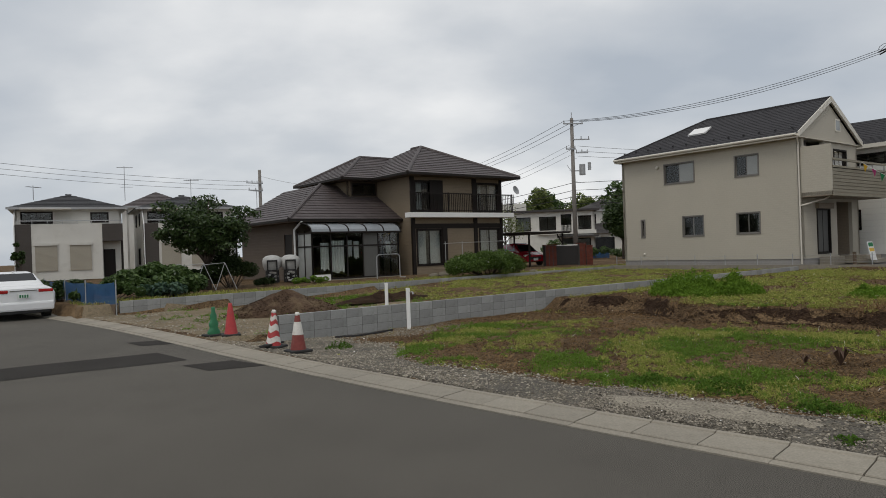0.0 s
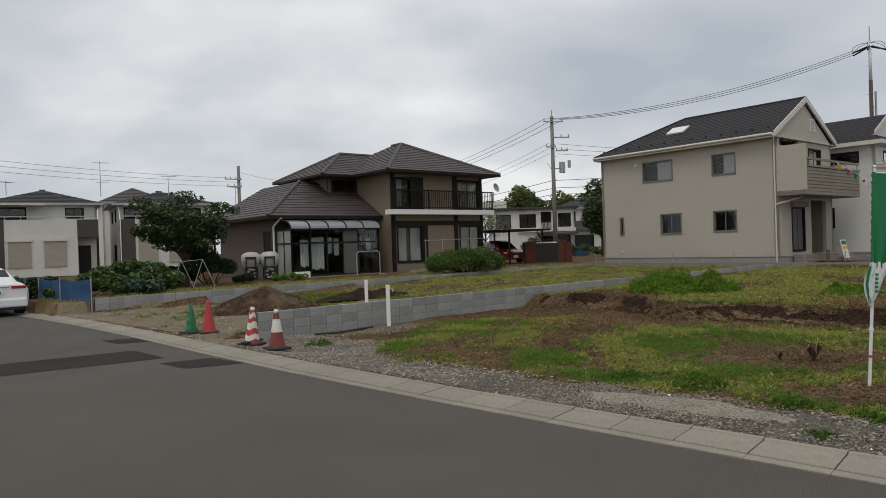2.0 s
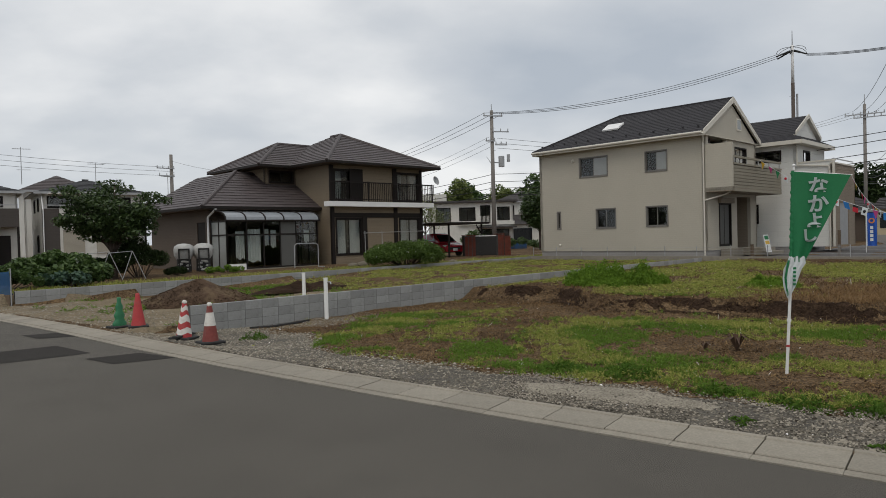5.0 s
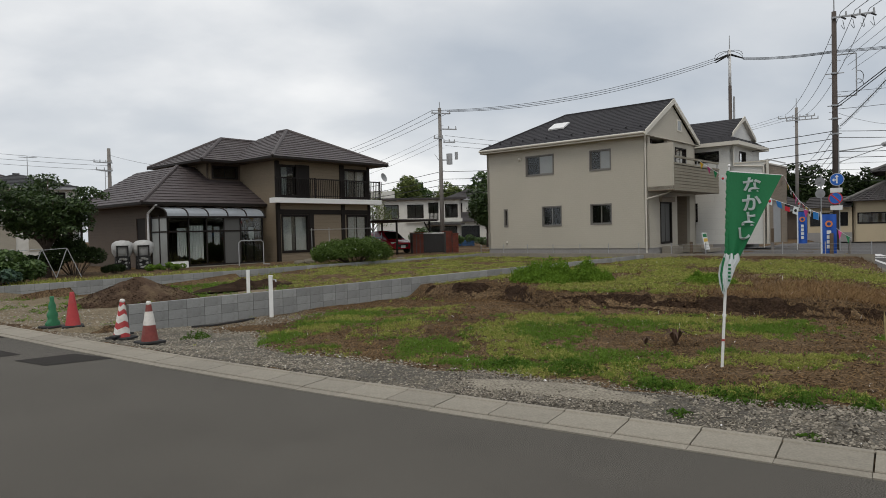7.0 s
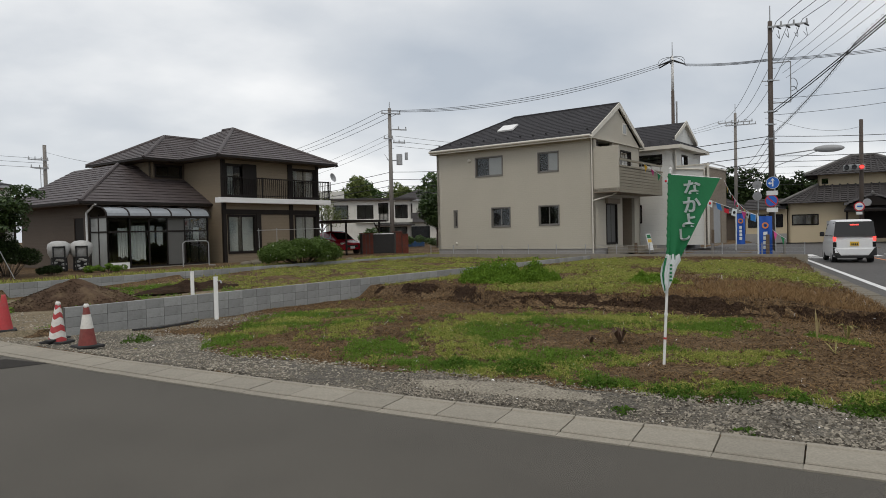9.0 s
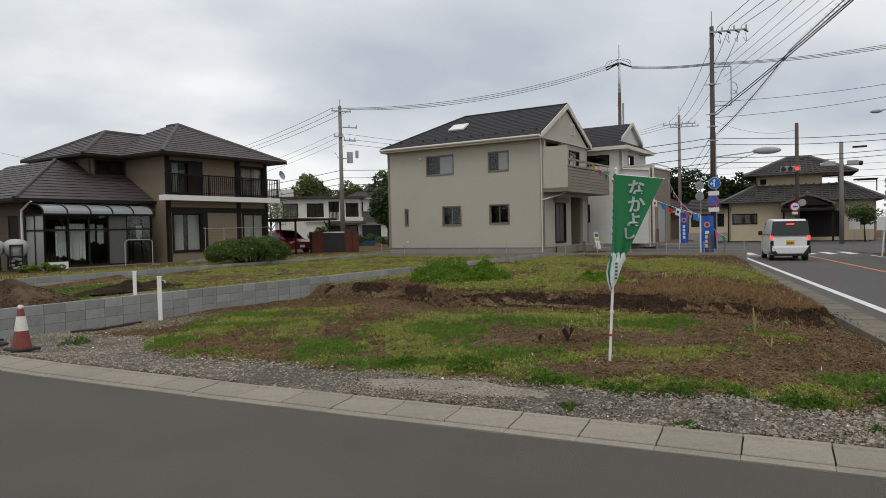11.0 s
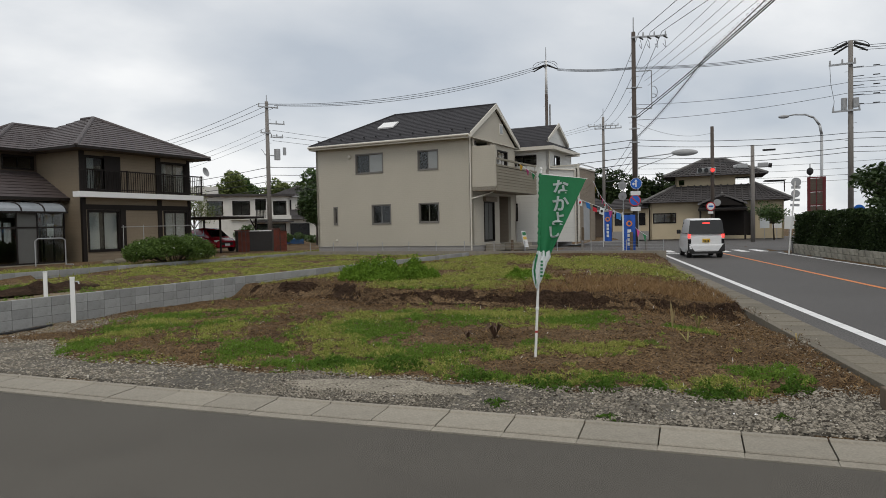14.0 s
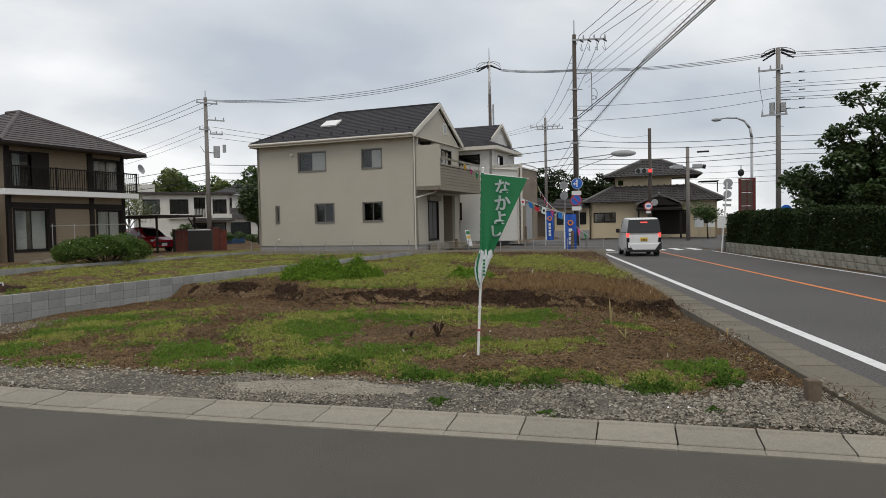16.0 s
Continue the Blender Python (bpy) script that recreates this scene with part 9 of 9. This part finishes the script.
part("slash", box(B(), -0.26, 0.26, -0.014, -0.006, -0.035, 0.035), SIGN_RED, sg2)
sg2.children[-1].matrix_basis = pose(0, 0, 0, 0, 45, 0)
for z in (3.42, 2.5):
    tagged(single("sign_tab", bx(-0.28, 0.28, -0.01, 0.01, -0.12, 0.12), SIGN_WHITE, pose(27.22, 31.22, z, 0, 0, -41), "small white supplementary sign plate", "road sign"))
for k, z in enumerate((4.0, 3.35)):
    disc_sign("road_sign", 28.0, 33.3, z, 0.25, 140, SIGN_GREY, "round road sign seen from its grey back")
single("sign_post", tube(B(), (0, 0, 0), (0, 0, 4.4), 0.035, 0.035, 8), GALV, pose(28.1, 33.35, 0), "slim grey sign post at the junction", "sign post")


def signal_pole():
    p = thing("traffic_signal", pose(43.8, 41.1, 0, 0, 0, -47), "brown signal pole with a horizontal red-lit traffic signal", "traffic signal")
    part("shaft", tube(B(), (0, 0, -0.1), (0, 0, 9.4), 0.17, 0.13, 12), POLE_BROWN, p, smooth=True)
    hd = part("signal_head", bx(-1.15, 0.25, -0.45, -0.22, 5.6, 6.05, bev=0.05), SIGN_GREY, p, "grey signal housing")
    for k, x in enumerate((-0.93, -0.45, 0.03)):
        lit = k == 2
        part("lens", tube(B(), (x, -0.48, 5.825), (x, -0.45, 5.825), 0.16, 0.16, 20), LAMP_LIT if lit else CAR_GLASS, hd, "lit red lens" if lit else "dark lens")
        part("visor", tube(B(), (x, -0.68, 5.86), (x, -0.45, 5.84), 0.17, 0.17, 16, False), RUBBER, hd)
    sd = part("sign", tube(B(), (-0.15, -0.3, 2.9), (-0.15, -0.27, 2.9), 0.36, 0.36, 24), SIGN_RED, p, "round prohibition sign with a red rim")
    part("sign_face", tube(B(), (-0.15, -0.31, 2.9), (-0.15, -0.3, 2.9), 0.28, 0.28, 24), SIGN_WHITE, sd)
    part("sign_bar", box(B(), -0.3, 0.05, -0.32, -0.31, 2.85, 2.97), SIGN_BLUE, sd)
    part("sign_tab", box(B(), -0.35, 0.05, -0.3, -0.28, 2.3, 2.5), SIGN_WHITE, p)
    part("sign_back", tube(B(), (0.35, -0.2, 3.2), (0.35, -0.18, 3.2), 0.28, 0.28, 20), SIGN_GREY, p)
    return p


signal_pole()
p2 = thing("traffic_signal", pose(44.3, 37.6, 0, 0, 0, -50), "grey pole with side-facing traffic signals", "traffic signal")
part("shaft", tube(B(), (0, 0, -0.1), (0, 0, 7.5), 0.17, 0.13, 12), POLE_CONC, p2, smooth=True)
for s in (-1, 1):
    part("signal_head", bx(min(0.35 * s, 1.1 * s), max(0.35 * s, 1.1 * s), -0.3, 0.2, 5.75, 6.1, bev=0.06), SIGN_GREY, p2, "signal housing seen from the side")
    part("visor", tube(B(), (1.1 * s, 0, 5.9), (1.35 * s, 0, 5.86), 0.17, 0.17, 12), SIGN_GREY if s < 0 else RUBBER, p2)
    part("arm", tube(B(), (0, 0, 5.6), (0.5 * s, 0, 5.9), 0.03, 0.03, 6), GALV, p2)
part("camera_box", box(B(), 0.7, 1.6, -0.15, 0.15, 7.0, 7.12), RUBBER, p2)


def street_lamp():
    p = thing("street_lamp", pose(42.3, 30.4, 0, 0, 0, -54), "curved grey street lamp with a sodium head", "street lamp")
    pts = [(0, 0, -0.1), (0, 0, 7.3), (-0.12, 0, 7.95), (-0.45, 0, 8.45), (-0.95, 0, 8.7), (-1.6, 0, 8.76), (-2.0, 0, 8.72)]
    bm = B()
    for i, (a, b) in enumerate(zip(pts, pts[1:])):
        tube(bm, a, b, 0.1 - 0.01 * i, 0.09 - 0.01 * i, 10)
    part("mast", bm, GALV, p, smooth=True)
    part("head", ball(B(), (-2.25, 0, 8.68), 0.18, (2.0, 0.9, 0.7), 2), SIGN_GREY, p, "grey lamp head", smooth=True)
    return p


street_lamp()
rs = thing("sign_tower", pose(38.9, 28.3, 0, 0, 0, -54), "dark red sign tower with grey panels behind the hedge", "sign tower")
for x in (-0.42, 0.42):
    part("post", box(B(), x - 0.09, x + 0.09, -0.09, 0.09, 0, 4.3), TOWER_RED, rs)
for k in range(3):
    part("panel", bx(-0.33, 0.33, -0.05, 0.05, 1.75 + k * 0.85, 2.5 + k * 0.85), H1_SIDING_DARK_SHADED, rs, "dim grey-brown panel")
    part("rail", box(B(), -0.42, 0.42, -0.07, 0.07, 2.52 + k * 0.85, 2.6 + k * 0.85), TOWER_RED, rs)
part("mullion", box(B(), -0.03, 0.03, -0.08, 0.08, 1.7, 4.2), TOWER_RED, rs)
part("lamp", ball(B(), (-0.35, 0, 4.65), 0.2, (1, 1, 1.2), 2), RUBBER, rs, "small dark lantern")
part("lamp_stem", tube(B(), (-0.35, 0, 4.3), (-0.35, 0, 5.1), 0.03, 0.03, 6), RUBBER, rs)
sp = thing("sign_post", pose(29.3, 22.75, 0, 0, 3, -52), "leaning white post with round signs seen from behind", "road sign")
part("post", tube(B(), (0, 0, -0.05), (0.1, 0, 3.55), 0.035, 0.035, 8), WHITE_PLASTIC, sp)
for z, r in ((3.5, 0.22), (2.95, 0.19)):
    part("disc", tube(B(), (0.14, 0.03, z), (0.14, 0.05, z), r, r, 20), SIGN_GREY, sp, "grey back of a round sign")
for z in (3.25, 2.65, 2.4):
    part("tab", box(B(), -0.06, 0.34, 0.03, 0.05, z - 0.06, z + 0.06), SIGN_GREY, sp)
single("junction_sign", tube(tube(B(), (0, 0, 2.2), (0, 0.03, 2.2), 0.33, 0.33, 24), (0, 0.05, 0), (0, 0.05, 2.4), 0.03, 0.03, 6), SIGN_BLUE, pose(41.0, 27.0, 0, 0, 0, -54), "round blue sign beyond the hedge", "road sign")
for x, y, z in ((21.0, 23.4, 1.0), (19.2, 25.6, 0.95)):
    single("boundary_post", bx(-0.04, 0.04, -0.04, 0.04, 0.0, z, bev=0.006), POLE_CONC, pose(x, y, 0), "slim grey post at the lot's corner", "post", "boundary posts")


# ---- blue banners and bunting ----
def blue_banner(x, y, z0, z1, w, rz):
    b = thing("banner_flag", pose(x, y, 0, 0, 0, rz), "blue cloth sales banner with an orange and white emblem", "banner", "blue banners")
    part("pole", tube(B(), (0, 0, 0.0), (0, 0, z1 + 0.12), 0.014, 0.014, 8), WHITE_PLASTIC, b, "white pole")
    bm = B()
    n = 10
    g = [[bm.verts.new((0.02 + w * i / n, 0.03 * math.sin(i * 0.9 + j * 0.4), z0 + (z1 - z0) * j / 14)) for i in range(n + 1)] for j in range(15)]
    for j in range(14):
        for i in range(n):
            bm.faces.new((g[j][i], g[j][i + 1], g[j + 1][i + 1], g[j + 1][i]))
    part("cloth", bm, BLUE_CLOTH, b, smooth=True)
    zc = z1 - 0.38
    bm = B()
    for k in range(16):
        a0, a1 = 2 * math.pi * k / 16, 2 * math.pi * (k + 1) / 16
        face(bm, *[(0.02 + w / 2 + r * math.cos(a), -0.045, zc + r * math.sin(a)) for a, r in ((a0, 0.07), (a1, 0.07), (a1, 0.13), (a0, 0.13))])
    bmesh.ops.remove_doubles(bm, verts=bm.verts, dist=0.001)
    part("emblem", bm, PAINT_ORANGE, b, "orange ring emblem")
    for k in range(4):
        part("print_bar", box(B(), 0.02 + w * 0.35, 0.02 + w * 0.65, -0.048, -0.042, zc - 0.4 - k * 0.19, zc - 0.26 - k * 0.19), CLOTH_WHITE, b)
    part("edge", box(B(), 0.0, 0.05, -0.04, -0.03, z0, z1), CLOTH_WHITE, b)
    return b


blue_banner(20.0, 23.75, 0.5, 2.05, 0.52, -40)
blue_banner(23.9, 30.0, 0.72, 2.3, 0.42, -40)
FLAGS = {"yellow": plain("yellow_cloth", (0.7, 0.42, 0.03), 0.7), "red": plain("red_cloth", (0.55, 0.02, 0.04), 0.7), "pink": plain("pink_cloth", (0.62, 0.08, 0.28), 0.7),
         "green": FLAG_GREEN, "white": CLOTH_WHITE, "blue": plain("sky_blue_cloth", (0.03, 0.22, 0.6), 0.7), "black": RUBBER}


def bunting(a, b, sag, cols, label):
    a, b = Vector(a), Vector(b)
    g = thing("bunting", Matrix(), label, "bunting")
    n = len(cols)
    P = lambda f: a.lerp(b, f) - Vector((0, 0, sag * 4 * f * (1 - f)))
    part("cord", pipe(B(), [P(i / 12) for i in range(13)], 0.008, 4), CLOTH_WHITE, g)
    for k, c in enumerate(cols):
        f = (k + 0.5) / n
        p, q = P(f - 0.28 / n), P(f + 0.28 / n)
        dn = Vector((0.06 * math.sin(k * 2), 0.06 * math.cos(k), -0.34))
        bm = B()
        if c in ("white", "black", "blue"):
            prism(bm, [p, q, q + dn * 0.85, p + dn * 0.85], (0.004, 0.004, 0))
        else:
            prism(bm, [p, q, (p + q) / 2 + dn], (0.004, 0.004, 0))
        fl = part("pennant", bm, FLAGS[c], g, c + " cloth pennant")
        if c == "white":
            m = (p + q) / 2 + dn * 0.42
            w = (m - Vector((0, 0, 1.7)))
            part("pennant_dot", ball(B(), m - w.normalized() * 0.012, 0.07, (1, 1, 1), 1), FLAGS["red"] if k % 2 else FLAGS["black"], fl)
        if c == "black":
            bm = B()
            prism(bm, [p + dn * 0.3, q + dn * 0.3, q + dn * 0.86, p + dn * 0.86], (-0.012, -0.012, 0))
            part("pennant_band", bm, FLAGS["red" if k % 2 else "yellow"], fl)


bunting(tuple(HM @ Vector((2.9, -1.35, 4.95))), (20.0, 23.75, 2.1), 0.32, ["yellow", "pink", "green", "white", "red", "pink", "black", "yellow", "red", "white", "blue", "black", "white", "pink", "blue"], "string of small coloured flags from the balcony to a banner")
bunting((20.0, 23.75, 2.1), (21.0, 23.3, 1.1), 0.1, ["pink", "black", "pink", "green"], "short string of coloured flags by the banner")
bunting((20.0, 23.75, 2.1), tuple(HM @ Vector((11.2, -3.0, 4.7))), 0.5, ["white", "pink", "white", "yellow", "red", "white", "pink", "red", "white", "yellow", "pink", "white"], "string of small coloured flags rising to the house")


# block walls and the plain boundary wall, last because of their many pieces
block_wall("block_wall", (-3.42, 14.02), (15.25, 29.0), 0.455, 4, "grey concrete block wall between the vacant lots")
block_wall("block_wall", (-9.9, 20.75), (9.6, 37.2), 0.46, 3, "grey concrete block wall before the brown house's garden")
